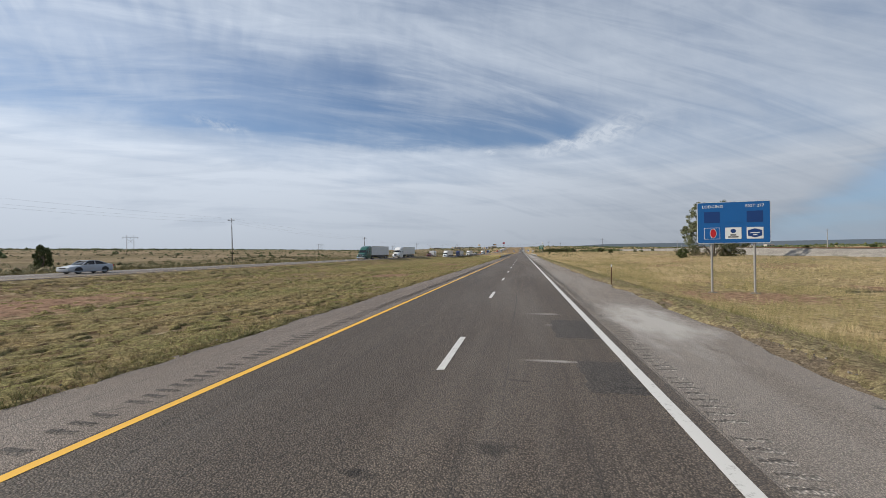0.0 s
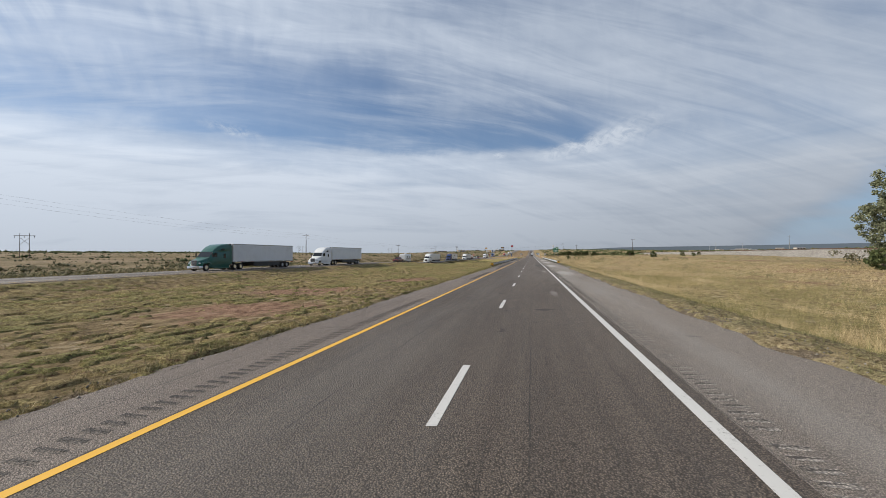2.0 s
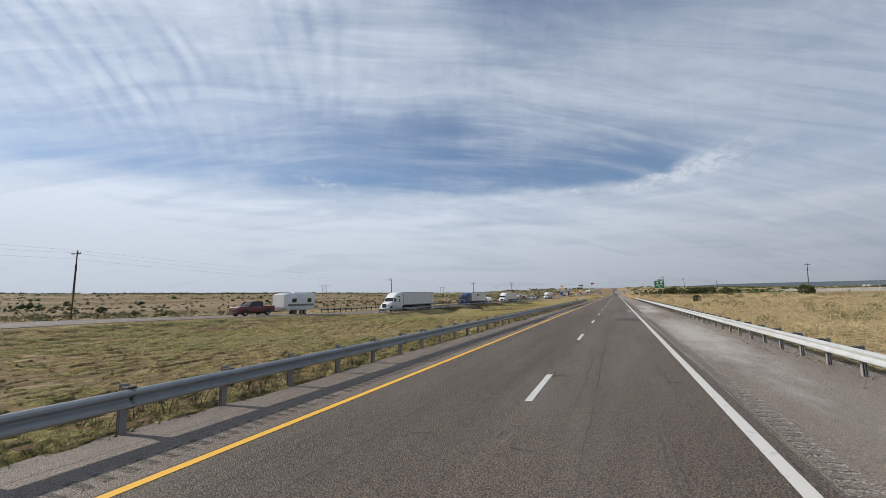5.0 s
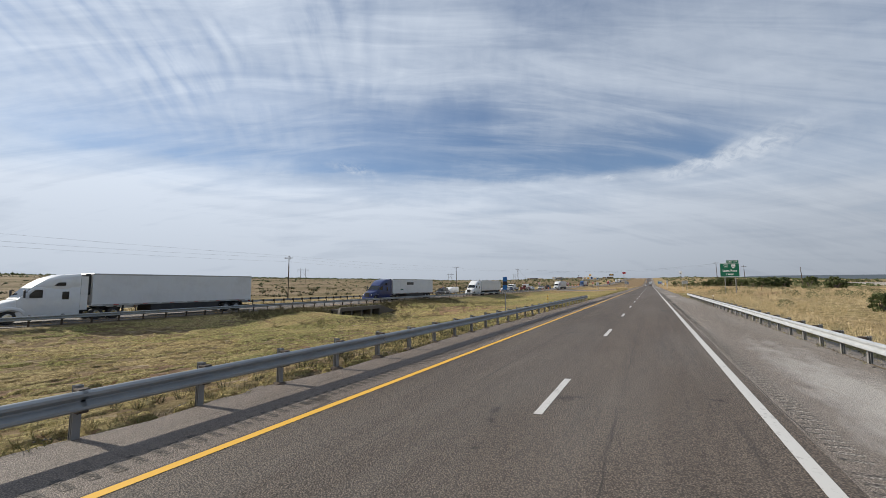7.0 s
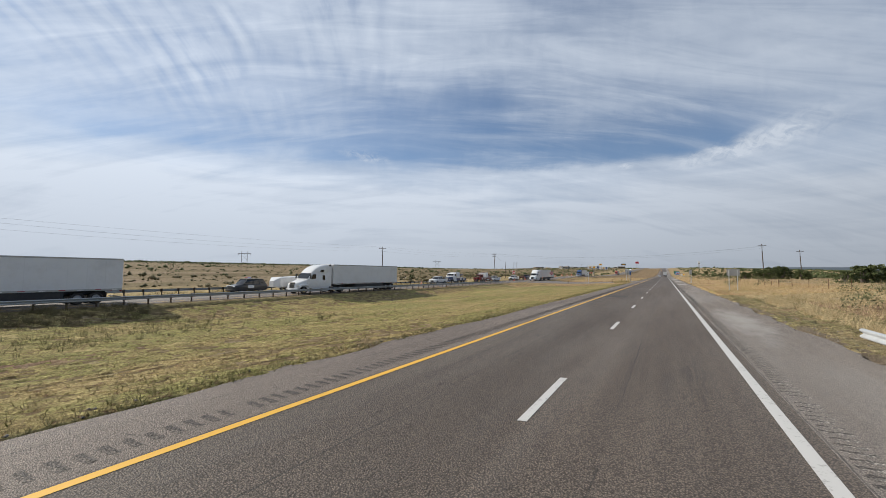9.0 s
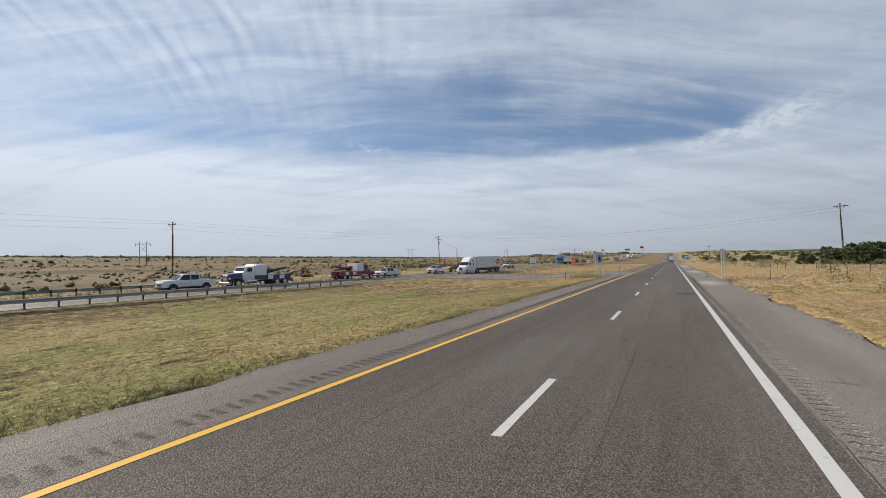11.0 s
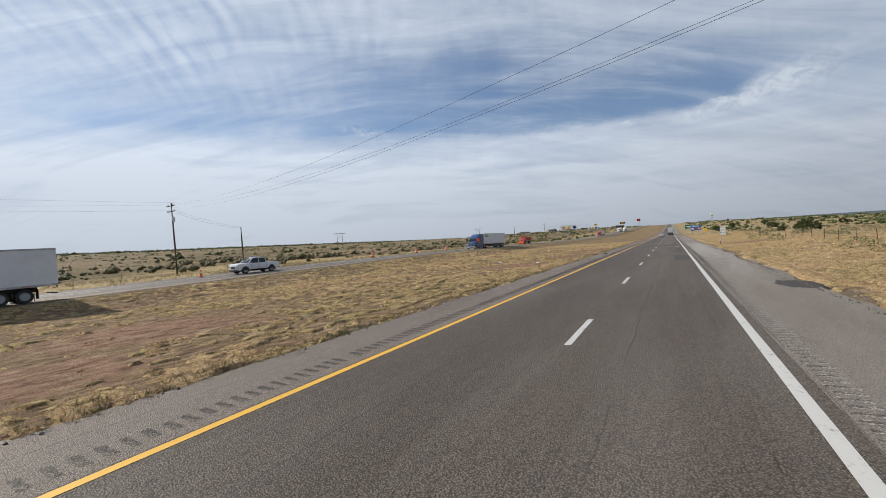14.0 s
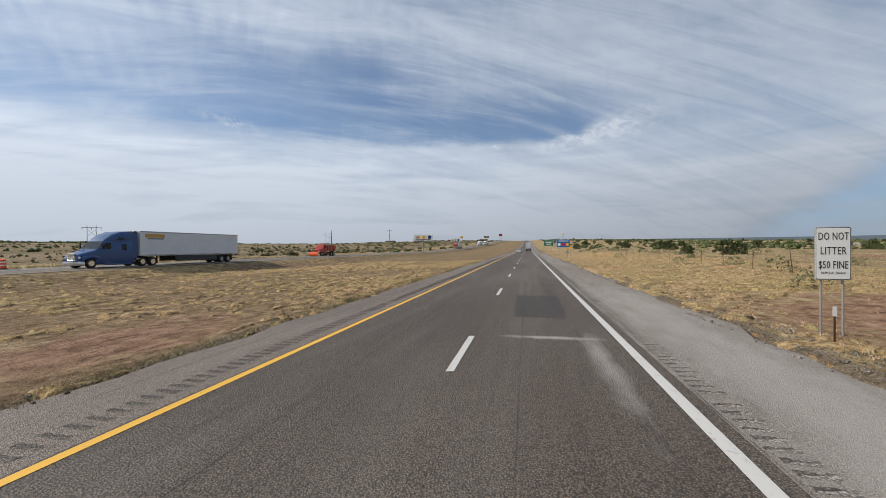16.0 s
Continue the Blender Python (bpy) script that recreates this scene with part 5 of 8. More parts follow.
POLES = [(-96.0, 12.0, 13.6), (-87.5, 102.0, 13.4), (-78.0, 185.3, 10.3), (-75.7, 280.7, 8.9), (-75.2, 374.0, 9.8), (-74.9, 468.0, 12.0)]
for i, (x, y, top) in enumerate(POLES):
    utility_pole(x, y, top, -2.5 if i == 5 else random.Random(i).uniform(-0.8, 0.8), 2 if i == 5 else 1, i == 5, 3)
utility_pole(-73.6, 480.0, 7.7, -1.5, 0, False)
for x, y, top in ((30.0, 438.0, 12.6), (44.0, 458.0, 11.5), (-66.0, 622.0, 8.5), (-72.0, 700.0, 12.0), (64.0, 330.0, 12.0), (52.0, 405.0, 8.6)):
    utility_pole(x, y, top, random.Random(int(y)).uniform(-3, 3), 1 if top > 9 else 0, False, 20, "far utility poles")


def h_frame(x, y, h):
    """Two poles joined by a crossarm, of a line far out on the range."""
    t = thing("transmission_frame", "wooden two-pole transmission frame far out on the range", "pylon", pose(x, y, at_land(x, y), 0, 0, 25), "transmission frames")
    for s in (-2.0, 2.0):
        part("pole", Build().path([(s, 0, -0.5), (s, 0, h * 0.5), (s, 0, h)], [0.15, 0.13, 0.1], 8), "wood", t, smooth=True)
        part("brace", Build().tube((s, 0, h * 0.55), (-s, 0, h * 0.82), 0.06, n=6), "wood", t)
    arm = part("crossarm", Build().box((0, 0, h - 1.4), (9.0, 0.2, 0.24), 0.02), "wood", t)
    for s in (-4.2, 0.0, 4.2):
        part("insulator", Build().tube((s, 0, h - 2.6), (s, 0, h - 1.5), 0.09, n=8), "ceramic", arm)


for x, y in ((-246, 205), (-240, 440), (-218, 656), (-205, 880)):
    h_frame(x, y, 13.0)


def wire_span(a, b, drop, r=0.012):
    w = thing("overhead_wire", "thin dark overhead wire between two poles", "wire", pose(0, 0, 0), "overhead wires")
    part("cable", Build().path(sag(a, b, drop), r, 4), "wire", w)


for p, q in zip(POLES[:-1], POLES[1:]):
    for dx, up_ in ((-1.1, -0.3), (1.1, -0.1), (0.0, -1.4)):
        wire_span((p[0] + dx, p[1] - 0.1, p[2] + up_), (q[0] + dx, q[1] - 0.1, q[2] + up_), 0.9 - 0.3 * dx, 0.008)
for dx, up_ in ((-1.7, 0.1), (-0.3, -0.5), (1.5, 0.3)):
    wire_span((-74.9, 468.0 + 0.6 * dx, 11.6 + up_), (30.0, 438.0 + dx, 11.7 + up_), 2.8, 0.008)
wire_span((-74.9, 468.0, 10.8), (-73.6, 480.0, 7.6), 0.35)
wire_span((-74.9, 468.0, 10.4), (-73.6, 480.0, 7.4), 0.5)

# range fence along the right-of-way
fence = thing("wire_fence", "range fence of thin rusty posts and barbed wire", "fence", pose(0, 0, 0))
fpm = Build().box((0, 0, 0.5), (0.045, 0.035, 1.4), 0.004).mesh("post", "rust")
fy = np.arange(300, 600, 4.6)
fp = [(18.2 + 2.0 * math.sin(y / 90) + (0 if y > 350 else 6 * (350 - y) / 50), float(y)) for y in fy]
for x, y in fp:
    rr = random.Random(int(y * 10))
    part("post", fpm, "rust", fence, m=pose(x, y, at_land(x, y), rr.uniform(-5, 5), rr.uniform(-5, 5), rr.uniform(0, 90)))
for h in (0.4, 0.7, 1.0):
    part("strand", Build().path([(x, y, at_land(x, y) + h) for x, y in fp], 0.006, 3), "wire", fence)
fence = thing("wire_fence", "range fence of thin rusty posts and barbed wire", "fence", pose(0, 0, 0))
fp = [(-63.5 + 1.2 * math.sin(y / 70), float(y)) for y in np.arange(380, 640, 5.0)]
for x, y in fp:
    rr = random.Random(int(y * 10))
    part("post", fpm, "rust", fence, m=pose(x, y, at_land(x, y), rr.uniform(-5, 5), rr.uniform(-5, 5), rr.uniform(0, 90)))
for h in (0.4, 0.7, 1.0):
    part("strand", Build().path([(x, y, at_land(x, y) + h) for x, y in fp], 0.008, 3), "wire", fence)


# ---- vehicles ----
def paint(name, c, rough=0.32, dirt=0.18):
    MAT[name] = surface(name, c, rough, 0.0, 0.05, 1.2, 0.0, 0.35, dirt)


for name, c in (("white_paint", (0.72, 0.72, 0.71)), ("trailer_white", (0.66, 0.67, 0.68)), ("green_paint", (0.002, 0.085, 0.062)), ("blue_paint", (0.012, 0.06, 0.19)), ("navy_paint", (0.005, 0.018, 0.105)), ("grey_paint", (0.16, 0.15, 0.15)), ("silver_paint", (0.42, 0.44, 0.47)), ("maroon_paint", (0.16, 0.018, 0.02)), ("red_paint", (0.42, 0.045, 0.025)), ("dark_blue_paint", (0.02, 0.03, 0.09)), ("black_paint", (0.015, 0.016, 0.018)), ("gold_paint", (0.55, 0.30, 0.04))):
    paint(name, c)
MAT["chrome"] = surface("chrome", (0.62, 0.63, 0.64), 0.16, 1.0, 0.05, 3.0)
MAT["plastic"] = surface("black_plastic", (0.025, 0.025, 0.026), 0.55, 0, 0.15, 5.0, dirt=0.2)
MAT["frame"] = surface("chassis_steel", (0.03, 0.03, 0.032), 0.6, 0.4, 0.2, 4.0, dirt=0.35)
MAT["lamp"] = surface("lamp_lens", (0.75, 0.76, 0.76), 0.12, 0, 0.03, 3.0, coat=1.0)
MAT["red_lens"] = surface("red_lens", (0.40, 0.01, 0.01), 0.2, 0, 0.03, 3.0, coat=1.0)
MAT["blue_lens"] = surface("blue_lens", (0.03, 0.05, 0.55), 0.2, 0, 0.03, 3.0, coat=1.0)
MAT["amber_lens"] = surface("amber_lens", (0.75, 0.25, 0.01), 0.2, 0, 0.03, 3.0, coat=1.0)
m_, nt_, p_ = new_mat("dark_glass")
p_.inputs["Base Color"].default_value = (0.012, 0.015, 0.018, 1)
p_.inputs["Roughness"].default_value = 0.06
p_.inputs["IOR"].default_value = 1.5
nt_.links.new(ramp(nt_, noise_node(nt_, nt_.nodes.new("ShaderNodeTexCoord").outputs["Object"], 5.0, 4), [(0.4, (0.03, 0.03, 0.03)), (0.8, (0.14, 0.14, 0.14))]), p_.inputs["Roughness"])
MAT["glass"] = m_


def ring_section(y, hw, zb, zt, r=0.12, top=None, n=3):
    """A rounded cross-section of a body; top: half width at the top."""
    tw = hw if top is None else top
    pts = []
    for cx, cz, a0, rr in ((tw - r, zt - r, 0, r), (-(tw - r), zt - r, 90, r), (-(hw - r * 0.5), zb + r * 0.5, 180, r * 0.5), (hw - r * 0.5, zb + r * 0.5, 270, r * 0.5)):
        for i in range(n + 1):
            a = radians(a0 + 90 * i / n)
            pts.append((cx + rr * math.cos(a), y, cz + rr * math.sin(a)))
    return pts


def skin(name, sections, mat, parent, label=""):
    return part(name, Build().loft([ring_section(*s) for s in sections]), mat, parent, label, True)


WHEELS = {}


def wheel(parent, x, y, r, w, rim="chrome"):
    key = (r, w, rim)
    if key not in WHEELS:
        n = 20
        prof = [(-w / 2, r * 0.62), (-w / 2, r * 0.93), (-w * 0.38, r), (w * 0.38, r), (w / 2, r * 0.93), (w / 2, r * 0.62)]
        b = Build().loft([[(px, pr * math.cos(2 * math.pi * i / n), pr * math.sin(2 * math.pi * i / n)) for i in range(n)] for px, pr in prof], False)
        hub = [(-w * 0.42, r * 0.64), (-w * 0.46, r * 0.58), (-w * 0.2, r * 0.5), (-w * 0.12, r * 0.3), (-w * 0.34, r * 0.22), (-w * 0.4, r * 0.08)]
        h = Build().loft([[(px, pr * math.cos(2 * math.pi * i / n), pr * math.sin(2 * math.pi * i / n)) for i in range(n)] for px, pr in hub] , True)
        h.loft([[(-px, pr * math.cos(2 * math.pi * i / n), pr * math.sin(2 * math.pi * i / n)) for i in range(n)] for px, pr in hub], True)
        WHEELS[key] = (b.mesh("tyre", "rubber", True), h.mesh("rim", rim, True))
    ty, ri = WHEELS[key]
    t = part("tyre", ty, "rubber", parent, "black tyre", m=pose(x, y, r))
    part("rim", ri, rim, t)


def windscreen(parent, y0, z0, y1, z1, w0, w1, name="windshield"):
    """A slanting pane that stands a little proud of the body."""
    nrm = Vector((0, -(z1 - z0), (y1 - y0))).normalized() * 0.03
    q = [Vector((-w0, y0, z0)), Vector((w0, y0, z0)), Vector((w1, y1, z1)), Vector((-w1, y1, z1))]
    b = Build().loft([[tuple(v) for v in q], [tuple(v + nrm) for v in q]])
    return part(name, b, "glass", parent, "dark glass")


def side_pane(parent, side, x, pts, name="side_window", mat="glass"):
    b = Build().plate(pts, 0.02 * side, "x", x * side)
    return part(name, b, mat, parent)


def tractor(t, col, roof=3.95, sleeper=True, grille="chrome"):
    """A long-nosed highway tractor whose front looks along -y, its bumper at y = 0."""
    skin("hood", [(0.08, 0.70, 0.70, 1.28, 0.16), (0.25, 0.90, 0.62, 1.47, 0.22), (0.9, 1.02, 0.92, 1.68, 0.24), (1.75, 1.12, 0.95, 1.93, 0.22)], col, t)
    back = 5.5 if sleeper else 3.3
    cab = skin("cab", [(1.62, 1.10, 0.5, 1.94, 0.1), (1.75, 1.20, 0.45, 2.0, 0.12), (2.45, 1.24, 0.45, 2.80, 0.16, 1.13), (2.62, 1.25, 0.45, 2.92, 0.16, 1.18), (back, 1.27, 0.45, 3.0, 0.12)], col, t)
    if sleeper:
        skin("roof_fairing", [(2.40, 1.02, 2.6, 2.82, 0.06), (2.80, 1.13, 2.6, 3.18, 0.2), (3.40, 1.20, 2.6, roof - 0.36, 0.28), (4.20, 1.24, 2.6, roof - 0.06, 0.3), (back, 1.26, 2.6, roof + 0.06, 0.22)], col, t)
        for s in (-1, 1):
            side_pane(t, s, 1.25, [(3.75, 2.98), (4.5, 2.98), (4.5, 3.28), (4.0, 3.26)], "sleeper_window")
            side_pane(t, s, 1.262, [(4.3, 1.85), (4.75, 1.85), (4.75, 2.5), (4.3, 2.5)], "locker_window")
            part("cab_extender", Build().box((s * 1.22, back + 0.28, 2.35), (0.04, 0.5, 2.9), 0.01), col, t)
    windscreen(t, 1.80, 2.03, 2.42, 2.76, 1.08, 1.0)
    for s in (-1, 1):
        side_pane(t, s, 1.235, [(2.30, 2.02), (3.08, 2.02), (3.08, 2.66), (2.62, 2.66), (2.30, 2.3)])
        part("fender", Build().loft([ring_section(y, 0.26, zb, zt, 0.1) for y, zb, zt in ((0.35, 0.75, 1.15), (0.75, 1.0, 1.32), (1.3, 1.12, 1.38), (1.85, 0.95, 1.25), (2.1, 0.6, 1.0))]), col, t, smooth=True, m=pose(s * 0.98, 0, 0))
        part("headlight", Build().box((s * 0.83, 0.22, 1.12), (0.36, 0.16, 0.24), 0.06), "lamp", t, "clear headlight")
        part("mirror", Build().box((s * 1.42, 1.95, 2.35), (0.20, 0.12, 0.62), 0.04), "plastic", t)
        part("mirror_arm", Build().tube((s * 1.2, 2.2, 2.5), (s * 1.42, 1.98, 2.45), 0.025, n=6), "plastic", t)
        part("side_skirt", Build().box((s * 1.2, 3.95, 0.55), (0.08, 3.0, 0.56), 0.03), col, t)
        part("fuel_tank", Build().tube((s * 0.88, 2.7, 0.72), (s * 0.88, 4.6, 0.72), 0.30, n=14), "chrome", t, "", True)
        part("step", Build().box((s * 1.16, 2.3, 0.45), (0.12, 0.7, 0.06), 0.01), "plastic", t)
        wheel(t, s * 0.98, 1.2, 0.51, 0.30)
        for y in (6.75, 8.05):
            wheel(t, s * 0.96, y, 0.51, 0.56)
    g = part("grille", Build().box((0, 0.12, 1.15), (1.06, 0.10, 0.82), 0.06), "plastic", t)
    for k in range(7):
        part("grille_bar", Build().box((0, 0.06, 0.86 + 0.1 * k), (0.98, 0.03, 0.035), 0.01), grille, g)
    part("bumper", Build().loft([ring_section(y, hw, 0.32, 0.74, 0.08) for y, hw in ((-0.02, 1.0), (0.08, 1.18), (0.45, 1.24))]), col if grille == "plastic" else "chrome", t, smooth=True)
    part("chassis", Build().box((0, 6.6, 0.85), (0.9, 4.6, 0.26), 0.02), "frame", t)
    part("fifth_wheel", Build().box((0, 7.3, 1.08), (0.9, 0.9, 0.14), 0.03), "frame", t)


def trailer(t, y0=6.35, length=15.9, mark=None, top=4.08, mat="trailer_white"):
    """A box trailer behind a tractor, with skirts, landing gear and tandem axle."""
    mid, hz = y0 + length / 2, (1.18 + top) / 2
    box = part("trailer_box", Build().box((0, mid, hz), (2.58, length, top - 1.18), 0.03), mat, t, "smooth white trailer box")
    for s in (-1, 1):
        part("top_rail", Build().box((s * 1.295, mid, top - 0.07), (0.03, length, 0.12), 0.005), "sign_back", box)
        part("bottom_rail", Build().box((s * 1.295, mid, 1.24), (0.035, length, 0.16), 0.005), "sign_back", box)
        for k in range(13):
            y = y0 + 0.6 + k * (length - 1.2) / 12
            part("marker_strip", Build().box((s * 1.315, y, 1.25), (0.006, 0.42, 0.05), 0.0), "red_lens" if k % 2 else "sign_white", box)
        for k in range(1, 12):
            part("panel_seam", Build().box((s * 1.292, y0 + k * length / 12, hz), (0.008, 0.03, top - 1.5), 0.0), mat, box)
        part("side_skirt", Build().box((s * 1.24, y0 + length * 0.52, 0.78), (0.03, length * 0.44, 0.72), 0.01), "plastic", t, "black side skirt")
        part("landing_leg", Build().box((s * 0.75, y0 + 2.6, 0.72), (0.12, 0.14, 1.0), 0.01), "frame", t)
        for y in (y0 + length - 3.2, y0 + length - 1.9):
            wheel(t, s * 0.96, y, 0.51, 0.56, "rim_grey")
        part("mudflap", Build().box((s * 0.92, y0 + length - 1.15, 0.62), (0.6, 0.02, 0.75), 0.005), "plastic", t)
        part("tail_lamp", Build().box((s * 0.95, y0 + length + 0.01, 1.08), (0.4, 0.04, 0.12), 0.01), "red_lens", t)
        part("rear_door", Build().box((s * 0.63, y0 + length + 0.012, hz + 0.05), (1.2, 0.03, top - 1.5), 0.01), mat, box)
        for d in (0.35, 0.9):
            part("lock_rod", Build().tube((s * d, y0 + length + 0.05, 1.35), (s * d, y0 + length + 0.05, top - 0.2), 0.016, n=6), "chrome", box)
    part("rear_bumper", Build().box((0, y0 + length - 0.05, 0.55), (2.2, 0.1, 0.1), 0.01), "frame", t)
    part("axle_frame", Build().box((0, y0 + length - 2.6, 0.92), (1.0, 3.2, 0.36), 0.03), "frame", t)
    part("nose_unit", Build().box((0, y0 - 0.22, 3.1), (1.9, 0.4, 1.9), 0.08), "plastic", t, "dark cooling unit")
    if mark:
        for (yy, zz, w, h, mm) in mark:
            part("marking", Build().box((-1.3, y0 + yy, zz), (0.012, w, h), 0.0), mm, box, "coloured marking on the trailer side")
            part("marking", Build().box((1.3, y0 + yy, zz), (0.012, w, h), 0.0), mm, box, "coloured marking on the trailer side")


MAT["rim_grey"] = surface("grey_rim", (0.35, 0.35, 0.35), 0.5, 0.3, 0.1, 5.0, dirt=0.4)


def semi(x, y, col, label, heading=0.0, mark=None, grille="chrome", zf=far_road_z, roof=3.95):
    z, z2 = float(zf(y)), float(zf(y + 20))
    t = thing("semi_truck", label, "truck", pose(x, y, z, math.degrees(math.atan2(z2 - z, 20)) if not heading else 0, 0, heading), "semi trucks")
    tractor(t, col, roof, True, grille)
    trailer(t, mark=mark)
    return t


def car_like(name, label, category, x, y, z, heading, col, kind="sedan", group=""):
    t = thing(name, label, category, pose(x, y, z, 0, 0, heading), group)
    if kind == "sedan":
        L, H, W, wb = 4.75, 1.45, 0.91, (0.95, 3.72)
        skin("body", [(0.0, 0.66, 0.28, 0.62, 0.1), (0.12, 0.80, 0.2, 0.74, 0.14), (0.7, W, 0.2, 0.84, 0.16), (1.45, W, 0.2, 0.95, 0.14), (3.4, W, 0.2, 1.0, 0.14), (4.4, W * 0.97, 0.24, 1.02, 0.16), (L - 0.08, 0.82, 0.3, 0.95, 0.12), (L, 0.74, 0.35, 0.85, 0.1)], col, t)
        skin("cabin_glass", [(1.35, 0.76, 0.9, 0.98, 0.03), (2.05, 0.78, 0.9, H - 0.06, 0.12, 0.60), (3.1, 0.78, 0.9, H - 0.05, 0.12, 0.60), (4.1, 0.74, 0.9, 1.04, 0.04)], "glass", t, "dark glass")
        skin("roof", [(1.98, 0.58, H - 0.08, H - 0.03, 0.02), (2.5, 0.61, H - 0.08, H, 0.03), (3.15, 0.58, H - 0.08, H - 0.03, 0.02)], col, t)
        pil = ((1.42, 0.96, 2.02, H - 0.06), (2.72, 0.98, 2.72, H - 0.05), (4.05, 1.02, 3.15, H - 0.06))
        r, tw = 0.335, 0.22
    elif kind == "suv":
        L, H, W, wb = 5.1, 1.92, 1.0, (1.0, 4.0)
        skin("body", [(0.0, 0.76, 0.4, 0.85, 0.1), (0.12, 0.92, 0.3, 1.0, 0.14), (0.8, W, 0.3, 1.1, 0.14), (1.4, W, 0.3, 1.16, 0.14), (4.8, W, 0.32, 1.2, 0.12), (L, 0.9, 0.4, 1.1, 0.12)], col, t)
        skin("cabin_glass", [(1.35, 0.86, 1.1, 1.18, 0.03), (2.0, 0.86, 1.1, H - 0.07, 0.1, 0.74), (4.5, 0.86, 1.1, H - 0.07, 0.1, 0.74), (4.92, 0.84, 1.1, 1.25, 0.05)], "glass", t, "dark glass")
        skin("roof", [(1.95, 0.72, H - 0.1, H - 0.03, 0.03), (3.0, 0.76, H - 0.1, H, 0.04), (4.6, 0.72, H - 0.1, H - 0.03, 0.03)], col, t)
        pil = ((1.4, 1.16, 1.98, H - 0.08), (2.85, 1.18, 2.85, H - 0.06), (3.85, 1.18, 3.85, H - 0.06))
        r, tw = 0.39, 0.25
    else:  # pickup
        L, H, W, wb = 6.0, 1.97, 1.0, (1.02, 4.78)
        skin("body", [(0.0, 0.90, 0.55, 1.12, 0.08), (0.06, 0.97, 0.46, 1.22, 0.10), (0.4, W, 0.46, 1.27, 0.10), (1.55, W, 0.46, 1.32, 0.10), (1.75, W, 0.46, 1.29, 0.08), (4.12, W, 0.46, 1.29, 0.08)], col, t)
        skin("cabin_glass", [(1.48, 0.86, 1.2, 1.30, 0.03), (2.22, 0.86, 1.2, H - 0.06, 0.1, 0.73), (3.98, 0.86, 1.2, H - 0.07, 0.1, 0.72), (4.10, 0.86, 1.2, 1.30, 0.05)], "glass", t, "dark glass")
        skin("roof", [(2.18, 0.70, H - 0.09, H - 0.03, 0.03), (2.9, 0.75, H - 0.09, H, 0.04), (4.03, 0.72, H - 0.09, H - 0.03, 0.03)], col, t)
        pil = ((1.52, 1.28, 2.2, H - 0.07), (3.0, 1.25, 3.06, H - 0.06), (4.06, 1.25, 4.0, H - 0.07))
        for s_ in (-1, 1):
            part("sill", Build().box((s_ * 0.99, 2.9, 0.48), (0.06, 2.3, 0.10), 0.02), "plastic", t, "dark step below the doors")
            for yy in (1.85, 2.98, 4.0):
                part("door_seam", Build().box((s_ * 1.001, yy, 0.9), (0.006, 0.014, 0.72), 0.0), "frame", t)
        r, tw = 0.43, 0.28
        if kind == "pickup":
            for s in (-1, 1):
                part("bed_side", Build().box((s * 0.95, 5.08, 0.91), (0.1, 1.86, 0.78), 0.03), col, t)
            part("tailgate", Build().box((0, 5.97, 0.92), (1.8, 0.07, 0.66), 0.02), col, t)
            part("bed_floor", Build().box((0, 5.0, 0.68), (1.8, 2.0, 0.06), 0.01), "plastic", t)
        else:  # service body
            for s in (-1, 1):
                bx = part("tool_box", Build().box((s * 0.86, 5.15, 1.05), (0.38, 2.3, 0.98), 0.03), col, t)
                for k in range(3):
                    part("locker_door", Build().box((s * 1.055, 4.42 + 0.74 * k, 1.1), (0.012, 0.66, 0.74), 0.006), col, bx)
                    part("latch", Build().box((s * 1.066, 4.42 + 0.74 * k, 1.1), (0.012, 0.1, 0.05), 0.003), "chrome", bx)
            part("bed_floor", Build().box((0, 5.15, 0.75), (1.4, 2.3, 0.06), 0.01), "plastic", t)
            part("tailgate", Build().box((0, 6.28, 0.98), (1.4, 0.06, 0.5), 0.02), col, t)
        part("rear_bumper", Build().box((0, L + 0.1, 0.58), (1.9, 0.16, 0.2), 0.04), "chrome", t)
    for s in (-1, 1):
        for y0, z0, y1, z1 in pil:
            part("pillar", Build().tube((s * (W - 0.13), y0, z0), (s * (W - 0.27), y1, z1), 0.045, n=6), col, t)
        part("headlight", Build().box((s * (W - 0.24), 0.08, 0.66 if kind == "sedan" else 0.9), (0.34, 0.16, 0.16 if kind in ("sedan", "suv") else 0.24), 0.05), "lamp", t, "clear headlight")
        part("tail_lamp", Build().box((s * (W - 0.14), L - 0.06, 0.82 if kind == "sedan" else 1.0), (0.22, 0.12, 0.2), 0.04), "red_lens", t)
        part("mirror", Build().box((s * (W + 0.1), 1.75, 1.02 if kind == "sedan" else 1.3), (0.2, 0.1, 0.14), 0.04), col, t)
        for k in (0.28, 0.56):
            part("door_handle", Build().box((s * (W + 0.005), 1.9 + k * 3.0, 0.82 if kind == "sedan" else 1.08), (0.03, 0.18, 0.03), 0.008), col, t)
        for y in wb:
            wheel(t, s * (W - 0.12), y, r, tw, "rim_grey")
            part("wheel_arch", Build().plate([(y + (r + 0.09) * math.cos(a), max(0.3, r + (r + 0.07) * math.sin(a))) for a in [i * math.pi / 12 for i in range(13)]], 0.012 * s, "x", (W + 0.002) * s), "plastic", t)
    part("grille", Build().box((0, 0.0, 0.6 if kind == "sedan" else 0.82), (0.9, 0.06, 0.2 if kind == "sedan" else 0.36), 0.03), "plastic", t)
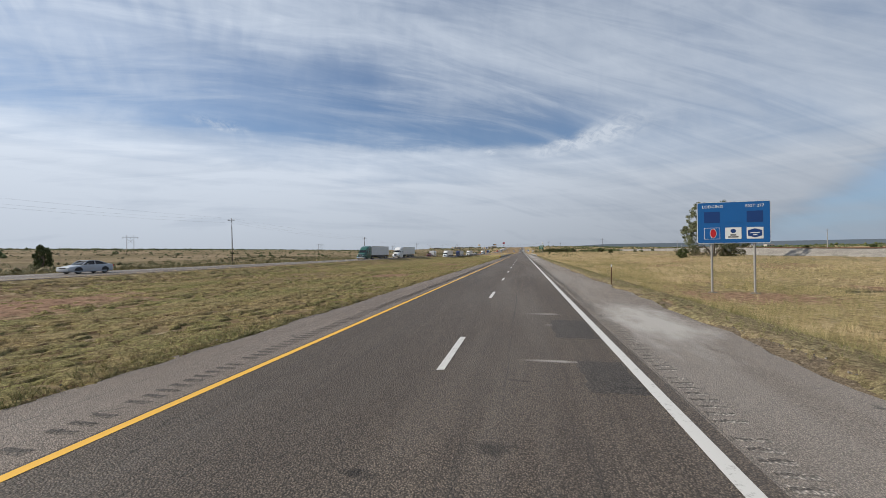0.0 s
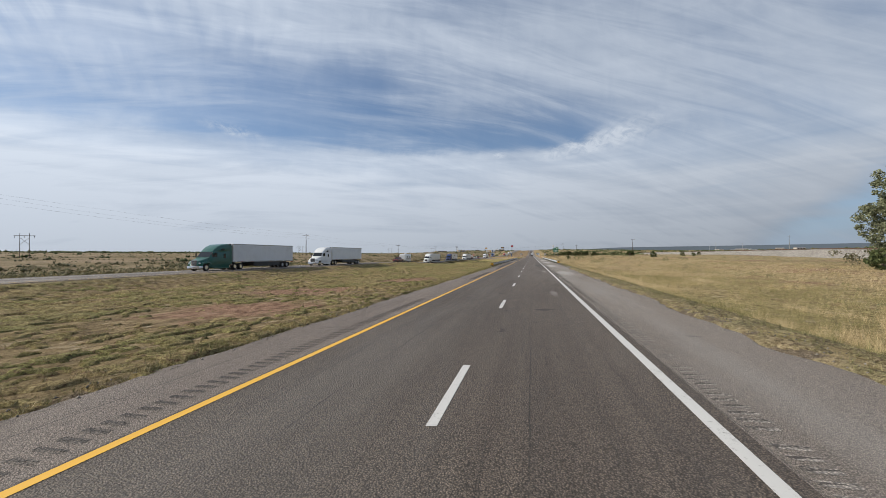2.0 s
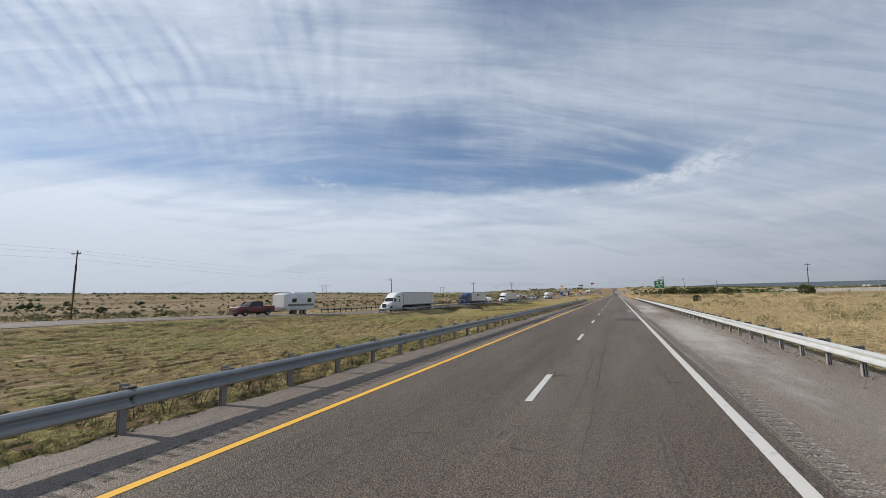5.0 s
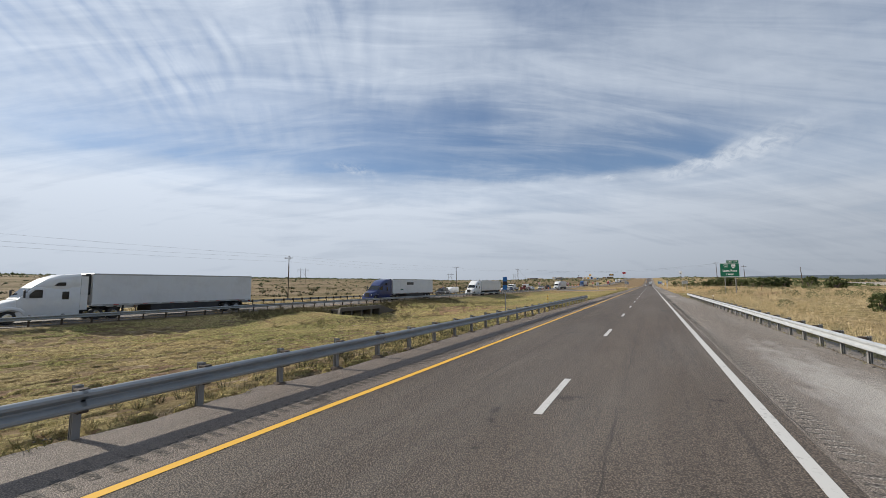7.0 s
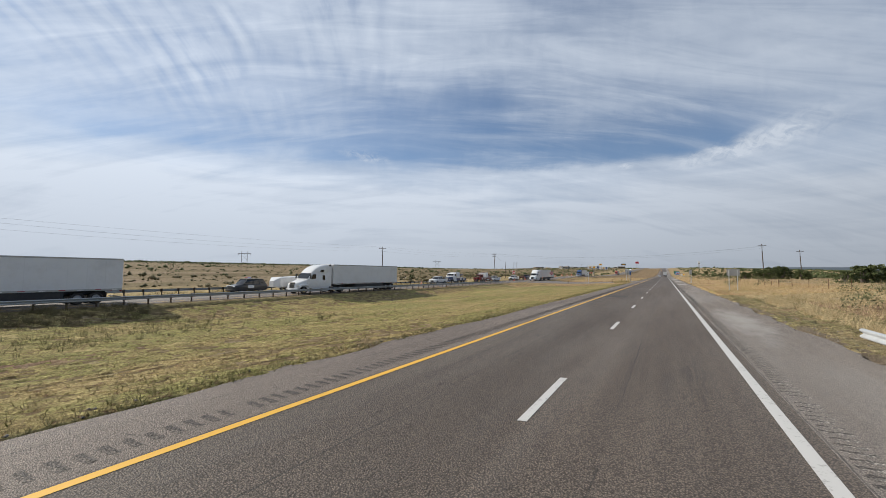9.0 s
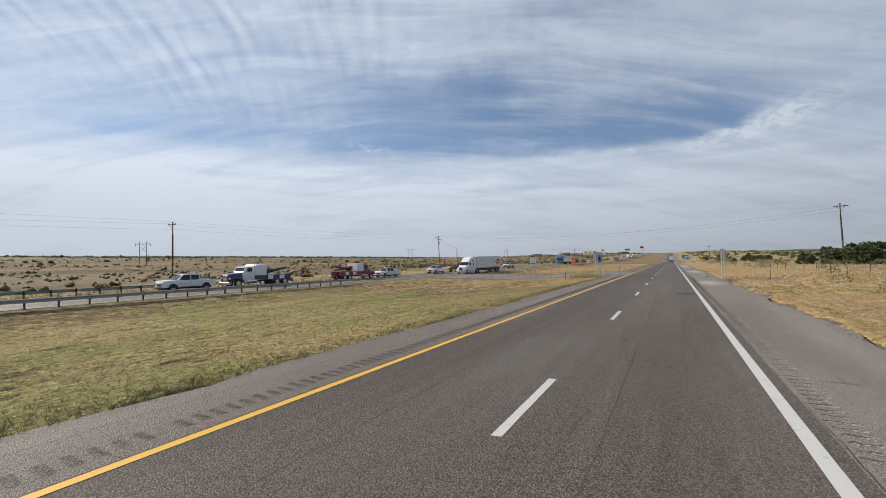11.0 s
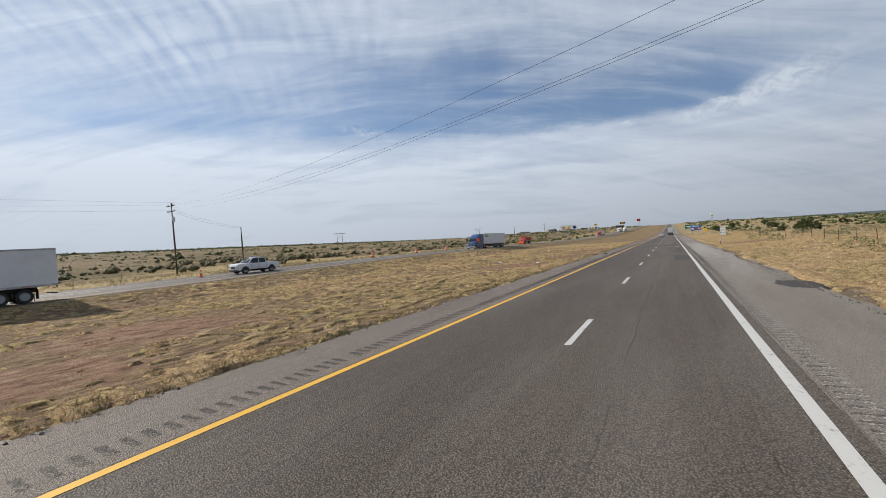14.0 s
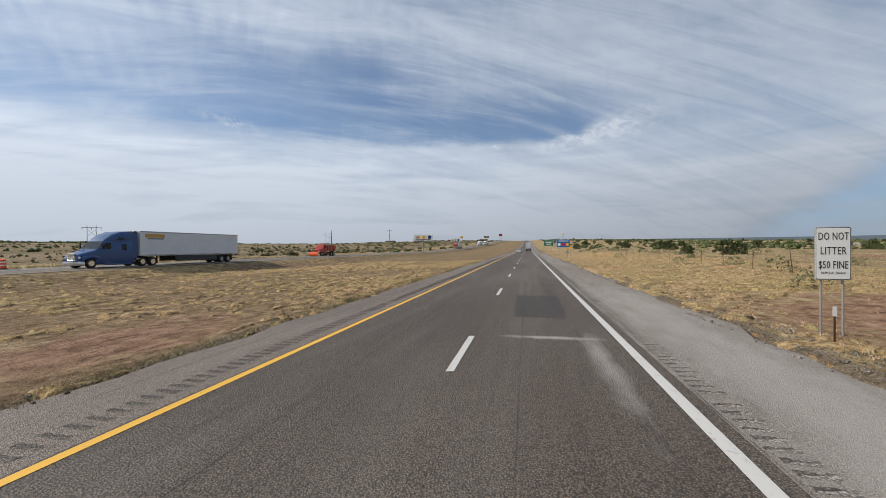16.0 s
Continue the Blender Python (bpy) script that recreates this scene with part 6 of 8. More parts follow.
    part("front_bumper", Build().loft([ring_section(yy, hw, 0.3, 0.55, 0.06) for yy, hw in ((-0.08, W - 0.2), (0.0, W - 0.08), (0.3, W - 0.02))]), "plastic" if kind != "sedan" else col, t, smooth=True)
    part("underside", Build().box((0, L / 2, 0.35), (W * 1.6, L * 0.86, 0.14), 0.03), "frame", t)
    return t


def light_bar(t, y, z, a, b):
    bar = part("light_bar", Build().box((0, y, z), (1.2, 0.28, 0.06), 0.02), "plastic", t)
    part("lens", Build().box((-0.33, y, z + 0.06), (0.5, 0.24, 0.09), 0.03), a, bar)
    part("lens", Build().box((0.33, y, z + 0.06), (0.5, 0.24, 0.09), 0.03), b, bar)


def wrecker(x, y, heading, label, col, body_col, z):
    """A heavy tow truck with sleeper cab and a folded boom."""
    t = thing("tow_truck", label, "tow truck", pose(x, y, z, 0, 0, heading), "tow trucks")
    skin("hood", [(0.05, 0.66, 0.8, 1.62, 0.1), (0.15, 0.72, 0.75, 1.72, 0.14), (1.9, 0.92, 0.8, 1.92, 0.14)], col, t)
    skin("cab", [(1.85, 1.0, 0.6, 2.0, 0.1), (1.95, 1.12, 0.6, 2.1, 0.1), (2.2, 1.14, 0.6, 2.7, 0.1, 1.08), (3.5, 1.15, 0.6, 2.78, 0.1)], body_col, t)
    skin("sleeper", [(3.55, 1.2, 0.9, 2.7, 0.12), (3.8, 1.22, 0.9, 3.0, 0.18), (5.3, 1.22, 0.9, 3.02, 0.2)], "white_paint", t)
    part("stripe", Build().box((0, 4.4, 1.25), (2.46, 1.84, 0.55), 0.02), col, t)
    windscreen(t, 1.98, 2.12, 2.18, 2.6, 0.98, 0.95)
    for s in (-1, 1):
        side_pane(t, s, 1.145, [(2.35, 2.05), (3.1, 2.05), (3.1, 2.6), (2.45, 2.6)])
        part("fender", Build().loft([ring_section(yy, 0.26, zb, zt, 0.1) for yy, zb, zt in ((0.2, 0.8, 1.2), (0.6, 1.05, 1.36), (1.2, 1.1, 1.4), (1.8, 0.8, 1.15), (2.0, 0.55, 0.8))]), col, t, smooth=True, m=pose(s * 0.92, 0, 0))
        part("headlight", Build().box((s * 0.85, 0.12, 1.2), (0.3, 0.2, 0.22), 0.05), "lamp", t)
        part("exhaust_stack", Build().tube((s * 1.1, 3.52, 1.2), (s * 1.1, 3.52, 3.4), 0.07, n=10), "chrome", t, "", True)
        part("fuel_tank", Build().tube((s * 0.9, 2.3, 0.72), (s * 0.9, 3.9, 0.72), 0.28, n=14), "chrome", t, "", True)
        bx = part("tool_body", Build().box((s * 0.98, 7.4, 1.18), (0.52, 4.0, 0.72), 0.03), col, t)
        for k in range(4):
            part("locker_door", Build().box((s * 1.245, 5.95 + 0.95 * k, 1.2), (0.012, 0.86, 0.56), 0.006), col if k % 2 else "white_paint", bx)
        part("text_bar", Build().box((s * 1.25, 6.2, 1.65), (0.012, 1.3, 0.2), 0.0), "white_paint", bx)
        wheel(t, s * 0.96, 1.2, 0.51, 0.30)
        for yy in (7.1, 8.4):
            wheel(t, s * 0.96, yy, 0.51, 0.56)
    part("grille", Build().box((0, 0.04, 1.25), (0.9, 0.06, 0.86), 0.04), "chrome", t)
    part("bumper", Build().box((0, -0.1, 0.55), (2.3, 0.14, 0.36), 0.05), "chrome", t)
    part("chassis", Build().box((0, 6.0, 0.8), (0.9, 7.4, 0.3), 0.02), "frame", t)
    part("boom", Build().path([(0, 6.0, 1.9), (0, 7.6, 2.15), (0, 9.6, 2.5)], [0.22, 0.2, 0.16], 4), col, t, "folded lifting boom")
    part("mast", Build().box((0, 6.1, 2.0), (1.3, 0.5, 0.9), 0.05), col, t)
    part("stinger", Build().path([(0, 9.3, 1.5), (0, 9.8, 0.9), (0, 10.6, 0.5)], [0.2, 0.18, 0.15], 4), col, t)
    for s in (-0.35, 0.35):
        part("winch_drum", Build().tube((s - 0.2, 6.6, 2.15), (s + 0.2, 6.6, 2.15), 0.2, n=12), "frame", t)
    light_bar(t, 5.0, 3.08, "red_lens", "amber_lens")


def dump_truck(x, y, heading, z):
    t = thing("dump_truck", "red-orange dump truck with an orange plough blade", "truck", pose(x, y, z, 0, 0, heading))
    skin("hood", [(0.3, 0.8, 0.8, 1.55, 0.1), (0.4, 0.86, 0.75, 1.66, 0.14), (1.9, 1.0, 0.8, 1.9, 0.14)], "red_paint", t)
    skin("cab", [(1.85, 1.05, 0.6, 1.95, 0.1), (2.3, 1.15, 0.6, 2.75, 0.1, 1.05), (3.4, 1.15, 0.6, 2.85, 0.1)], "red_paint", t)
    windscreen(t, 1.98, 2.05, 2.26, 2.6, 0.98, 0.94)
    bed = part("dump_bed", Build().loft([[(-1.2, 3.7, 1.3), (1.2, 3.7, 1.3), (1.25, 3.6, 2.75), (-1.25, 3.6, 2.75)], [(-1.2, 7.9, 1.3), (1.2, 7.9, 1.3), (1.25, 8.1, 2.6), (-1.25, 8.1, 2.6)]]), "red_paint", t)
    for s in (-1, 1):
        side_pane(t, s, 1.155, [(2.4, 2.0), (3.0, 2.0), (3.0, 2.6), (2.5, 2.6)])
        for k in range(6):
            part("bed_rib", Build().box((s * 1.25, 3.95 + 0.72 * k, 2.0), (0.08, 0.1, 1.4), 0.01), "red_paint", bed)
        wheel(t, s * 0.96, 1.2, 0.51, 0.30, "rim_grey")
        for yy in (5.6, 6.95):
            wheel(t, s * 0.96, yy, 0.51, 0.56, "rim_grey")
        part("headlight", Build().box((s * 0.75, 0.26, 1.15), (0.26, 0.12, 0.2), 0.04), "lamp", t)
    part("cab_guard", Build().box((0, 3.2, 2.95), (2.4, 1.0, 0.08), 0.02), "red_paint", t)
    part("chassis", Build().box((0, 4.3, 0.85), (0.9, 7.6, 0.3), 0.02), "frame", t)
    pl = Build()
    pl.loft([[(sx * 0.75, -0.9 + dy, z0 * 0.8) for dy, z0 in ((0.0, 0.15), (-0.12, 0.5), (-0.08, 0.9), (0.12, 1.25), (0.18, 1.22), (0.0, 0.88), (-0.04, 0.5), (0.06, 0.15))] for sx in (-1.6, 1.6)])
    part("plough_blade", pl, "orange", t, "curved orange plough blade")
    part("plough_arm", Build().box((0, -0.3, 0.6), (0.9, 1.0, 0.18), 0.03), "frame", t)
    light_bar(t, 2.9, 3.02, "amber_lens", "amber_lens")


def travel_trailer(x, y, heading, z, label):
    t = thing("travel_trailer", label, "trailer", pose(x, y, z, 0, 0, heading))
    b = skin("box", [(0.0, 1.15, 1.2, 3.1, 0.2), (0.9, 1.2, 0.75, 3.3, 0.15), (6.6, 1.2, 0.75, 3.3, 0.12)], "white_paint", t)
    for s in (-1, 1):
        for yy in (1.6, 4.9):
            side_pane(b, s, 1.2, [(yy, 1.9), (yy + 0.9, 1.9), (yy + 0.9, 2.5), (yy, 2.5)], "window")
        part("band", Build().box((s * 1.205, 3.6, 1.5), (0.02, 5.6, 0.3), 0.004), "grey_paint", b)
        for yy in (3.7, 4.5):
            wheel(t, s * 1.0, yy, 0.36, 0.22, "rim_grey")
    part("roof_unit", Build().box((0, 3.4, 3.4), (0.8, 1.0, 0.22), 0.05), "white_paint", t)
    part("hitch", Build().path([(-0.5, 0.6, 0.7), (0, -1.0, 0.6), (0.5, 0.6, 0.7)], 0.05, 6), "frame", t)


def cargo_trailer(x, y, heading, z, label):
    """A low enclosed trailer with a wedge nose."""
    t = thing("cargo_trailer", label, "trailer", pose(x, y, z, 0, 0, heading))
    b = skin("box", [(0.0, 0.45, 0.62, 1.55, 0.10), (0.75, 1.05, 0.55, 2.05, 0.10), (4.6, 1.07, 0.55, 2.2, 0.08)], "white_paint", t)
    for s in (-1, 1):
        part("lower_trim", Build().box((s * 1.075, 2.7, 0.62), (0.02, 3.7, 0.12), 0.004), "grey_paint", b)
        for yy in (2.6, 3.4):
            wheel(t, s * 0.95, yy, 0.33, 0.2, "rim_grey")
            part("mudguard", Build().box((s * 1.06, yy, 0.72), (0.16, 0.72, 0.06), 0.02), "grey_paint", t)
        part("marker_lamp", Build().box((s * 1.08, 4.3, 2.02), (0.02, 0.1, 0.05), 0.006), "amber_lens", b)
    part("hitch", Build().path([(-0.4, 0.4, 0.58), (0, -1.0, 0.52), (0.4, 0.4, 0.58)], 0.045, 6), "frame", t)


def flat_trailer(x, y, heading, z, length, label):
    """A low flat trailer with a brown load."""
    t = thing("flat_trailer", label, "trailer", pose(x, y, z, 0, 0, heading))
    part("deck", Build().box((0, length / 2, 0.75), (2.1, length, 0.12), 0.02), "wood", t)
    for s in (-1, 1):
        part("rail", Build().box((s * 1.03, length / 2, 1.05), (0.05, length, 0.06), 0.01), "frame", t)
        for k in range(4):
            part("stake", Build().box((s * 1.03, 0.3 + k * (length - 0.6) / 3, 0.9), (0.05, 0.05, 0.4), 0.005), "frame", t)
        for yy in (length * 0.52, length * 0.52 + 0.85):
            wheel(t, s * 0.95, yy, 0.36, 0.22, "rim_grey")
    load = Build()
    rnd = random.Random(5)
    load.loft([[(sx * (0.9 + rnd.uniform(-0.1, 0.1)), yy, zz + rnd.uniform(-0.12, 0.12)) for sx, zz in ((-1, 0.82), (1, 0.82), (0.75, h), (0, h + 0.2), (-0.75, h))] for yy, h in ((0.4, 1.0), (length * 0.3, 1.5), (length * 0.6, 1.4), (length - 0.3, 1.0))])
    part("load", load, "rust", t, "rust-brown scrap load")
    part("hitch", Build().path([(-0.4, 0.2, 0.7), (0, -1.2, 0.6), (0.4, 0.2, 0.7)], 0.05, 6), "frame", t)


def barrel(x, y):
    t = thing("traffic_barrel", "orange traffic barrel with white bands on a black base", "barrel", pose(x, y, float(far_road_z(y)) if FAR_OUT < x < FAR_IN else at_land(x, y)), "traffic barrels")
    part("base", Build().tube((0, 0, 0), (0, 0, 0.1), 0.42, 0.38, 16), "rubber", t)
    part("drum", Build().path([(0, 0, 0.08), (0, 0, 0.36), (0, 0, 0.62), (0, 0, 0.86), (0, 0, 0.98), (0, 0, 1.02)], [0.30, 0.285, 0.27, 0.25, 0.235, 0.16], 18), "orange", t, "", True)
    for z, r in ((0.34, 0.292), (0.66, 0.272)):
        part("band", Build().tube((0, 0, z), (0, 0, z + 0.13), r, r - 0.006, 18, False), "sign_white", t, "white reflective band")
    part("handle", Build().box((0, 0, 1.06), (0.2, 0.03, 0.1), 0.01), "orange", t)


def cone(x, y):
    t = thing("traffic_cone", "orange traffic cone with a white collar", "cone", pose(x, y, float(far_road_z(y)) if FAR_OUT < x < FAR_IN else at_land(x, y)), "traffic cones")
    part("base", Build().box((0, 0, 0.02), (0.4, 0.4, 0.04), 0.015), "rubber", t)
    part("cone_body", Build().path([(0, 0, 0.03), (0, 0, 0.5), (0, 0, 0.9), (0, 0, 0.93)], [0.17, 0.095, 0.035, 0.02], 16), "orange", t, "", True)
    part("collar", Build().tube((0, 0, 0.5), (0, 0, 0.66), 0.099, 0.077, 16, False), "sign_white", t)


# trucks on the other carriageway
semi(-45.6, 103.4, "green_paint", "dark green highway tractor with a plain white box trailer")
semi(-44.2, 132.6, "white_paint", "white highway tractor with a plain white box trailer")
semi(-43.4, 223.0, "white_paint", "white aerodynamic tractor with a white box trailer beside a guard rail", grille="plastic")
semi(-43.6, 270.0, "navy_paint", "dark blue tractor with a white trailer marked in dark letters", mark=[(6.3, 3.2, 2.6, 0.55, "black_paint"), (3.2, 2.0, 1.0, 0.25, "green_paint")], grille="plastic")
semi(-41.6, 311.0, "white_paint", "white aerodynamic tractor with a white box trailer passing parked vehicles", grille="plastic")
semi(-41.0, 419.6, "white_paint", "white long-nosed tractor with white box trailer near the crossover", roof=4.0)
semi(-43.8, 524.2, "blue_paint", "bright blue tractor with a white trailer carrying golden shapes", mark=[(1.9, 3.55, 2.6, 0.42, "gold_paint"), (2.0, 3.2, 2.2, 0.14, "grey_paint")])
semi(-45.0, 748.0, "red_paint", "red tractor with a white trailer far up the road")
semi(-45.2, 880.0, "white_paint", "white tractor with a white trailer far up the road")
semi(-42.0, 905.0, "white_paint", "white tractor with a white trailer far up the road")
# lead traffic, going the same way as the camera
semi(1.85, 714.0, "white_paint", "white truck seen from behind up the road", 180.0, zf=road_z)
car_like("car", "pale sedan seen from behind on the carriageway", "car", -1.85, 655.0, float(road_z(655)), 180, "silver_paint", "sedan", "cars")
car_like("car", "silver sedan on the opposite carriageway", "car", -46.0, 25.8, float(far_road_z(27)), 0, "silver_paint", "sedan", "cars")
car_like("pickup_truck", "dark red pickup towing a travel trailer", "pickup", -45.0, 188.0, float(far_road_z(190)), 0, "maroon_paint", "pickup", "pickups")
travel_trailer(-45.0, 195.6, 0, float(far_road_z(198)), "white travel trailer behind a pickup")
cargo_trailer(-49.0, 313.6, 0, float(far_road_z(316)), "plain white enclosed trailer parked behind a police vehicle")
p = car_like("police_car", "black police utility vehicle with a roof light bar", "police car", -48.8, 307.0, float(far_road_z(309)), 0, "black_paint", "suv")
light_bar(p, 2.6, 1.98, "red_lens", "blue_lens")
part("door_panel", Build().box((-1.0, 2.45, 0.86), (0.02, 0.95, 0.42), 0.004), "white_paint", p, "white door panel")
part("door_panel", Build().box((1.0, 2.45, 0.86), (0.02, 0.95, 0.42), 0.004), "white_paint", p, "white door panel")
car_like("pickup_truck", "white pickup parked beside tow trucks", "pickup", -48.6, 359.6, float(far_road_z(361)), 0, "white_paint", "pickup", "pickups")
wrecker(-48.7, 367.4, 0, "blue and white heavy tow truck parked on the shoulder", "dark_blue_paint", "white_paint", float(far_road_z(370)))
wrecker(-49.0, 397.0, 180, "red and white heavy tow truck parked on the shoulder", "maroon_paint", "maroon_paint", float(far_road_z(391)))
car_like("service_truck", "white service pickup with tool lockers parked on the shoulder", "pickup", -49.2, 399.4, float(far_road_z(401)), 0, "white_paint", "service", "pickups")
car_like("service_truck", "white service pickup parked beside traffic cones", "pickup", -49.0, 418.9, float(far_road_z(421)), 0, "white_paint", "service", "pickups")
car_like("pickup_truck", "dark blue pickup with a scrap trailer", "pickup", -49.2, 441.8, float(far_road_z(438)), 180, "dark_blue_paint", "pickup", "pickups")
flat_trailer(-49.2, 434.4, 180, float(far_road_z(432)), 4.6, "flat trailer with a brown scrap load")
p = car_like("pickup_truck", "white crew-cab pickup with a blue roof light", "pickup", -45.2, 459.7, float(far_road_z(462)), 0, "white_paint", "pickup", "pickups")
light_bar(p, 2.9, 1.96, "blue_lens", "blue_lens")
dump_truck(-48.6, 580.3, 0, float(far_road_z(583)))
for x, y in ((-49.9, 492.0), (-50.0, 522.5), (-50.0, 551.0), (-49.9, 508.0), (-50.0, 536.0)):
    barrel(x, y)
for x, y in ((-47.0, 390.0), (-47.0, 430.0), (-47.4, 457.0), (-47.3, 417.5), (-46.9, 352.0)):
    cone(x, y)


# overpass of a wash below the other carriageway
def wash_bridge():
    t = thing("culvert", "low concrete box culvert under the opposite carriageway", "culvert", pose(-36.9, 260.2, -1.12))
    part("headwall", Build().box((0, 0, -0.27), (0.35, 9.4, 0.55), 0.03), "dark_concrete", t)
    part("slab", Build().box((-0.9, 0, -0.4), (1.5, 9.4, 0.24), 0.02), "dark_concrete", t)
    # near-black backing added to stand for the shade in the openings
    part("back_wall", Build().box((-1.5, 0, -1.2), (0.2, 9.4, 1.7), 0.02), "frame", t, "dark backing for the shade inside the culvert")
    for k in range(5):
        part("pier", Build().box((-0.55, -4.55 + k * 2.275, -1.25), (1.4, 0.26, 1.6), 0.03), "dark_concrete", t)
    for s in (-1, 1):
        part("wing_wall", Build().loft([[(0.15, s * 4.7, 0.0), (0.15, s * 4.7, -2.2), (-0.15, s * 4.7, -2.2), (-0.15, s * 4.7, 0.0)], [(2.2, s * 7.4, -1.25), (2.2, s * 7.4, -2.2), (1.95, s * 7.6, -2.2), (1.95, s * 7.6, -1.25)]]), "dark_concrete", t)


wash_bridge()


# railway bank beyond the range, with its track and line poles
def railway():
    t = thing("railway_bank", "long pale ballast railway bank with rusty rails", "railway", pose(0, 0, 0))
    line = lambda y: 86 + 0.135 * (y - 132)
    top = lambda y: 2.2 + 1.2 * float(ss(100, 230, y)) + 0.5 * float(ss(230, 700, y))
    ys = list(np.arange(-60, 1100, 4.0))
    rnd = random.Random(3)
    b = Build()
    b.loft([[(line(y) + dx + rnd.uniform(-0.15, 0.15), y, (top(y) if up_ else at_land(line(y) + dx, y) - 0.4) + rnd.uniform(-0.06, 0.06)) for dx, up_ in ((-5.0, 0), (-1.9, 1), (1.9, 1), (5.0, 0))] for y in ys])
    part("ballast", b, "ballast", t, "pale grey ballast")
    for dx in (-0.75, 0.75):
        part("rail", Build().loft([[(line(y) + dx + sx, y, top(y) + sz) for sx, sz in ((-0.04, 0.05), (0.04, 0.05), (0.04, 0.32), (-0.04, 0.32))] for y in ys[::4]]), "rust", t, "rusty steel rail")
    sl = Build()
    for k in range(880):
        y = -40 + k * 1.2
        sl.box((line(y), y, top(y) + 0.08), (2.6, 0.3, 0.2), 0.0)
    tagged(part("sleepers", sl, "wood", t, "dark timber sleepers"), kind="stuff")
    return line


MAT["ballast"] = asphalt("pale_ballast", (0.22, 0.20, 0.175), (0.36, 0.335, 0.30), 0.0, (), (), 0.2, 7)
bank_line = railway()


def line_pole(x, y, h):
    t = thing("line_pole", "slender pale steel pole beyond the railway", "pole", pose(x, y, at_land(x, y)), "line poles")
    part("shaft", Build().path([(0, 0, -0.5), (0, 0, h * 0.6), (0, 0, h)], [0.2, 0.16, 0.1], 8), "sign_back", t, smooth=True)
    part("arm", Build().box((0, 0, h - 0.6), (1.6, 0.12, 0.12), 0.01), "sign_back", t)


for x, y in ((168, 471), (230, 560), (150, 330), (138, 205), (275, 760)):
    line_pole(x, y, 11.0)


# ---- plants ----
def leaf_mat(name, stops, rough=0.75, patchy=0.45, scale=0.35):
    """Foliage whose tone differs from clump to clump."""
    m, nt, p = new_mat(name)
    isl = nt.nodes.new("ShaderNodeNewGeometry").outputs["Random Per Island"]
    n = noise_node(nt, world_pos(nt), scale, 5, 0.65)
    n = math_node(nt, "ADD", math_node(nt, "MULTIPLY", math_node(nt, "SUBTRACT", n, 0.5), patchy / 0.45), 0.5)
    f = math_node(nt, "ADD", math_node(nt, "MULTIPLY", isl, 0.6), math_node(nt, "MULTIPLY", n, 0.45))
    nt.links.new(ramp(nt, f, stops), p.inputs["Base Color"])
    p.inputs["Roughness"].default_value = rough
    p.inputs["Specular IOR Level"].default_value = 0.15
    return m


MAT["short_grass"] = leaf_mat("mown_grass", [(0.05, (0.13, 0.128, 0.048)), (0.28, (0.23, 0.208, 0.086)), (0.45, (0.29, 0.235, 0.108)), (0.62, (0.37, 0.285, 0.15)), (0.95, (0.56, 0.45, 0.27))], 0.8, 1.3, 0.14)
MAT["dry_grass"] = leaf_mat("dry_range_grass", [(0.05, (0.13, 0.13, 0.05)), (0.30, (0.225, 0.205, 0.09)), (0.48, (0.35, 0.28, 0.14)), (0.65, (0.52, 0.41, 0.22)), (0.95, (0.66, 0.54, 0.33))], 0.8, 1.0, 0.10)
MAT["pale_grass"] = leaf_mat("pale_range_grass", [(0.05, (0.21, 0.17, 0.085)), (0.3, (0.36, 0.28, 0.15)), (0.55, (0.52, 0.405, 0.235)), (0.95, (0.68, 0.55, 0.355))], 0.8, 1.0, 0.10)
MAT["bank_grass"] = leaf_mat("dry_bank_grass", [(0.05, (0.24, 0.17, 0.085)), (0.3, (0.38, 0.27, 0.15)), (0.55, (0.50, 0.37, 0.215)), (0.95, (0.66, 0.52, 0.34))], 0.8, 0.9, 0.14)
MAT["bank_straw"] = leaf_mat("bank_straw", [(0.05, (0.30, 0.20, 0.105)), (0.3, (0.42, 0.29, 0.17)), (0.55, (0.56, 0.41, 0.255)), (0.95, (0.70, 0.555, 0.38))], 0.8, 0.9, 0.14)
MAT["verge_blade"] = leaf_mat("verge_grass", [(0.05, (0.07, 0.085, 0.025)), (0.35, (0.155, 0.16, 0.056)), (0.65, (0.27, 0.235, 0.115)), (0.95, (0.42, 0.35, 0.2))], 0.8, 1.1, 0.2)
MAT["weed"] = leaf_mat("grey_green_weed", [(0.1, (0.035, 0.038, 0.018)), (0.5, (0.085, 0.083, 0.042)), (0.9, (0.17, 0.15, 0.085))])
MAT["bush_leaf"] = leaf_mat("grey_green_bush", [(0.1, (0.075, 0.080, 0.038)), (0.5, (0.150, 0.150, 0.075)), (0.9, (0.27, 0.25, 0.14))])
MAT["wash_weed"] = leaf_mat("wash_weed", [(0.1, (0.07, 0.08, 0.028)), (0.5, (0.16, 0.15, 0.07)), (0.9, (0.30, 0.25, 0.14))])
MAT["brush"] = leaf_mat("olive_brush", [(0.1, (0.055, 0.050, 0.022)), (0.5, (0.130, 0.115, 0.055)), (0.9, (0.26, 0.205, 0.12))])
MAT["juniper"] = leaf_mat("juniper_leaf", [(0.1, (0.030, 0.042, 0.016)), (0.5, (0.072, 0.090, 0.034)), (0.9, (0.140, 0.150, 0.066))])
MAT["elm"] = leaf_mat("grey_green_leaf", [(0.1, (0.065, 0.075, 0.042)), (0.5, (0.15, 0.165, 0.095)), (0.9, (0.27, 0.275, 0.18))])
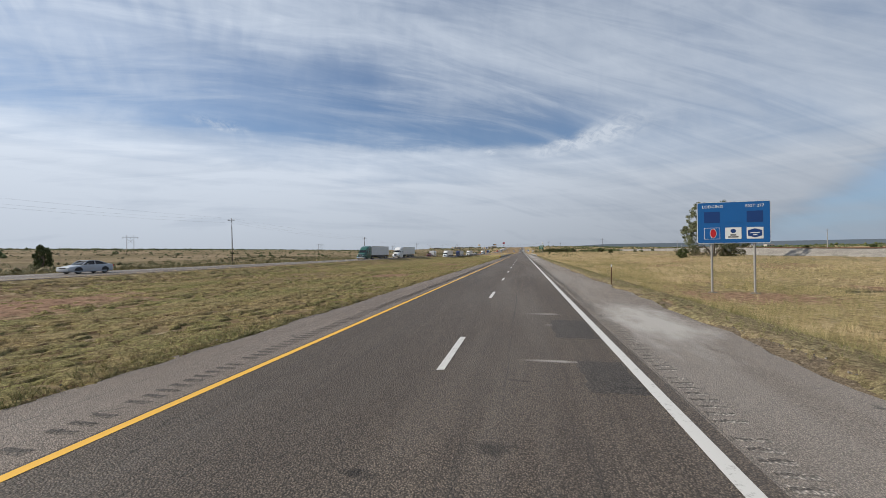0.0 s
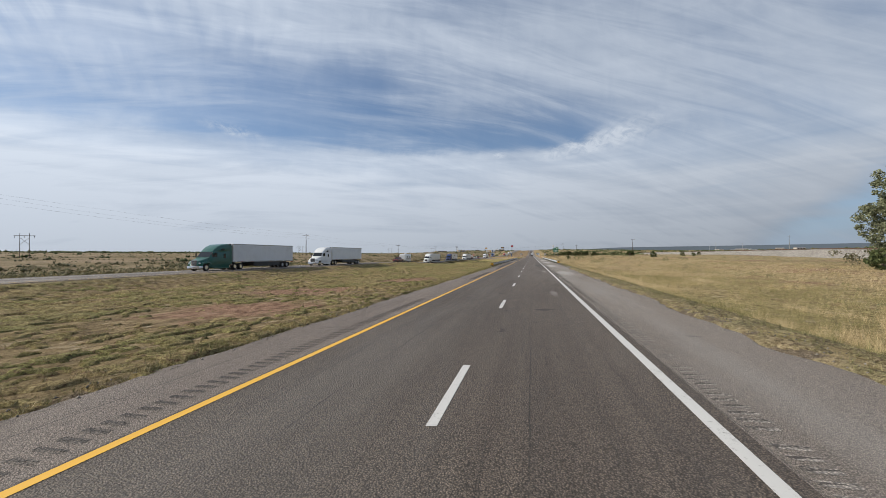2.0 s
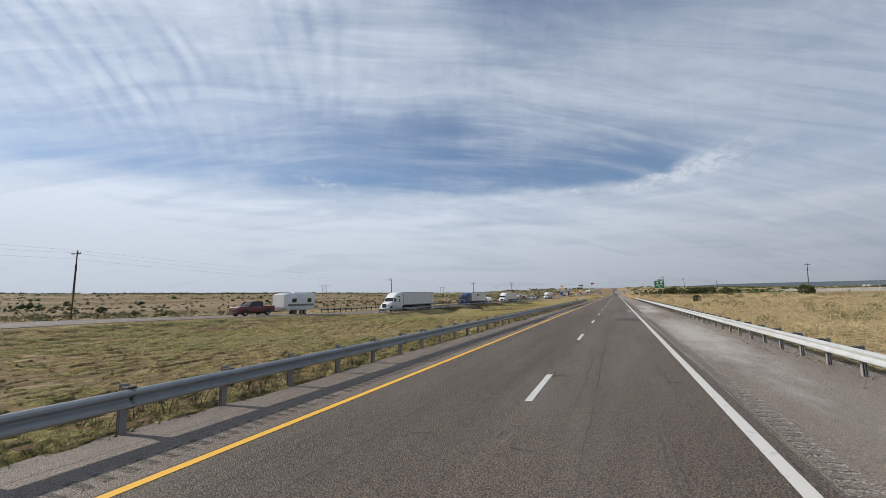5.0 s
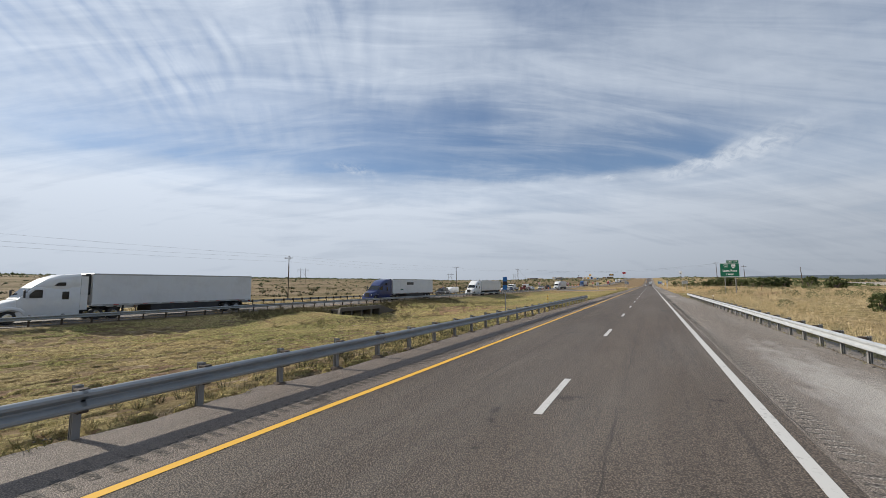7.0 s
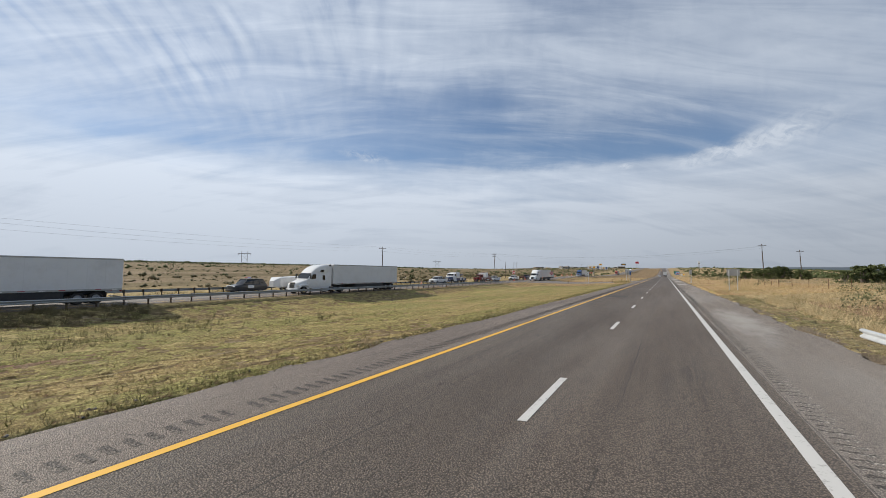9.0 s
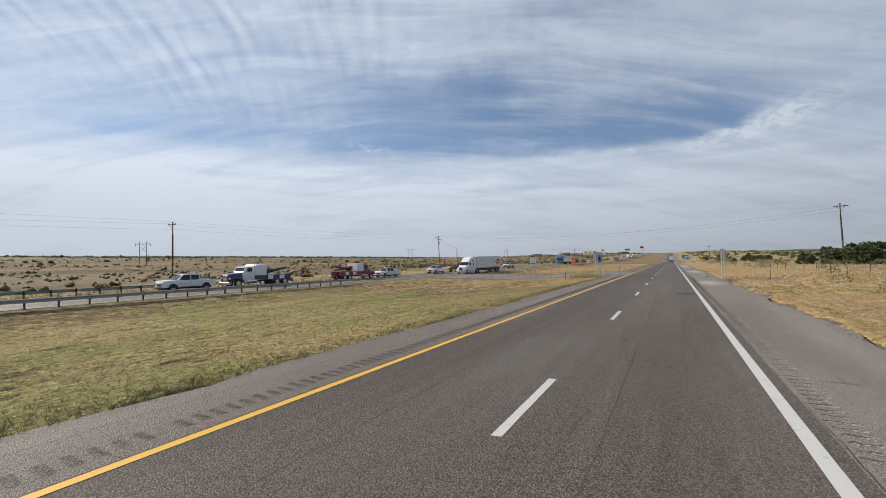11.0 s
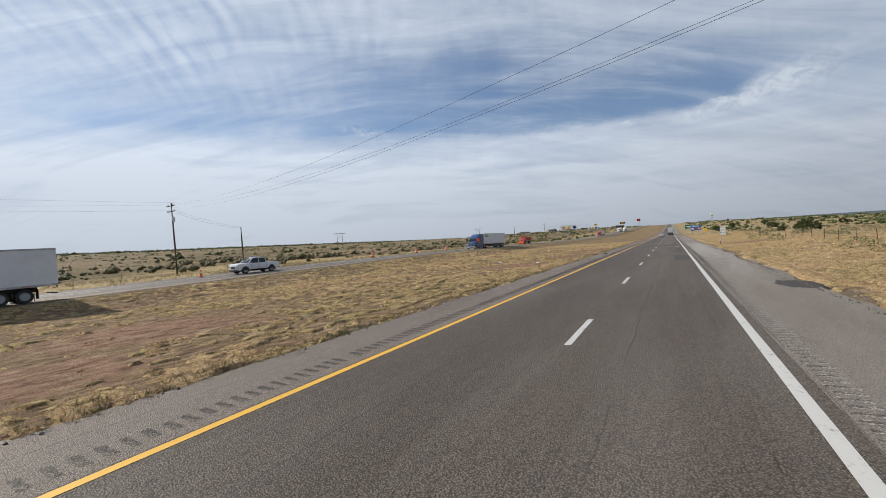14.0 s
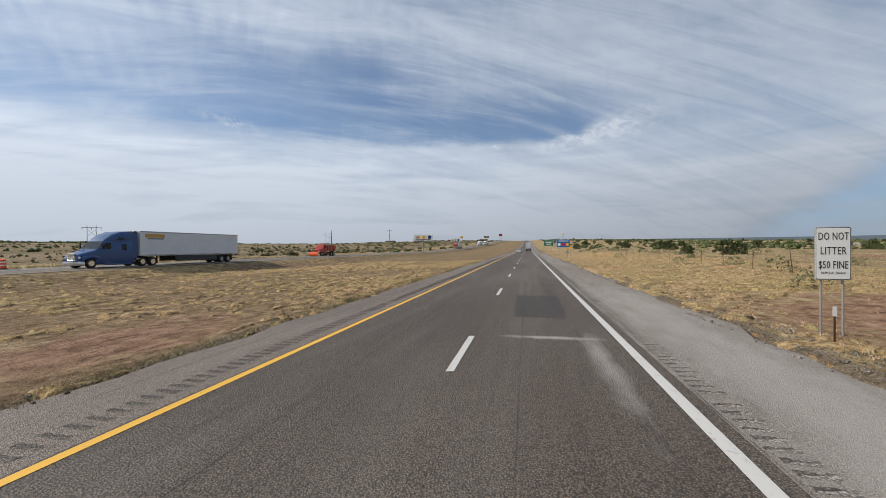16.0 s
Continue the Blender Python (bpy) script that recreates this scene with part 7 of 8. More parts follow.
MAT["bark"] = surface("grey_bark", (0.13, 0.105, 0.085), 0.95, 0, 0.3, 4.0, 0.4)
MAT["twig"] = surface("pale_twig", (0.20, 0.165, 0.125), 0.95, 0, 0.3, 4.0, 0.2)


def tufts(name, xs, ys, zs, blades, h0, h1, lean, width, mat, seed, label):
    """Many grass tufts as one mesh: each blade is one bent sliver."""
    rng = np.random.RandomState(seed)
    n = len(xs)
    k = n * blades
    ox, oy, oz = (np.repeat(a, blades) for a in (xs, ys, zs))
    size = np.repeat(rng.uniform(h0, h1, n), blades) * rng.uniform(0.6, 1.15, k)
    a = rng.uniform(0, 2 * np.pi, k)
    r = rng.uniform(0, 0.35, k) * size
    bx, by = ox + np.cos(a) * r, oy + np.sin(a) * r
    b = a + rng.uniform(-0.9, 0.9, k)
    out = size * rng.uniform(0.2, lean, k)
    tx, ty, tz = bx + np.cos(b) * out, by + np.sin(b) * out, oz + size
    w = width * rng.uniform(0.6, 1.3, k) * (0.5 + size)
    c = rng.uniform(0, np.pi, k)
    dx, dy = np.cos(c) * w, np.sin(c) * w
    v = np.empty((k * 3, 3))
    v[0::3] = np.stack([bx - dx, by - dy, oz - 0.03], 1)
    v[1::3] = np.stack([bx + dx, by + dy, oz - 0.03], 1)
    v[2::3] = np.stack([tx, ty, tz], 1)
    me = numpy_mesh(name, v, None, mat, np.arange(k * 3).reshape(-1, 3))
    return tagged(new(name, me), label, "grass", "", "stuff")


def scatter(n, x0, x1, y0, y1, seed, toward=None, patch=0.0, scale=6.0):
    """Points over a field, denser towards one edge, thinned into patches."""
    rng = np.random.RandomState(seed)
    u = rng.rand(n)
    if toward is not None:
        u = u ** toward
    x, y = x0 + (x1 - x0) * u, rng.uniform(y0, y1, n)
    if patch:
        keep = (0.6 * vnoise(x / scale + seed, y / (scale * 1.7)) + 0.4 * vnoise(x / 1.3, y / 1.3 + seed)) > patch * (0.7 + 0.6 * rng.rand(n))
        x, y = x[keep], y[keep]
    bare = np.zeros(len(x), bool)
    for cx, cy, rx, ry in WORN:
        bare |= ((x - cx) / rx) ** 2 + ((y - cy) / ry) ** 2 < 0.15 + 1.1 * vnoise(x / 0.9 + cx, y / 0.9)
    bare &= rng.rand(len(x)) < 0.85
    x, y = x[~bare], y[~bare]
    on_cross = (y > 401.5) & (y < 428) & (x < -5) & (x > FAR_IN)
    return x[~on_cross], y[~on_cross]


def turf_material(name, low, mid, pale, soil, green, late=1.0):
    """Matted mown grass: blades too fine to tell apart, in patches of green, olive and straw."""
    m, nt, p = new_mat(name)
    pos = world_pos(nt)
    blades = noise_node(nt, pos, 30, 4, 0.75)
    clumps_ = noise_node(nt, pos, 9.0, 5, 0.70, 0.3)
    mat_ = noise_node(nt, pos, 3.2, 6, 0.70, 0.4)
    field = noise_node(nt, mapping(nt, pos, (0.20, 0.12, 1), (0, 0, 0.2), (4, 7, 0)), 1.0, 6, 0.64, 0.5)
    spots_ = noise_node(nt, mapping(nt, pos, (0.55, 0.42, 1), (0, 0, 0.5), (2, 1, 0)), 1.0, 6, 0.70)
    f = math_node(nt, "ADD", math_node(nt, "ADD", math_node(nt, "MULTIPLY", blades, 0.30), math_node(nt, "MULTIPLY", clumps_, 0.40)), math_node(nt, "MULTIPLY", mat_, 0.30))
    # the low stops paint the shade between blades into the colour
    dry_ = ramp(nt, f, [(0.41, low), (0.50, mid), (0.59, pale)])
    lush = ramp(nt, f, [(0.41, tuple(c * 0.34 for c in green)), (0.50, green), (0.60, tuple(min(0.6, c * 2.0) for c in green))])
    col = mix_col(nt, ramp(nt, field, [(0.40, (0.12, 0.12, 0.12)), (0.58, (0.95, 0.95, 0.95))]), dry_, lush)
    col = mix_col(nt, ramp(nt, spots_, [(0.57, (0, 0, 0)), (0.68, (0.75, 0.75, 0.75))]), col, ramp(nt, f, [(0.38, mid), (0.6, pale)]))
    # one noise paints shaded gaps between tufts dark and picks out pale blades
    gap_noise = noise_node(nt, mapping(nt, pos, (1.0, 0.8, 1), (0, 0, 0.7)), 5.5, 5, 0.78, 0.5)
    col = mix_col(nt, ramp(nt, gap_noise, [(0.385, (0.88, 0.88, 0.88)), (0.475, (0, 0, 0))]), col, ramp(nt, blades, [(0.4, tuple(c * 0.22 for c in soil)), (0.62, tuple(c * 0.60 for c in soil))]))
    col = mix_col(nt, ramp(nt, gap_noise, [(0.56, (0, 0, 0)), (0.66, (0.6, 0.6, 0.6))]), col, pale)
    col = mix_col(nt, ramp(nt, spots_, [(0.30, (0.7, 0.7, 0.7)), (0.40, (0, 0, 0))]), col, ramp(nt, f, [(0.38, tuple(c * 0.5 for c in soil)), (0.6, soil)]))
    # colour raised and yellowed along the second half of the way
    sepn = nt.nodes.new("ShaderNodeSeparateXYZ")
    nt.links.new(pos, sepn.inputs[0])
    y_tone = ramp(nt, math_node(nt, "DIVIDE", sepn.outputs["Y"], 400), [(0.10, (0.94, 0.91, 0.86)), (0.42, (1.0, 0.98, 0.91)), (0.66, (late, late * 0.97, late * 0.86)), (0.88, (late * 0.97, late * 0.945, late * 0.84)), (0.95, (1.0, 1.0, 0.95))])
    col = mix_col(nt, 1.0, col, y_tone, "MULTIPLY")
    nt.links.new(col, p.inputs["Base Color"])
    p.inputs["Roughness"].default_value = 0.95
    p.inputs["Specular IOR Level"].default_value = 0.08
    bump(nt, p, math_node(nt, "ADD", math_node(nt, "ADD", math_node(nt, "MULTIPLY", blades, 0.5), clumps_), mat_), 1.0, 0.10)
    return m


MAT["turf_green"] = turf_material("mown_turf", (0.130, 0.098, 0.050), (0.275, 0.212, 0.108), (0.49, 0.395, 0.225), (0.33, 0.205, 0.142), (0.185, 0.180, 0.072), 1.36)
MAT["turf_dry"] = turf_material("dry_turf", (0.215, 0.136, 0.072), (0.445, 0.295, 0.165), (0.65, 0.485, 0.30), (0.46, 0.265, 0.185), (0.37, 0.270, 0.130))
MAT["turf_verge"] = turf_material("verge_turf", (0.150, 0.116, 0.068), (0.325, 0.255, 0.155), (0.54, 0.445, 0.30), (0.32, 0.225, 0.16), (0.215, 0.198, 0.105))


def worn_away(x, y):
    """How far a place lies in one of the bare patches, 0 to 1."""
    out = np.zeros(np.shape(x))
    for cx, cy, rx, ry in WORN:
        d = np.sqrt(((x - cx) / rx) ** 2 + ((y - cy) / ry) ** 2)
        out = np.maximum(out, 1 - ss(0.55, 1.25, d + 0.8 * (vnoise(x / 1.4 + cx, y / 1.4) - 0.5)))
    return out


def turf_lift(x, y, dry_part, tall=0.12):
    """Height of the turf over the bare ground; below nought where the soil shows."""
    f = 0.20 * vnoise(x / 1.6 + 3, y / 1.9 + 8) + 0.44 * vnoise(x / 0.38 + 11, y / 0.42) + 0.36 * vnoise(x / 0.21, y / 0.23 + 5)
    thr = np.where(x > 0, 0.36, 0.455) + 0.30 * (vnoise(x / 7.5 + 2, y / 13.0 + 6) - 0.5) + dry_part * 0.085 + 0.26 * worn_away(x, y)
    # closer and lower turf along the second half of the median
    later = ss(170, 270, y) * (x < 0) * (1 - dry_part)
    thr = thr - 0.10 * later
    tall = tall * (1 - 0.4 * later)
    return tall * np.clip((f - thr) / 0.10, -0.7, 1.0) * (0.55 + 0.6 * vnoise(x / 0.8 + 31, y / 0.8)) - 0.006 + 0.25 * tall * (vnoise(x / 0.14 + 7, y / 0.14) - 0.5)


def ground_z(x, y):
    """The built ground sheet's own height, between its corners."""
    i = np.clip(np.searchsorted(gx, x) - 1, 0, nx - 2)
    j = np.clip(np.searchsorted(gy, y) - 1, 0, ny - 2)
    u, v = (x - gx[i]) / (gx[i + 1] - gx[i]), (y - gy[j]) / (gy[j + 1] - gy[j])
    return (GZ[j, i] * (1 - u) + GZ[j, i + 1] * u) * (1 - v) + (GZ[j + 1, i] * (1 - u) + GZ[j + 1, i + 1] * u) * v


def bed(x, y):
    """The ground under the turf, which comes up to the paving's edge."""
    z = ground_z(x, y)
    rz = road_z(y)
    close = (x > -7.0) & (x < 8.2)
    k = np.where(x < 0, ss(-7.0, -6.3, x), ss(8.2, 7.5, x))
    return np.where(close, np.maximum(z, (rz - 0.035) * k + z * (1 - k)), z)


def turf(name, x0, x1, dx, y0, y1, dy, mat, label, seed, dry_at=None, dry_side=True, tall=0.12):
    """A lumpy sheet of matted grass, cut away wherever the soil comes through."""
    rng = np.random.RandomState(seed)
    xs, ys = np.arange(x0, x1 + dx / 2, dx), np.arange(y0, y1 + dy / 2, dy)
    X, Y = np.meshgrid(xs, ys)
    X = X + rng.uniform(-0.35, 0.35, X.shape) * dx
    Y = Y + rng.uniform(-0.35, 0.35, Y.shape) * dy
    limit = dry_at if dry_at is not None else 372.0
    dry_part = ss(-14, 14, Y + 25 * (vnoise(X / 6, Y / 9) - 0.5) - limit)
    H = turf_lift(X, Y, dry_part, tall)
    lip = np.where(X < 0, ss(-5.72, -6.1, X + 0.25 * (vnoise(X / 0.5, Y / 0.6) - 0.5)), ss(7.1, 7.6, X - 1.3 * ss(122, 134, Y) * (1 - ss(278, 292, Y)) + 0.5 * (vnoise(X / 0.5, Y / 0.9) - 0.5)))
    H = H * lip - 0.05 * (1 - lip)
    H = np.where(H < 0.004, np.minimum(H * 3, 0) - 0.05, H)
    H[:, 0] = H[:, -1] = -0.2
    H[0, :] = H[-1, :] = -0.2
    cross_ = (Y > 400.5) & (Y < 429) & (X < -4) & (X > FAR_IN)
    H = np.where(cross_, -0.2, H)
    Z = bed(X, Y) + H
    ny_, nx_ = X.shape
    i0 = (np.arange(ny_ - 1)[:, None] * nx_ + np.arange(nx_ - 1)[None, :]).ravel()
    q = np.stack([i0, i0 + 1, i0 + nx_ + 1, i0 + nx_], 1)
    h = H.ravel()[q]
    keep = h.max(1) > 0.0
    if dry_at is not None:
        keep &= (dry_part.ravel()[q].mean(1) > 0.5) == dry_side
    q = q[keep]
    used, inv = np.unique(q, return_inverse=True)
    v = np.stack([X.ravel(), Y.ravel(), Z.ravel()], 1)[used]
    me = numpy_mesh(name, v, inv.reshape(-1, 4), mat)
    return tagged(new(name, me), label, "turf", "", "stuff")


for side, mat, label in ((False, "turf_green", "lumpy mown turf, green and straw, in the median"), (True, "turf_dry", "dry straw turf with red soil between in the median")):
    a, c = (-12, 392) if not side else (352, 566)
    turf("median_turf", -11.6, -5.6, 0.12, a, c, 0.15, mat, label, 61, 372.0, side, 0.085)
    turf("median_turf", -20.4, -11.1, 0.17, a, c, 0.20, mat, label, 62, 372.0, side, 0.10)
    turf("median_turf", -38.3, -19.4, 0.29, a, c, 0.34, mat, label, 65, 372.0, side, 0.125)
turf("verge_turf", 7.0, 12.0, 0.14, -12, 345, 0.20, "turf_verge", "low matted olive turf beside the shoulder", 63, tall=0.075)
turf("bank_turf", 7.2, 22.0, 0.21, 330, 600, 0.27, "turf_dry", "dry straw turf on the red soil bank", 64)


def turf_top(x, y):
    d = ss(-14, 14, y + 25 * (vnoise(x / 6, y / 9) - 0.5) - 372.0) * (x < 0)
    return bed(x, y) + np.maximum(turf_lift(x, y, d), 0.0)


x, y = scatter(105000, -6.05, -24.0, -10, 560, 1, 1.9)
dry = y + 25 * (vnoise(x / 6, y / 9) - 0.5) > 372
on = turf_lift(x, y, dry * 1.0) > 0.03
keep = on & ~dry
tufts("median_grass", x[keep], y[keep], turf_top(x[keep], y[keep]), 4, 0.03, 0.09, 1.3, 0.011, "short_grass", 2, "short mown grass, green and straw, in the median")
keep = on & dry
tufts("median_grass", x[keep], y[keep], turf_top(x[keep], y[keep]), 4, 0.03, 0.09, 1.3, 0.011, "bank_grass", 22, "short dry straw grass on the red soil of the median")
x, y = scatter(15000, -5.9, -6.6, -10, 560, 3, 1.0, 0.35, 3.0)
tufts("verge_grass", x, y, turf_top(x, y), 6, 0.04, 0.13, 1.3, 0.009, "verge_blade", 4, "ragged grass along the median shoulder")
MAT["olive_grass"] = leaf_mat("olive_range_grass", [(0.05, (0.095, 0.10, 0.038)), (0.35, (0.185, 0.175, 0.075)), (0.58, (0.32, 0.265, 0.13)), (0.95, (0.54, 0.44, 0.25))], 0.8, 1.0, 0.10)
x, y = scatter(66000, 9.4, 52, -10, 340, 5, 1.75, 0.32, 6.0)
keep = x > 9.4 + 2.0 * (1 - ss(110, 150, y)) + 1.2 * (vnoise(x / 2, y / 5) - 0.5)
x, y = x[keep], y[keep]
late = y + 60 * (vnoise(x / 15, y / 25) - 0.5) > 165
early = ~late & (0.6 * vnoise(x / 7 + 5, y / 16) + 0.4 * vnoise(x / 2.2, y / 4 + 9) > 0.44 + 0.24 * ss(20, 150, y))
gold = ~late & ~early
bleached = vnoise(x / 4 + 17, y / 11 + 3) > 0.42
close_ = (x < 27) & (y < 140)
for sel, mat, seed, label in ((early, "olive_grass", 67, "knee-high olive and straw range grass"), (gold & ~bleached, "dry_grass", 6, "knee-high golden range grass"), (gold & bleached, "pale_grass", 68, "knee-high bleached range grass"), (late, "pale_grass", 66, "knee-high pale straw range grass")):
    for zone, blades, h0, h1, wide in ((close_, 24, 0.20, 0.60, 0.0042), (~close_, 8, 0.14, 0.46, 0.009)):
        k = sel & zone
        if k.any():
            tufts("range_grass", x[k], y[k], land_z(x[k], y[k]), blades, h0, h1, 0.8, wide, mat, seed + blades, label)
x, y = scatter(15000, 7.4, 13.0, -10, 345, 25, 1.2, 0.40, 3.0)
tufts("verge_grass", x, y, turf_top(x, y), 6, 0.04, 0.14, 1.2, 0.009, "verge_blade", 26, "low ragged olive grass beside the shoulder")
x, y = scatter(46000, 8.2, 46, 330, 640, 7, 1.9, 0.38, 5.0)
tufts("bank_grass", x, y, turf_top(x, y), 6, 0.04, 0.15, 1.3, 0.010, "bank_straw", 8, "dry straw grass on the red soil bank")
x, y = scatter(9000, 12, 50, 340, 640, 27, 1.0, 0.52, 5.0)
tufts("bank_grass", x, y, land_z(x, y), 14, 0.15, 0.40, 0.8, 0.006, "dry_grass", 28, "taller golden grass in drifts on the bank")
x, y = scatter(22000, -51.0, -75, -10, 620, 11, 1.4, 0.42, 8.0)
tufts("far_verge_grass", x, y, land_z(x, y), 5, 0.2, 0.6, 0.8, 0.03, "dry_grass", 12, "dry grass beyond the opposite carriageway")
x, y = scatter(7000, -51.6, -70, -20, 135, 29, 1.3, 0.34, 7.0)
tufts("far_weeds", x, y, land_z(x, y), 12, 0.25, 0.75, 1.0, 0.020, "wash_weed", 30, "tall olive weeds beside the opposite carriageway")
x, y = scatter(700, -6.8, -10.5, 393.5, 402, 13, 1.0, 0.4, 2.0)
tufts("tall_grass", x, y, land_z(x, y), 8, 0.4, 0.8, 0.6, 0.016, "dry_grass", 14, "tall pale grass round the sign posts")
x, y = scatter(2600, -20, -37.5, 236, 300, 15, 1.0, 0.52, 5.0)
tufts("wash_weeds", x, y, land_z(x, y), 16, 0.2, 0.6, 0.9, 0.009, "wash_weed", 16, "tall green and straw weeds in the wash")
x, y = scatter(5200, 12.5, 48, 20, 300, 17, 1.0, 0.62, 9.0)
tufts("range_weeds", x, y, land_z(x, y), 14, 0.3, 0.75, 0.35, 0.006, "wash_weed", 18, "olive weeds among the dry grass")
x, y = scatter(1500, -6.0, -7.6, 150, 275, 19, 1.0, 0.5, 3.0)
tufts("rail_weeds", x, y, land_z(x, y), 14, 0.15, 0.4, 0.9, 0.010, "weed", 20, "weeds round the guard rail posts")


def pebbles(name, x0, x1, y0, y1, n, r0, r1, seed, label, mat):
    rng = np.random.RandomState(seed)
    x, y = rng.uniform(x0, x1, n), rng.uniform(y0, y1, n)
    keep = vnoise(x / 1.1 + seed, y / 5.0) > 0.42
    x, y = x[keep], y[keep]
    z = np.maximum(land_z(x, y), np.where((x > -6) & (x < 7.0), 0.0, -9))
    base = np.array([(1, 0, 0), (-0.5, 0.87, 0), (-0.5, -0.87, 0), (0.1, 0.1, 0.8), (0, 0, -0.5)])
    tri = np.array([(0, 1, 3), (1, 2, 3), (2, 0, 3), (1, 0, 4), (2, 1, 4), (0, 2, 4)])
    k = len(x)
    r = rng.uniform(r0, r1, k) ** 1.0
    a = rng.uniform(0, 6.3, k)
    p = base[None] * rng.uniform(0.6, 1.3, (k, 5, 1)) * r[:, None, None]
    q = np.stack([p[..., 0] * np.cos(a)[:, None] - p[..., 1] * np.sin(a)[:, None], p[..., 0] * np.sin(a)[:, None] + p[..., 1] * np.cos(a)[:, None], p[..., 2]], -1)
    q += np.stack([x, y, z + r * 0.2], -1)[:, None]
    me = numpy_mesh(name, q.reshape(-1, 3), None, mat, (tri[None] + 5 * np.arange(k)[:, None, None]).reshape(-1, 3))
    return tagged(new(name, me), label, "gravel", "", "stuff")


MAT["stone"] = leaf_mat("road_gravel", [(0.1, (0.045, 0.04, 0.035)), (0.5, (0.14, 0.125, 0.11)), (0.9, (0.30, 0.27, 0.235))], 0.9)
pebbles("roadside_gravel", 6.9, 8.7, -10, 560, 22000, 0.012, 0.042, 3, "loose gravel and broken asphalt along the shoulder", "stone")
pebbles("roadside_gravel", 6.8, 8.5, 380, 530, 11000, 0.012, 0.05, 5, "broken dark asphalt and gravel below the bank", "stone")
pebbles("median_gravel", -5.8, -6.6, -10, 560, 5000, 0.015, 0.05, 4, "loose gravel along the median shoulder", "stone")


def twiggy(b, start, way, length, radius, depth, rnd, tips, spread_=0.6):
    """A limb that forks, bending upwards."""
    pts, rs = [Vector(start)], [radius]
    d = Vector(way).normalized()
    for i in range(4):
        d = (d + Vector((rnd.uniform(-1, 1), rnd.uniform(-1, 1), rnd.uniform(-0.2, 0.8))) * 0.16).normalized()
        pts.append(pts[-1] + d * length / 4)
        rs.append(radius * (1 - 0.16 * (i + 1)))
    b.path(pts, rs, 7 if depth > 1 else 4)
    if depth == 0:
        tips.append((pts[-1], length))
        return
    for i in range(rnd.choice((2, 3, 3))):
        nd = (d + Vector((rnd.uniform(-1, 1), rnd.uniform(-1, 1), rnd.uniform(-0.35, 0.5))) * spread_).normalized()
        twiggy(b, pts[-1] if i else pts[3], nd, length * rnd.uniform(0.62, 0.85), rs[-1] * 0.78, depth - 1, rnd, tips, spread_)


def leaves(name, centres, radii, per, leaf, mat, parent, seed, flatten=0.8):
    """A crown of many small leaves in clumps round the given centres."""
    rng = np.random.RandomState(seed)
    c, r = np.repeat(np.array(centres), per, 0), np.repeat(np.array(radii), per)
    n = len(c)
    d = rng.normal(size=(n, 3))
    d /= np.linalg.norm(d, axis=1)[:, None]
    p = c + d * (r * rng.rand(n) ** 0.45)[:, None] * np.array([1, 1, flatten])
    u, w = rng.normal(size=(n, 3)), rng.normal(size=(n, 3))
    u /= np.linalg.norm(u, axis=1)[:, None]
    w -= u * (u * w).sum(1)[:, None]
    w /= np.linalg.norm(w, axis=1)[:, None]
    s = (leaf * rng.uniform(0.6, 1.4, n))[:, None]
    v = np.empty((n * 4, 3))
    v[0::4], v[1::4], v[2::4], v[3::4] = p - u * s, p + w * s * 0.55, p + u * s, p - w * s * 0.55
    return part(name, numpy_mesh(name, v, np.arange(n * 4).reshape(-1, 4), mat), mat, parent)


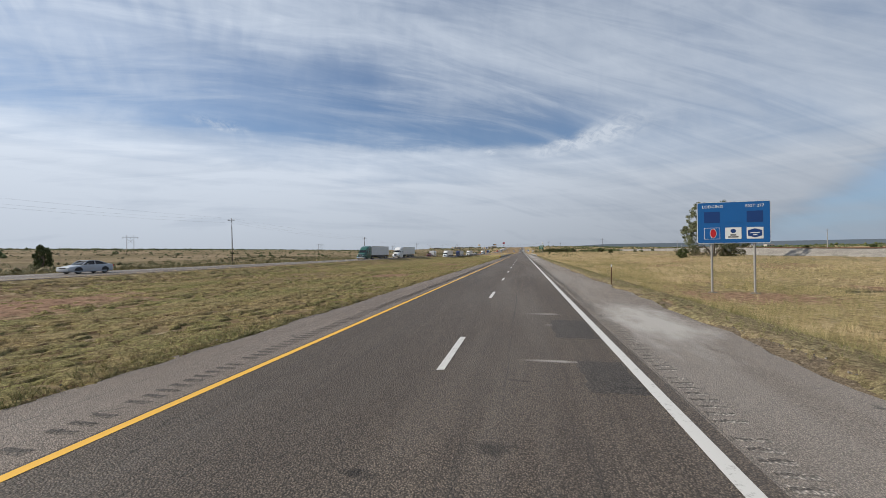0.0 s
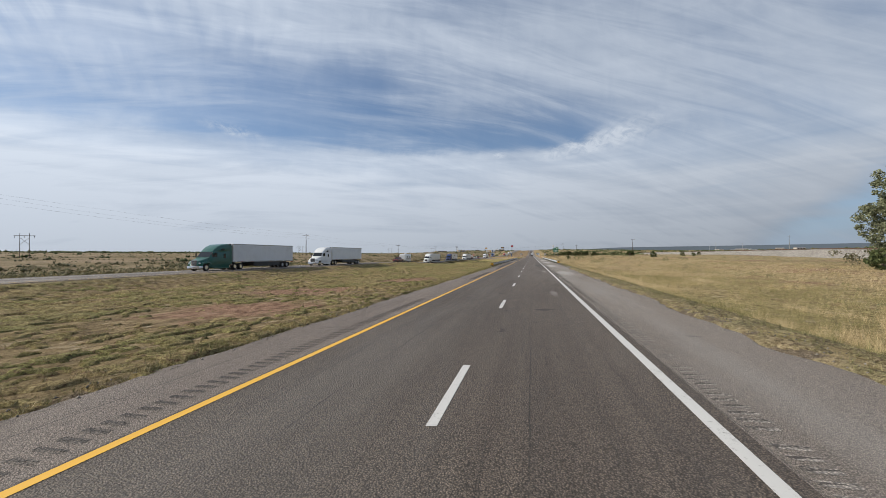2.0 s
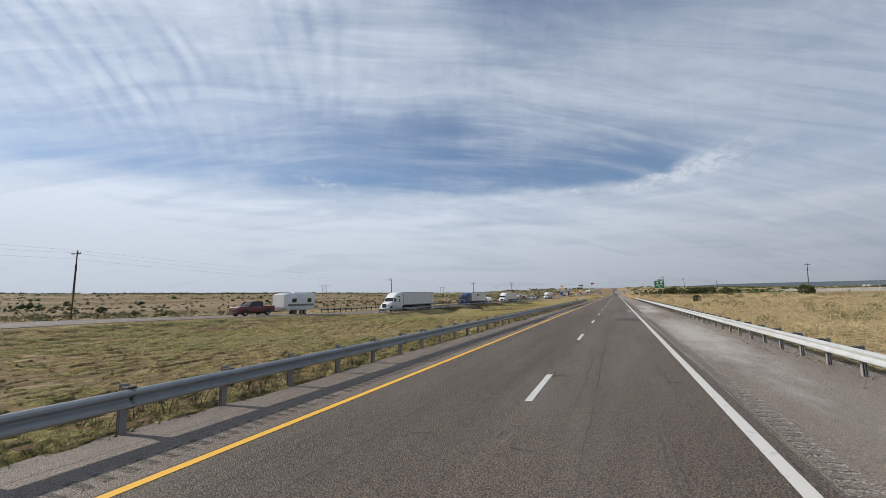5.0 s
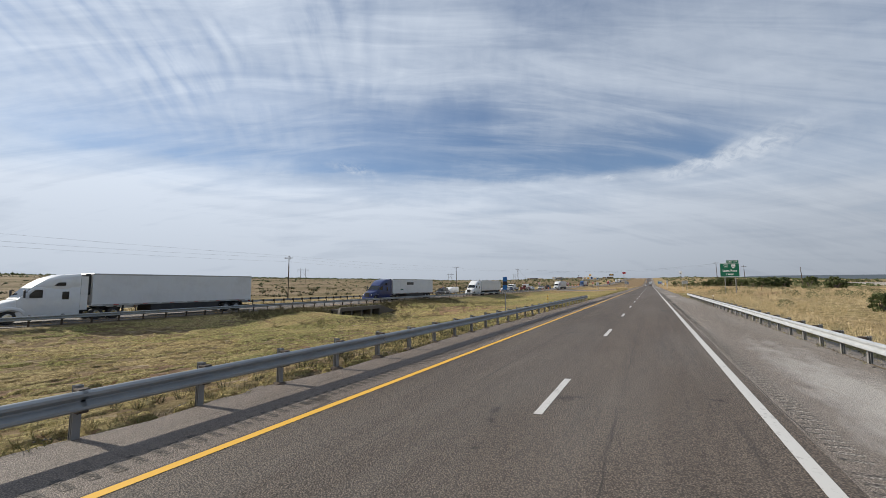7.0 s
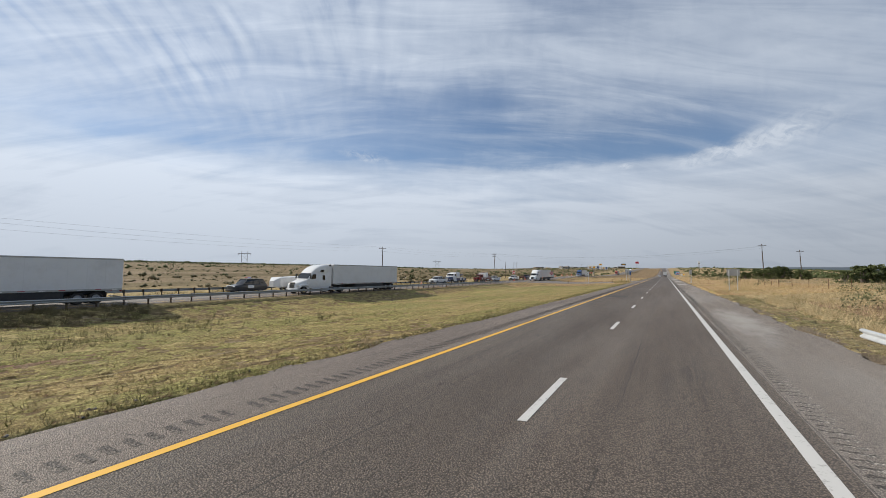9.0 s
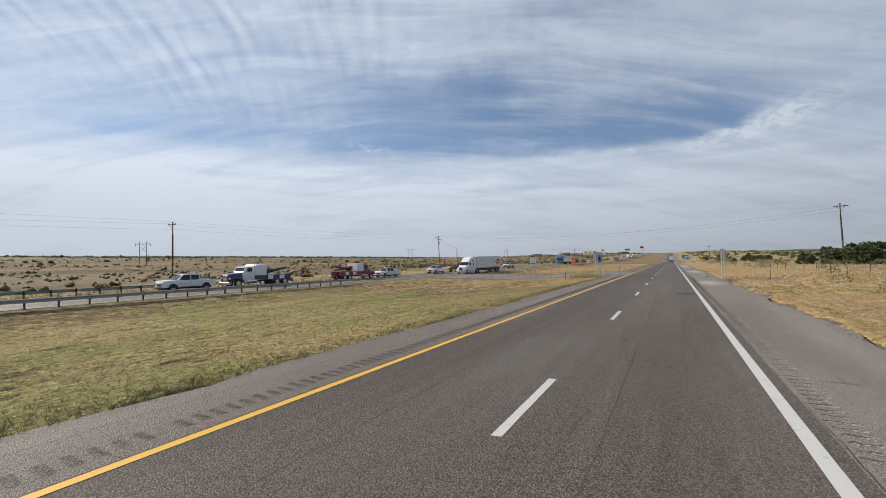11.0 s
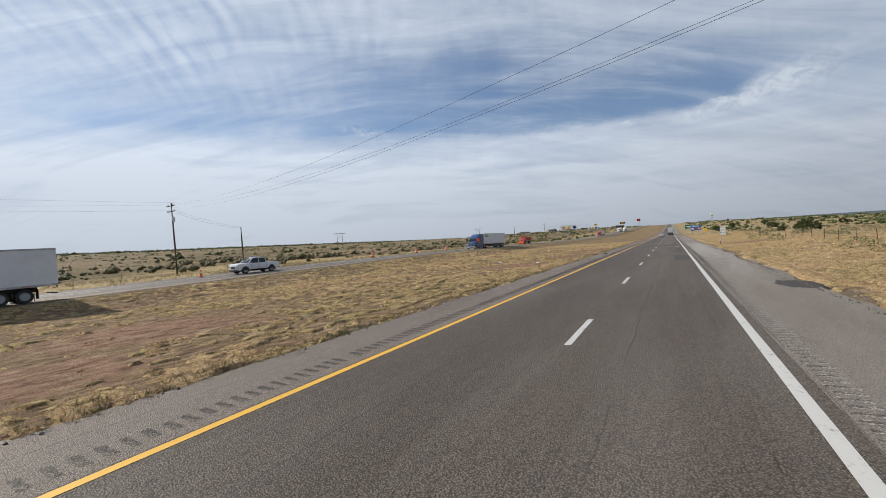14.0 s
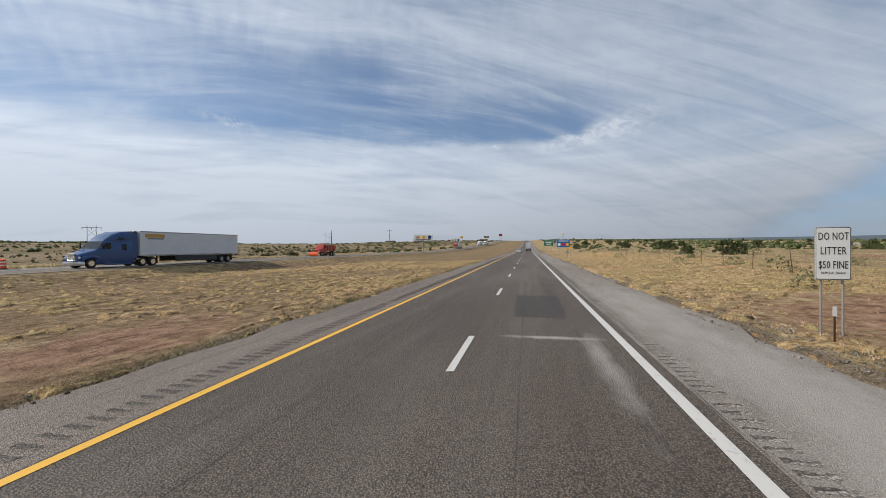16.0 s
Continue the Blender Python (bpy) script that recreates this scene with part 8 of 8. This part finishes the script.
def elm(x, y, height, seed, label):
    rnd = random.Random(seed)
    t = thing("tree", label, "tree", pose(x, y, at_land(x, y)), "roadside trees")
    b, tips = Build(), []
    for k in range(4):
        a = k * 1.57 + rnd.uniform(-0.5, 0.5)
        twiggy(b, (0.25 * math.cos(a), 0.25 * math.sin(a), -0.3), (math.cos(a) * 0.62, math.sin(a) * 0.62, 1.0), height * 0.27, height * 0.021, 4, rnd, tips, 0.85)
    part("trunk", b, "bark", t, "grey forking limbs", True)
    # rounded crown of leafy clumps with gaps, fuller low down on the sheltered side
    span = lambda h: 0.47 * height * math.sqrt(max(0.02, 1 - ((h - 0.47) / 0.56) ** 2))
    cs = [tuple(p) for p, _ in tips if p.z < height and math.hypot(p.x, p.y) < span(p.z / height)]
    for k in range(330):
        a, h = rnd.uniform(0, 6.28), rnd.uniform(0.14, 0.97)
        q = span(h) * rnd.uniform(0.55, 1.0) ** 0.6
        if math.sin(a * 2 + h * 9) + math.sin(a * 5 - h * 13) > -0.75:
            cs.append((q * math.cos(a), q * math.sin(a), h * height))
    for k in range(70):
        cs.append((rnd.uniform(0.14, 0.48) * height, rnd.uniform(-0.25, 0.25) * height, rnd.uniform(0.08, 0.5) * height))
    low = [(rnd.uniform(-0.62, 0.45) * height, rnd.uniform(-0.4, 0.4) * height, rnd.uniform(0.02, 0.13) * height) for _ in range(70)]
    leaves("crown", cs, [rnd.uniform(0.025, 0.06) * height for _ in cs], 75, 0.17, "elm", t, seed)
    leaves("undergrowth", low, [rnd.uniform(0.03, 0.05) * height for _ in low], 60, 0.14, "weed", t, seed + 1)
    tw = Build()
    for _ in range(60):
        a, q = rnd.uniform(0, 6.28), rnd.uniform(0.2, 0.55) * height
        p0 = Vector((q * math.cos(a), 0.7 * q * math.sin(a), rnd.uniform(0.0, 0.05) * height))
        tw.path([p0, p0 + Vector((rnd.uniform(-1, 1), rnd.uniform(-1, 1), 1.3)), p0 + Vector((rnd.uniform(-2, 2), rnd.uniform(-1.5, 1.5), 2.4))], [0.05, 0.035, 0.012], 4)
    part("bare_twigs", tw, "twig", t)


elm(58.5, 127.5, 17.0, 11, "large grey-green tree with forking limbs and dead twigs below")


def juniper(seed, label):
    """A low rounded evergreen, 1 m high to be scaled."""
    rnd = random.Random(seed)
    t = thing("juniper_tree", label, "tree", pose(0, 0, -50), "junipers")
    b = Build()
    cs, rs = [], []
    for k in range(7):
        a = rnd.uniform(0, 6.28)
        q = rnd.uniform(0.15, 0.42)
        b.path([(0, 0, -0.05), (0.4 * q * math.cos(a), 0.4 * q * math.sin(a), 0.25), (q * math.cos(a), q * math.sin(a), rnd.uniform(0.45, 0.75))], [0.05, 0.035, 0.015], 6)
    part("trunk", b, "bark", t)
    for k in range(46):
        a, h = rnd.uniform(0, 6.28), rnd.uniform(0.08, 0.92)
        q = 0.52 * math.sqrt(max(0.05, 1 - ((h - 0.36) / 0.62) ** 2)) * rnd.uniform(0.55, 1.05)
        cs.append((q * math.cos(a), q * math.sin(a), h))
        rs.append(rnd.uniform(0.09, 0.17))
    leaves("crown", cs, rs, 42, 0.055, "juniper", t, seed)
    return t


JUN = [juniper(s, "dark green rounded juniper tree on the range") for s in (21, 22, 23)]
rnd = random.Random(77)
spots = [(30.5, 560, 3.3), (33.5, 563, 3.2), (27.5, 566, 2.4), (36, 383, 5.0), (39, 386, 5.4), (43, 390, 5.2), (33, 381, 3.6), (29, 441, 5.2), (32, 438, 6.0), (35, 441, 6.2), (26.5, 446, 3.6), (39, 436, 5.0), (38, 345, 4.6), (44, 349, 4.6), (53, 245, 3.4), (64, 131, 5.0), (48, 122, 4.2), (-88, 52, 5.2), (18.8, 258, 2.2), (48, 640, 5), (60, 690, 5.5), (70, 600, 5), (52, 720, 5), (40, 780, 6), (24, 690, 4)]
for k in range(100):
    if k < 85:
        x, y = rnd.uniform(60, 260), rnd.uniform(260, 1000)
    else:
        x, y = rnd.uniform(-260, -70), rnd.uniform(60, 900)
    spots.append((x, y, rnd.uniform(2.2, 5.2) if x > 0 else rnd.uniform(1.4, 3.0)))
for k, (x, y, h) in enumerate(spots):
    sx, sy, sz = rnd.uniform(0.65, 0.9), rnd.uniform(0.65, 0.9), 0.72
    if y < 60:
        sx, sy, sz = 0.5, 0.5, 0.95
    copy_thing(JUN[k % 3], Matrix.Translation((x, y, at_land(x, y) - 0.04 * h)) @ Matrix.Rotation(k * 2.4, 4, "Z") @ Matrix.Diagonal((h * sx, h * sy, h * sz, 1)))
for t in JUN:
    for o in (*t.children_recursive, t):
        bpy.data.objects.remove(o)

# sage and scrub on the open range, and the dark woods along the skyline
OCT_V = np.array([(1, 0, 0), (-1, 0, 0), (0, 1, 0), (0, -1, 0), (0.1, 0.1, 1), (0, 0, -0.7)], float)
OCT_F = np.array([(0, 2, 4), (2, 1, 4), (1, 3, 4), (3, 0, 4), (2, 0, 5), (1, 2, 5), (3, 1, 5), (0, 3, 5)])


def scrub(name, x, y, size, mat, seed, label, clumps=4, lump=1.0):
    """Ragged low bushes, several jagged clumps each."""
    rng = np.random.RandomState(seed)
    n = len(x) * clumps
    bx, by, s = np.repeat(x, clumps), np.repeat(y, clumps), np.repeat(size, clumps)
    cx, cy = bx + rng.normal(0, 0.45, n) * s, by + rng.normal(0, 0.45, n) * s
    r = s * rng.uniform(0.25, 0.6, n) * lump
    a = rng.uniform(0, 6.3, n)
    p = OCT_V[None] * rng.uniform(0.45, 1.4, (n, 6, 1)) * r[:, None, None]
    v = np.stack([p[..., 0] * np.cos(a)[:, None] - p[..., 1] * np.sin(a)[:, None], p[..., 0] * np.sin(a)[:, None] + p[..., 1] * np.cos(a)[:, None], p[..., 2] * 0.9], -1)
    z = land_z(cx, cy) + r * rng.uniform(0.2, 0.9, n)
    v = v + np.stack([cx, cy, z], 1)[:, None]
    me = numpy_mesh(name, v.reshape(-1, 3), None, mat, (OCT_F[None] + 6 * np.arange(n)[:, None, None]).reshape(-1, 3))
    return tagged(new(name, me), label, "bushes", "", "stuff")


rng = np.random.RandomState(5)
n = 8500
x, y = -84 - 640 * rng.rand(n) ** 1.4, rng.uniform(-40, 1500, n)
scrub("range_scrub", x, y, 0.25 + 0.95 * rng.rand(n) ** 2, "weed", 6, "low grey-green scrub over the open range", 3)
x, y = scatter(9000, -55, -96, -20, 230, 31, 1.2, 0.33, 9.0)
keep = (x > -74 - 22 * vnoise(x / 9, y / 12)) & (y < 130 + 90 * vnoise(x / 8 + 5, y / 15))
x, y = x[keep], y[keep]
scrub("roadside_brush", x, y, np.random.RandomState(3).uniform(0.3, 1.0, len(x)), "brush", 32, "olive and brown brush beside the opposite carriageway", 3)
x, y = scatter(1500, -84, -150, 150, 760, 33, 1.2, 0.5, 12.0)
scrub("roadside_brush", x, y, np.random.RandomState(4).uniform(0.4, 1.4, len(x)), "brush", 34, "olive and brown brush beyond the opposite carriageway", 3)
x, y = scatter(170, -72, -104, 330, 760, 37, 1.0, 0.4, 14.0)
scrub("range_bushes", x, y, np.random.RandomState(8).uniform(0.9, 1.9, len(x)), "brush", 38, "grey-olive bushes beyond the range fence", 9)
x, y = scatter(1100, -34.6, -38.8, 240, 292, 35, 1.0, 0.35, 5.0)
keep = (y < 254.5) | (y > 266)
x, y = x[keep], y[keep]
tufts("culvert_brush", x, y, land_z(x, y), 26, 0.25, 0.75, 0.9, 0.010, "brush", 36, "dry brown brush round the culvert")


def bushes(name, x, y, size, per, leaf, mat, seed, label):
    """Open low bushes: small leaves and twigs strewn through uneven domes."""
    rng = np.random.RandomState(seed)
    k = len(x) * per
    s = np.repeat(size, per)
    a, h = rng.uniform(0, 2 * np.pi, k), rng.rand(k) ** 0.8
    lob = 0.75 + 0.45 * vnoise(np.repeat(x, per) * 3 + np.cos(a) * 1.6, np.repeat(y, per) * 3 + np.sin(a) * 1.6 + h)
    r = s * lob * np.sqrt(np.clip(1.05 - (h - 0.25) ** 2 * 1.6, 0.02, 1)) * rng.uniform(0.35, 1.0, k) ** 0.6
    cx, cy = np.repeat(x, per) + r * np.cos(a), np.repeat(y, per) + r * np.sin(a)
    cz = land_z(np.repeat(x, per), np.repeat(y, per)) + h * s * 0.95 * lob
    v = np.stack([cx, cy, cz], 1)[:, None] + rng.normal(0, 1, (k, 3, 3)) * (leaf * (0.5 + s))[:, None, None]
    me = numpy_mesh(name, v.reshape(-1, 3), None, mat, np.arange(k * 3).reshape(-1, 3))
    return tagged(new(name, me), label, "bushes", "", "stuff")


x, y = scatter(900, -53.5, -100, -25, 215, 41, 1.2, 0.44, 12.0)
bushes("roadside_brush", x, y, np.random.RandomState(5).uniform(0.35, 1.0, len(x)), 110, 0.055, "bush_leaf", 43, "ragged olive and brown brush beyond the opposite carriageway")
x, y = scatter(300, 13, 50, 190, 640, 37, 1.0, 0.42, 14.0)
bushes("mesquite", x, y, np.random.RandomState(2).uniform(0.45, 1.2, len(x)), 240, 0.038, "bush_leaf", 39, "open grey-green mesquite bushes on the range")
x, y = -150 - 1500 * rng.rand(5200) ** 1.1, rng.uniform(-300, 3200, 5200)
scrub("far_scrub", x, y, 0.8 + 2.2 * rng.rand(5200) ** 2, "juniper", 7, "dark junipers dotted over the far range", 3)
x, y = rng.uniform(-1700, -1000, 7600), rng.uniform(-700, 3600, 7600)
keep = vnoise(x / 60, y / 110) > 0.47
x, y = x[keep], y[keep]
scrub("skyline_woods", x, y, 3.2 + 4.6 * rng.rand(len(x)) ** 1.8, "juniper", 8, "dark woods along the skyline", 3)
x, y = 140 + 900 * rng.rand(2400) ** 1.3, rng.uniform(60, 2600, 2400)
scrub("right_scrub", x, y, rng.uniform(0.7, 2.6, 2400), "juniper", 9, "dark green scrub over the range", 3)
x, y = 22 + 60 * rng.rand(420), rng.uniform(60, 640, 420)
bushes("near_scrub", x, y, rng.uniform(0.25, 0.7, 420), 120, 0.034, "bush_leaf", 10, "low weedy scrub among the grass")
x, y = 80 + 420 * rng.rand(2000) ** 1.1, rng.uniform(420, 1500, 2000)
keep = (vnoise(x / 25, y / 40) > 0.4) & (x > 60 + 0.12 * (y - 400))
x, y = x[keep], y[keep]
scrub("juniper_belt", x, y, rng.uniform(1.4, 3.6, len(x)), "juniper", 19, "belt of dark green junipers across the plain", 14, 0.5)
x, y = 95 + 760 * rng.rand(1900) ** 1.1, rng.uniform(560, 1350, 1900)
keep = vnoise(x / 40 + 3, y / 60) > 0.46
x, y = x[keep], y[keep]
scrub("plain_woods", x, y, rng.uniform(1.6, 3.8, len(x)), "juniper", 20, "dark green woods across the plain below the town", 8, 0.7)
x, y = np.concatenate([rng.uniform(-900, -110, 900), rng.uniform(60, 1500, 1500)]), rng.uniform(1500, 3300, 2400)
scrub("town_woods", x, y, rng.uniform(3, 6.5, 2400), "juniper", 11, "dark trees round the far town", 3)
x, y = np.concatenate([26 + 200 * rng.rand(700) ** 1.3, -58 - 220 * rng.rand(700) ** 1.2]), rng.uniform(650, 1550, 1400)
scrub("rise_scrub", x, y, 0.6 + 2.2 * rng.rand(1400) ** 1.6, "juniper", 51, "dark scrub and small trees along the rise", 4)
x, y = rng.uniform(900, 3200, 2200), rng.uniform(300, 3800, 2200)
scrub("east_woods", x, y, rng.uniform(4, 9, 2200), "juniper", 12, "dark woods on the far slopes", 3)

# ---- the far town and its signs ----
# woods tinted blue-grey, so the distance haze sits in the colour
MAT["mesa"] = leaf_mat("hazed_wooded_mesa", [(0.1, (0.07, 0.09, 0.11)), (0.9, (0.11, 0.13, 0.15))], 0.95)
mx = np.linspace(150, 4300, 80)
mv = []
for i, xx in enumerate(mx):
    top = 30 + 32 * ss(150, 900, xx) + 8 * float(vnoise(xx / 700, 4.4)) + 8 * ss(900, 2600, xx)
    for yy, zz in ((4050, 20), (4150, top * 0.9), (4230, top), (4500, top)):
        mv.append((xx, yy - 0.35 * max(0, xx - 1500), zz))
mq = [(i * 4 + j, (i + 1) * 4 + j, (i + 1) * 4 + j + 1, i * 4 + j + 1) for i in range(79) for j in range(3)]
tagged(new("distant_mesa", numpy_mesh("distant_mesa", np.array(mv), np.array(mq), "mesa")), "long flat wooded mesa on the horizon", "mesa", "", "structure")


def house(x, y, w, d, h, wall, label, sign=None):
    t = thing("roadside_building", label, "building", pose(x, y, at_land(x, y) - 0.3, 0, 0, random.Random(int(x)).uniform(-20, 20)), "far buildings")
    b = part("wall", Build().box((0, 0, h / 2), (w, d, h), 0.05), wall, t)
    part("roof", Build().loft([[(-w / 2 - 0.4, -d / 2 - 0.4, h), (w / 2 + 0.4, -d / 2 - 0.4, h), (w / 2 + 0.4, d / 2 + 0.4, h), (-w / 2 - 0.4, d / 2 + 0.4, h)], [(-w / 2, -d * 0.1, h + h * 0.22), (w / 2, -d * 0.1, h + h * 0.22), (w / 2, d * 0.1, h + h * 0.22), (-w / 2, d * 0.1, h + h * 0.22)]]), "grey_paint" if wall != "grey_paint" else "concrete", t)
    for k in range(max(2, int(w / 5))):
        part("window", Build().box((-w / 2 + (k + 0.5) * w / max(2, int(w / 5)), -d / 2 - 0.03, h * 0.55), (w / max(2, int(w / 5)) * 0.5, 0.08, h * 0.3), 0.02), "glass", t)
    part("door", Build().box((w * 0.12, -d / 2 - 0.04, 1.1), (1.1, 0.08, 2.2), 0.02), "plastic", t)
    if sign:
        part("fascia", Build().box((0, -d / 2 - 0.08, h * 0.86), (w * 0.6, 0.12, h * 0.16), 0.02), sign, t)


rr = random.Random(9)
for k in range(16):
    house(rr.uniform(-330, -60), rr.uniform(1150, 1750), rr.uniform(7, 18), rr.uniform(7, 12), rr.uniform(3, 5.5), rr.choice(("white_paint", "concrete", "dark_concrete", "grey_paint")), "low pale commercial building far up the rise", rr.choice((None, "sign_red", "sign_yellow")))
for k in range(16):
    house(rr.uniform(160, 900), rr.uniform(1200, 2400), rr.uniform(14, 36), rr.uniform(9, 16), rr.uniform(4, 9), rr.choice(("white_paint", "concrete", "concrete")), "low pale building of the far town", None)


def pole_sign(x, y, h, w, hh, mat, label, bars=2):
    t = thing("pole_sign", label, "sign", pose(x, y, at_land(x, y)), "far advertising signs")
    for s in (-0.25, 0.25):
        part("pole", Build().tube((s * w, 0, -1), (s * w, 0, h), 0.22, n=8), "galv_post", t)
    p = part("panel", Build().box((0, 0, h + hh / 2), (w, 0.5, hh), 0.06), mat, t)
    for k in range(bars):
        part("text_bar", Build().box((0, -0.27, h + hh * (0.3 + 0.4 * k / max(1, bars - 1))), (w * (0.7 - 0.2 * k), 0.03, hh * 0.16), 0.0), "sign_black" if mat != "sign_black" else "sign_yellow", p)


pole_sign(-72, 1618, 15.0, 9.0, 6.0, "sign_red", "tall red advertising sign on poles in the town")
pole_sign(-100, 1500, 8.0, 12.0, 4.5, "sign_black", "dark advertising sign on poles in the town")
pole_sign(-150, 1420, 7.0, 7.0, 4.0, "sign_yellow", "yellow advertising sign on poles in the town")
pole_sign(60, 1200, 9.0, 4.0, 6.0, "sign_white", "white advertising sign on a pole in the town", 1)


def billboard(x, y, zb, w, h):
    t = thing("billboard", "pale roadside billboard on a steel column", "billboard", pose(x, y, at_land(x, y), 0, 0, 6))
    g = zb - at_land(x, y)
    part("column", Build().tube((0, 0.4, -0.5), (0, 0.4, g + 0.3), 0.4, n=12), "galv_post", t, "", True)
    p = part("panel", Build().box((0, 0, g + h / 2), (w, 0.5, h), 0.05), "sign_white", t)
    part("frame_rail", Build().box((0, -0.02, g - 0.1), (w, 0.9, 0.12), 0.02), "galv_post", t)
    for cx, cz, rx, rz, m in ((-0.28, 0.52, 0.11, 0.18, "gold_paint"), (0.02, 0.5, 0.09, 0.28, "sign_yellow"), (0.34, 0.55, 0.1, 0.3, "sign_navy")):
        part("picture_shape", Build().plate([(w * (cx + rx * math.cos(a)), g + h * (cz + rz * math.sin(a))) for a in [i * math.pi / 8 for i in range(16)]], 0.02, "y", -0.27), m, p)
    part("text_bar", Build().box((0, -0.27, g + h * 0.14), (w * 0.8, 0.03, h * 0.1), 0.0), "sign_black", p)


billboard(-70.5, 765, 7.2, 13.4, 4.2)
billboard(-88.0, 990, 9.0, 12.0, 4.5)


def far_board(x, y, zm, w, h, mat, label, patches=()):
    g = at_land(x, y)
    t = thing("roadside_sign", label, "sign", pose(x, y, g, 0, 0, -3), "far road signs")
    p = board(t, w, h, zm - g, mat, "sign_white", 0.1, 0.04)
    for s in (-0.3, 0.3):
        round_post(t, s * w, 0.08, -0.3, zm - g + h * 0.4, 0.06, "galv_post")
    for cx, cz, pw, ph_, m in patches:
        part("logo_panel", Build().box((cx * w, -0.014, zm - g + cz * h), (pw * w, 0.008, ph_ * h), 0.0), m, p)


far_board(9.2, 585, 3.05, 2.9, 1.75, "sign_blue", "blue services sign with logo panels up the road", ((-0.3, -0.12, 0.2, 0.3, "sign_white"), (0.0, -0.12, 0.2, 0.3, "sign_red"), (0.3, -0.12, 0.2, 0.3, "sign_yellow"), (0, 0.32, 0.7, 0.1, "sign_white")))
far_board(10.5, 672, 4.0, 4.0, 2.4, "sign_green", "green guide sign far up the road", ((0, 0.15, 0.7, 0.14, "sign_white"), (0, -0.2, 0.5, 0.14, "sign_white")))
far_board(14.0, 620, 2.2, 1.2, 1.2, "sign_yellow", "yellow warning sign far up the road")

# scraps of litter in the median
for k, (x, y) in enumerate(((-10.0, 470.6), (-12.5, 476.0), (-16.5, 476.5), (-9.0, 391.0), (-12.0, 262.0))):
    rr = random.Random(k)
    t = thing("litter_scrap", "crumpled white scrap lying in the grass", "litter", pose(x, y, at_land(x, y) + 0.06, rr.uniform(-20, 20), rr.uniform(-20, 20), rr.uniform(0, 90)), "litter")
    b = Build()
    nn = 5
    b.add([(0.09 * i - 0.2 + rr.uniform(-0.02, 0.02), 0.07 * j - 0.14, rr.uniform(-0.03, 0.05)) for j in range(nn) for i in range(nn)], [(j * nn + i, j * nn + i + 1, (j + 1) * nn + i + 1, (j + 1) * nn + i) for j in range(nn - 1) for i in range(nn - 1)])
    part("sheet", b, "sign_white", t)
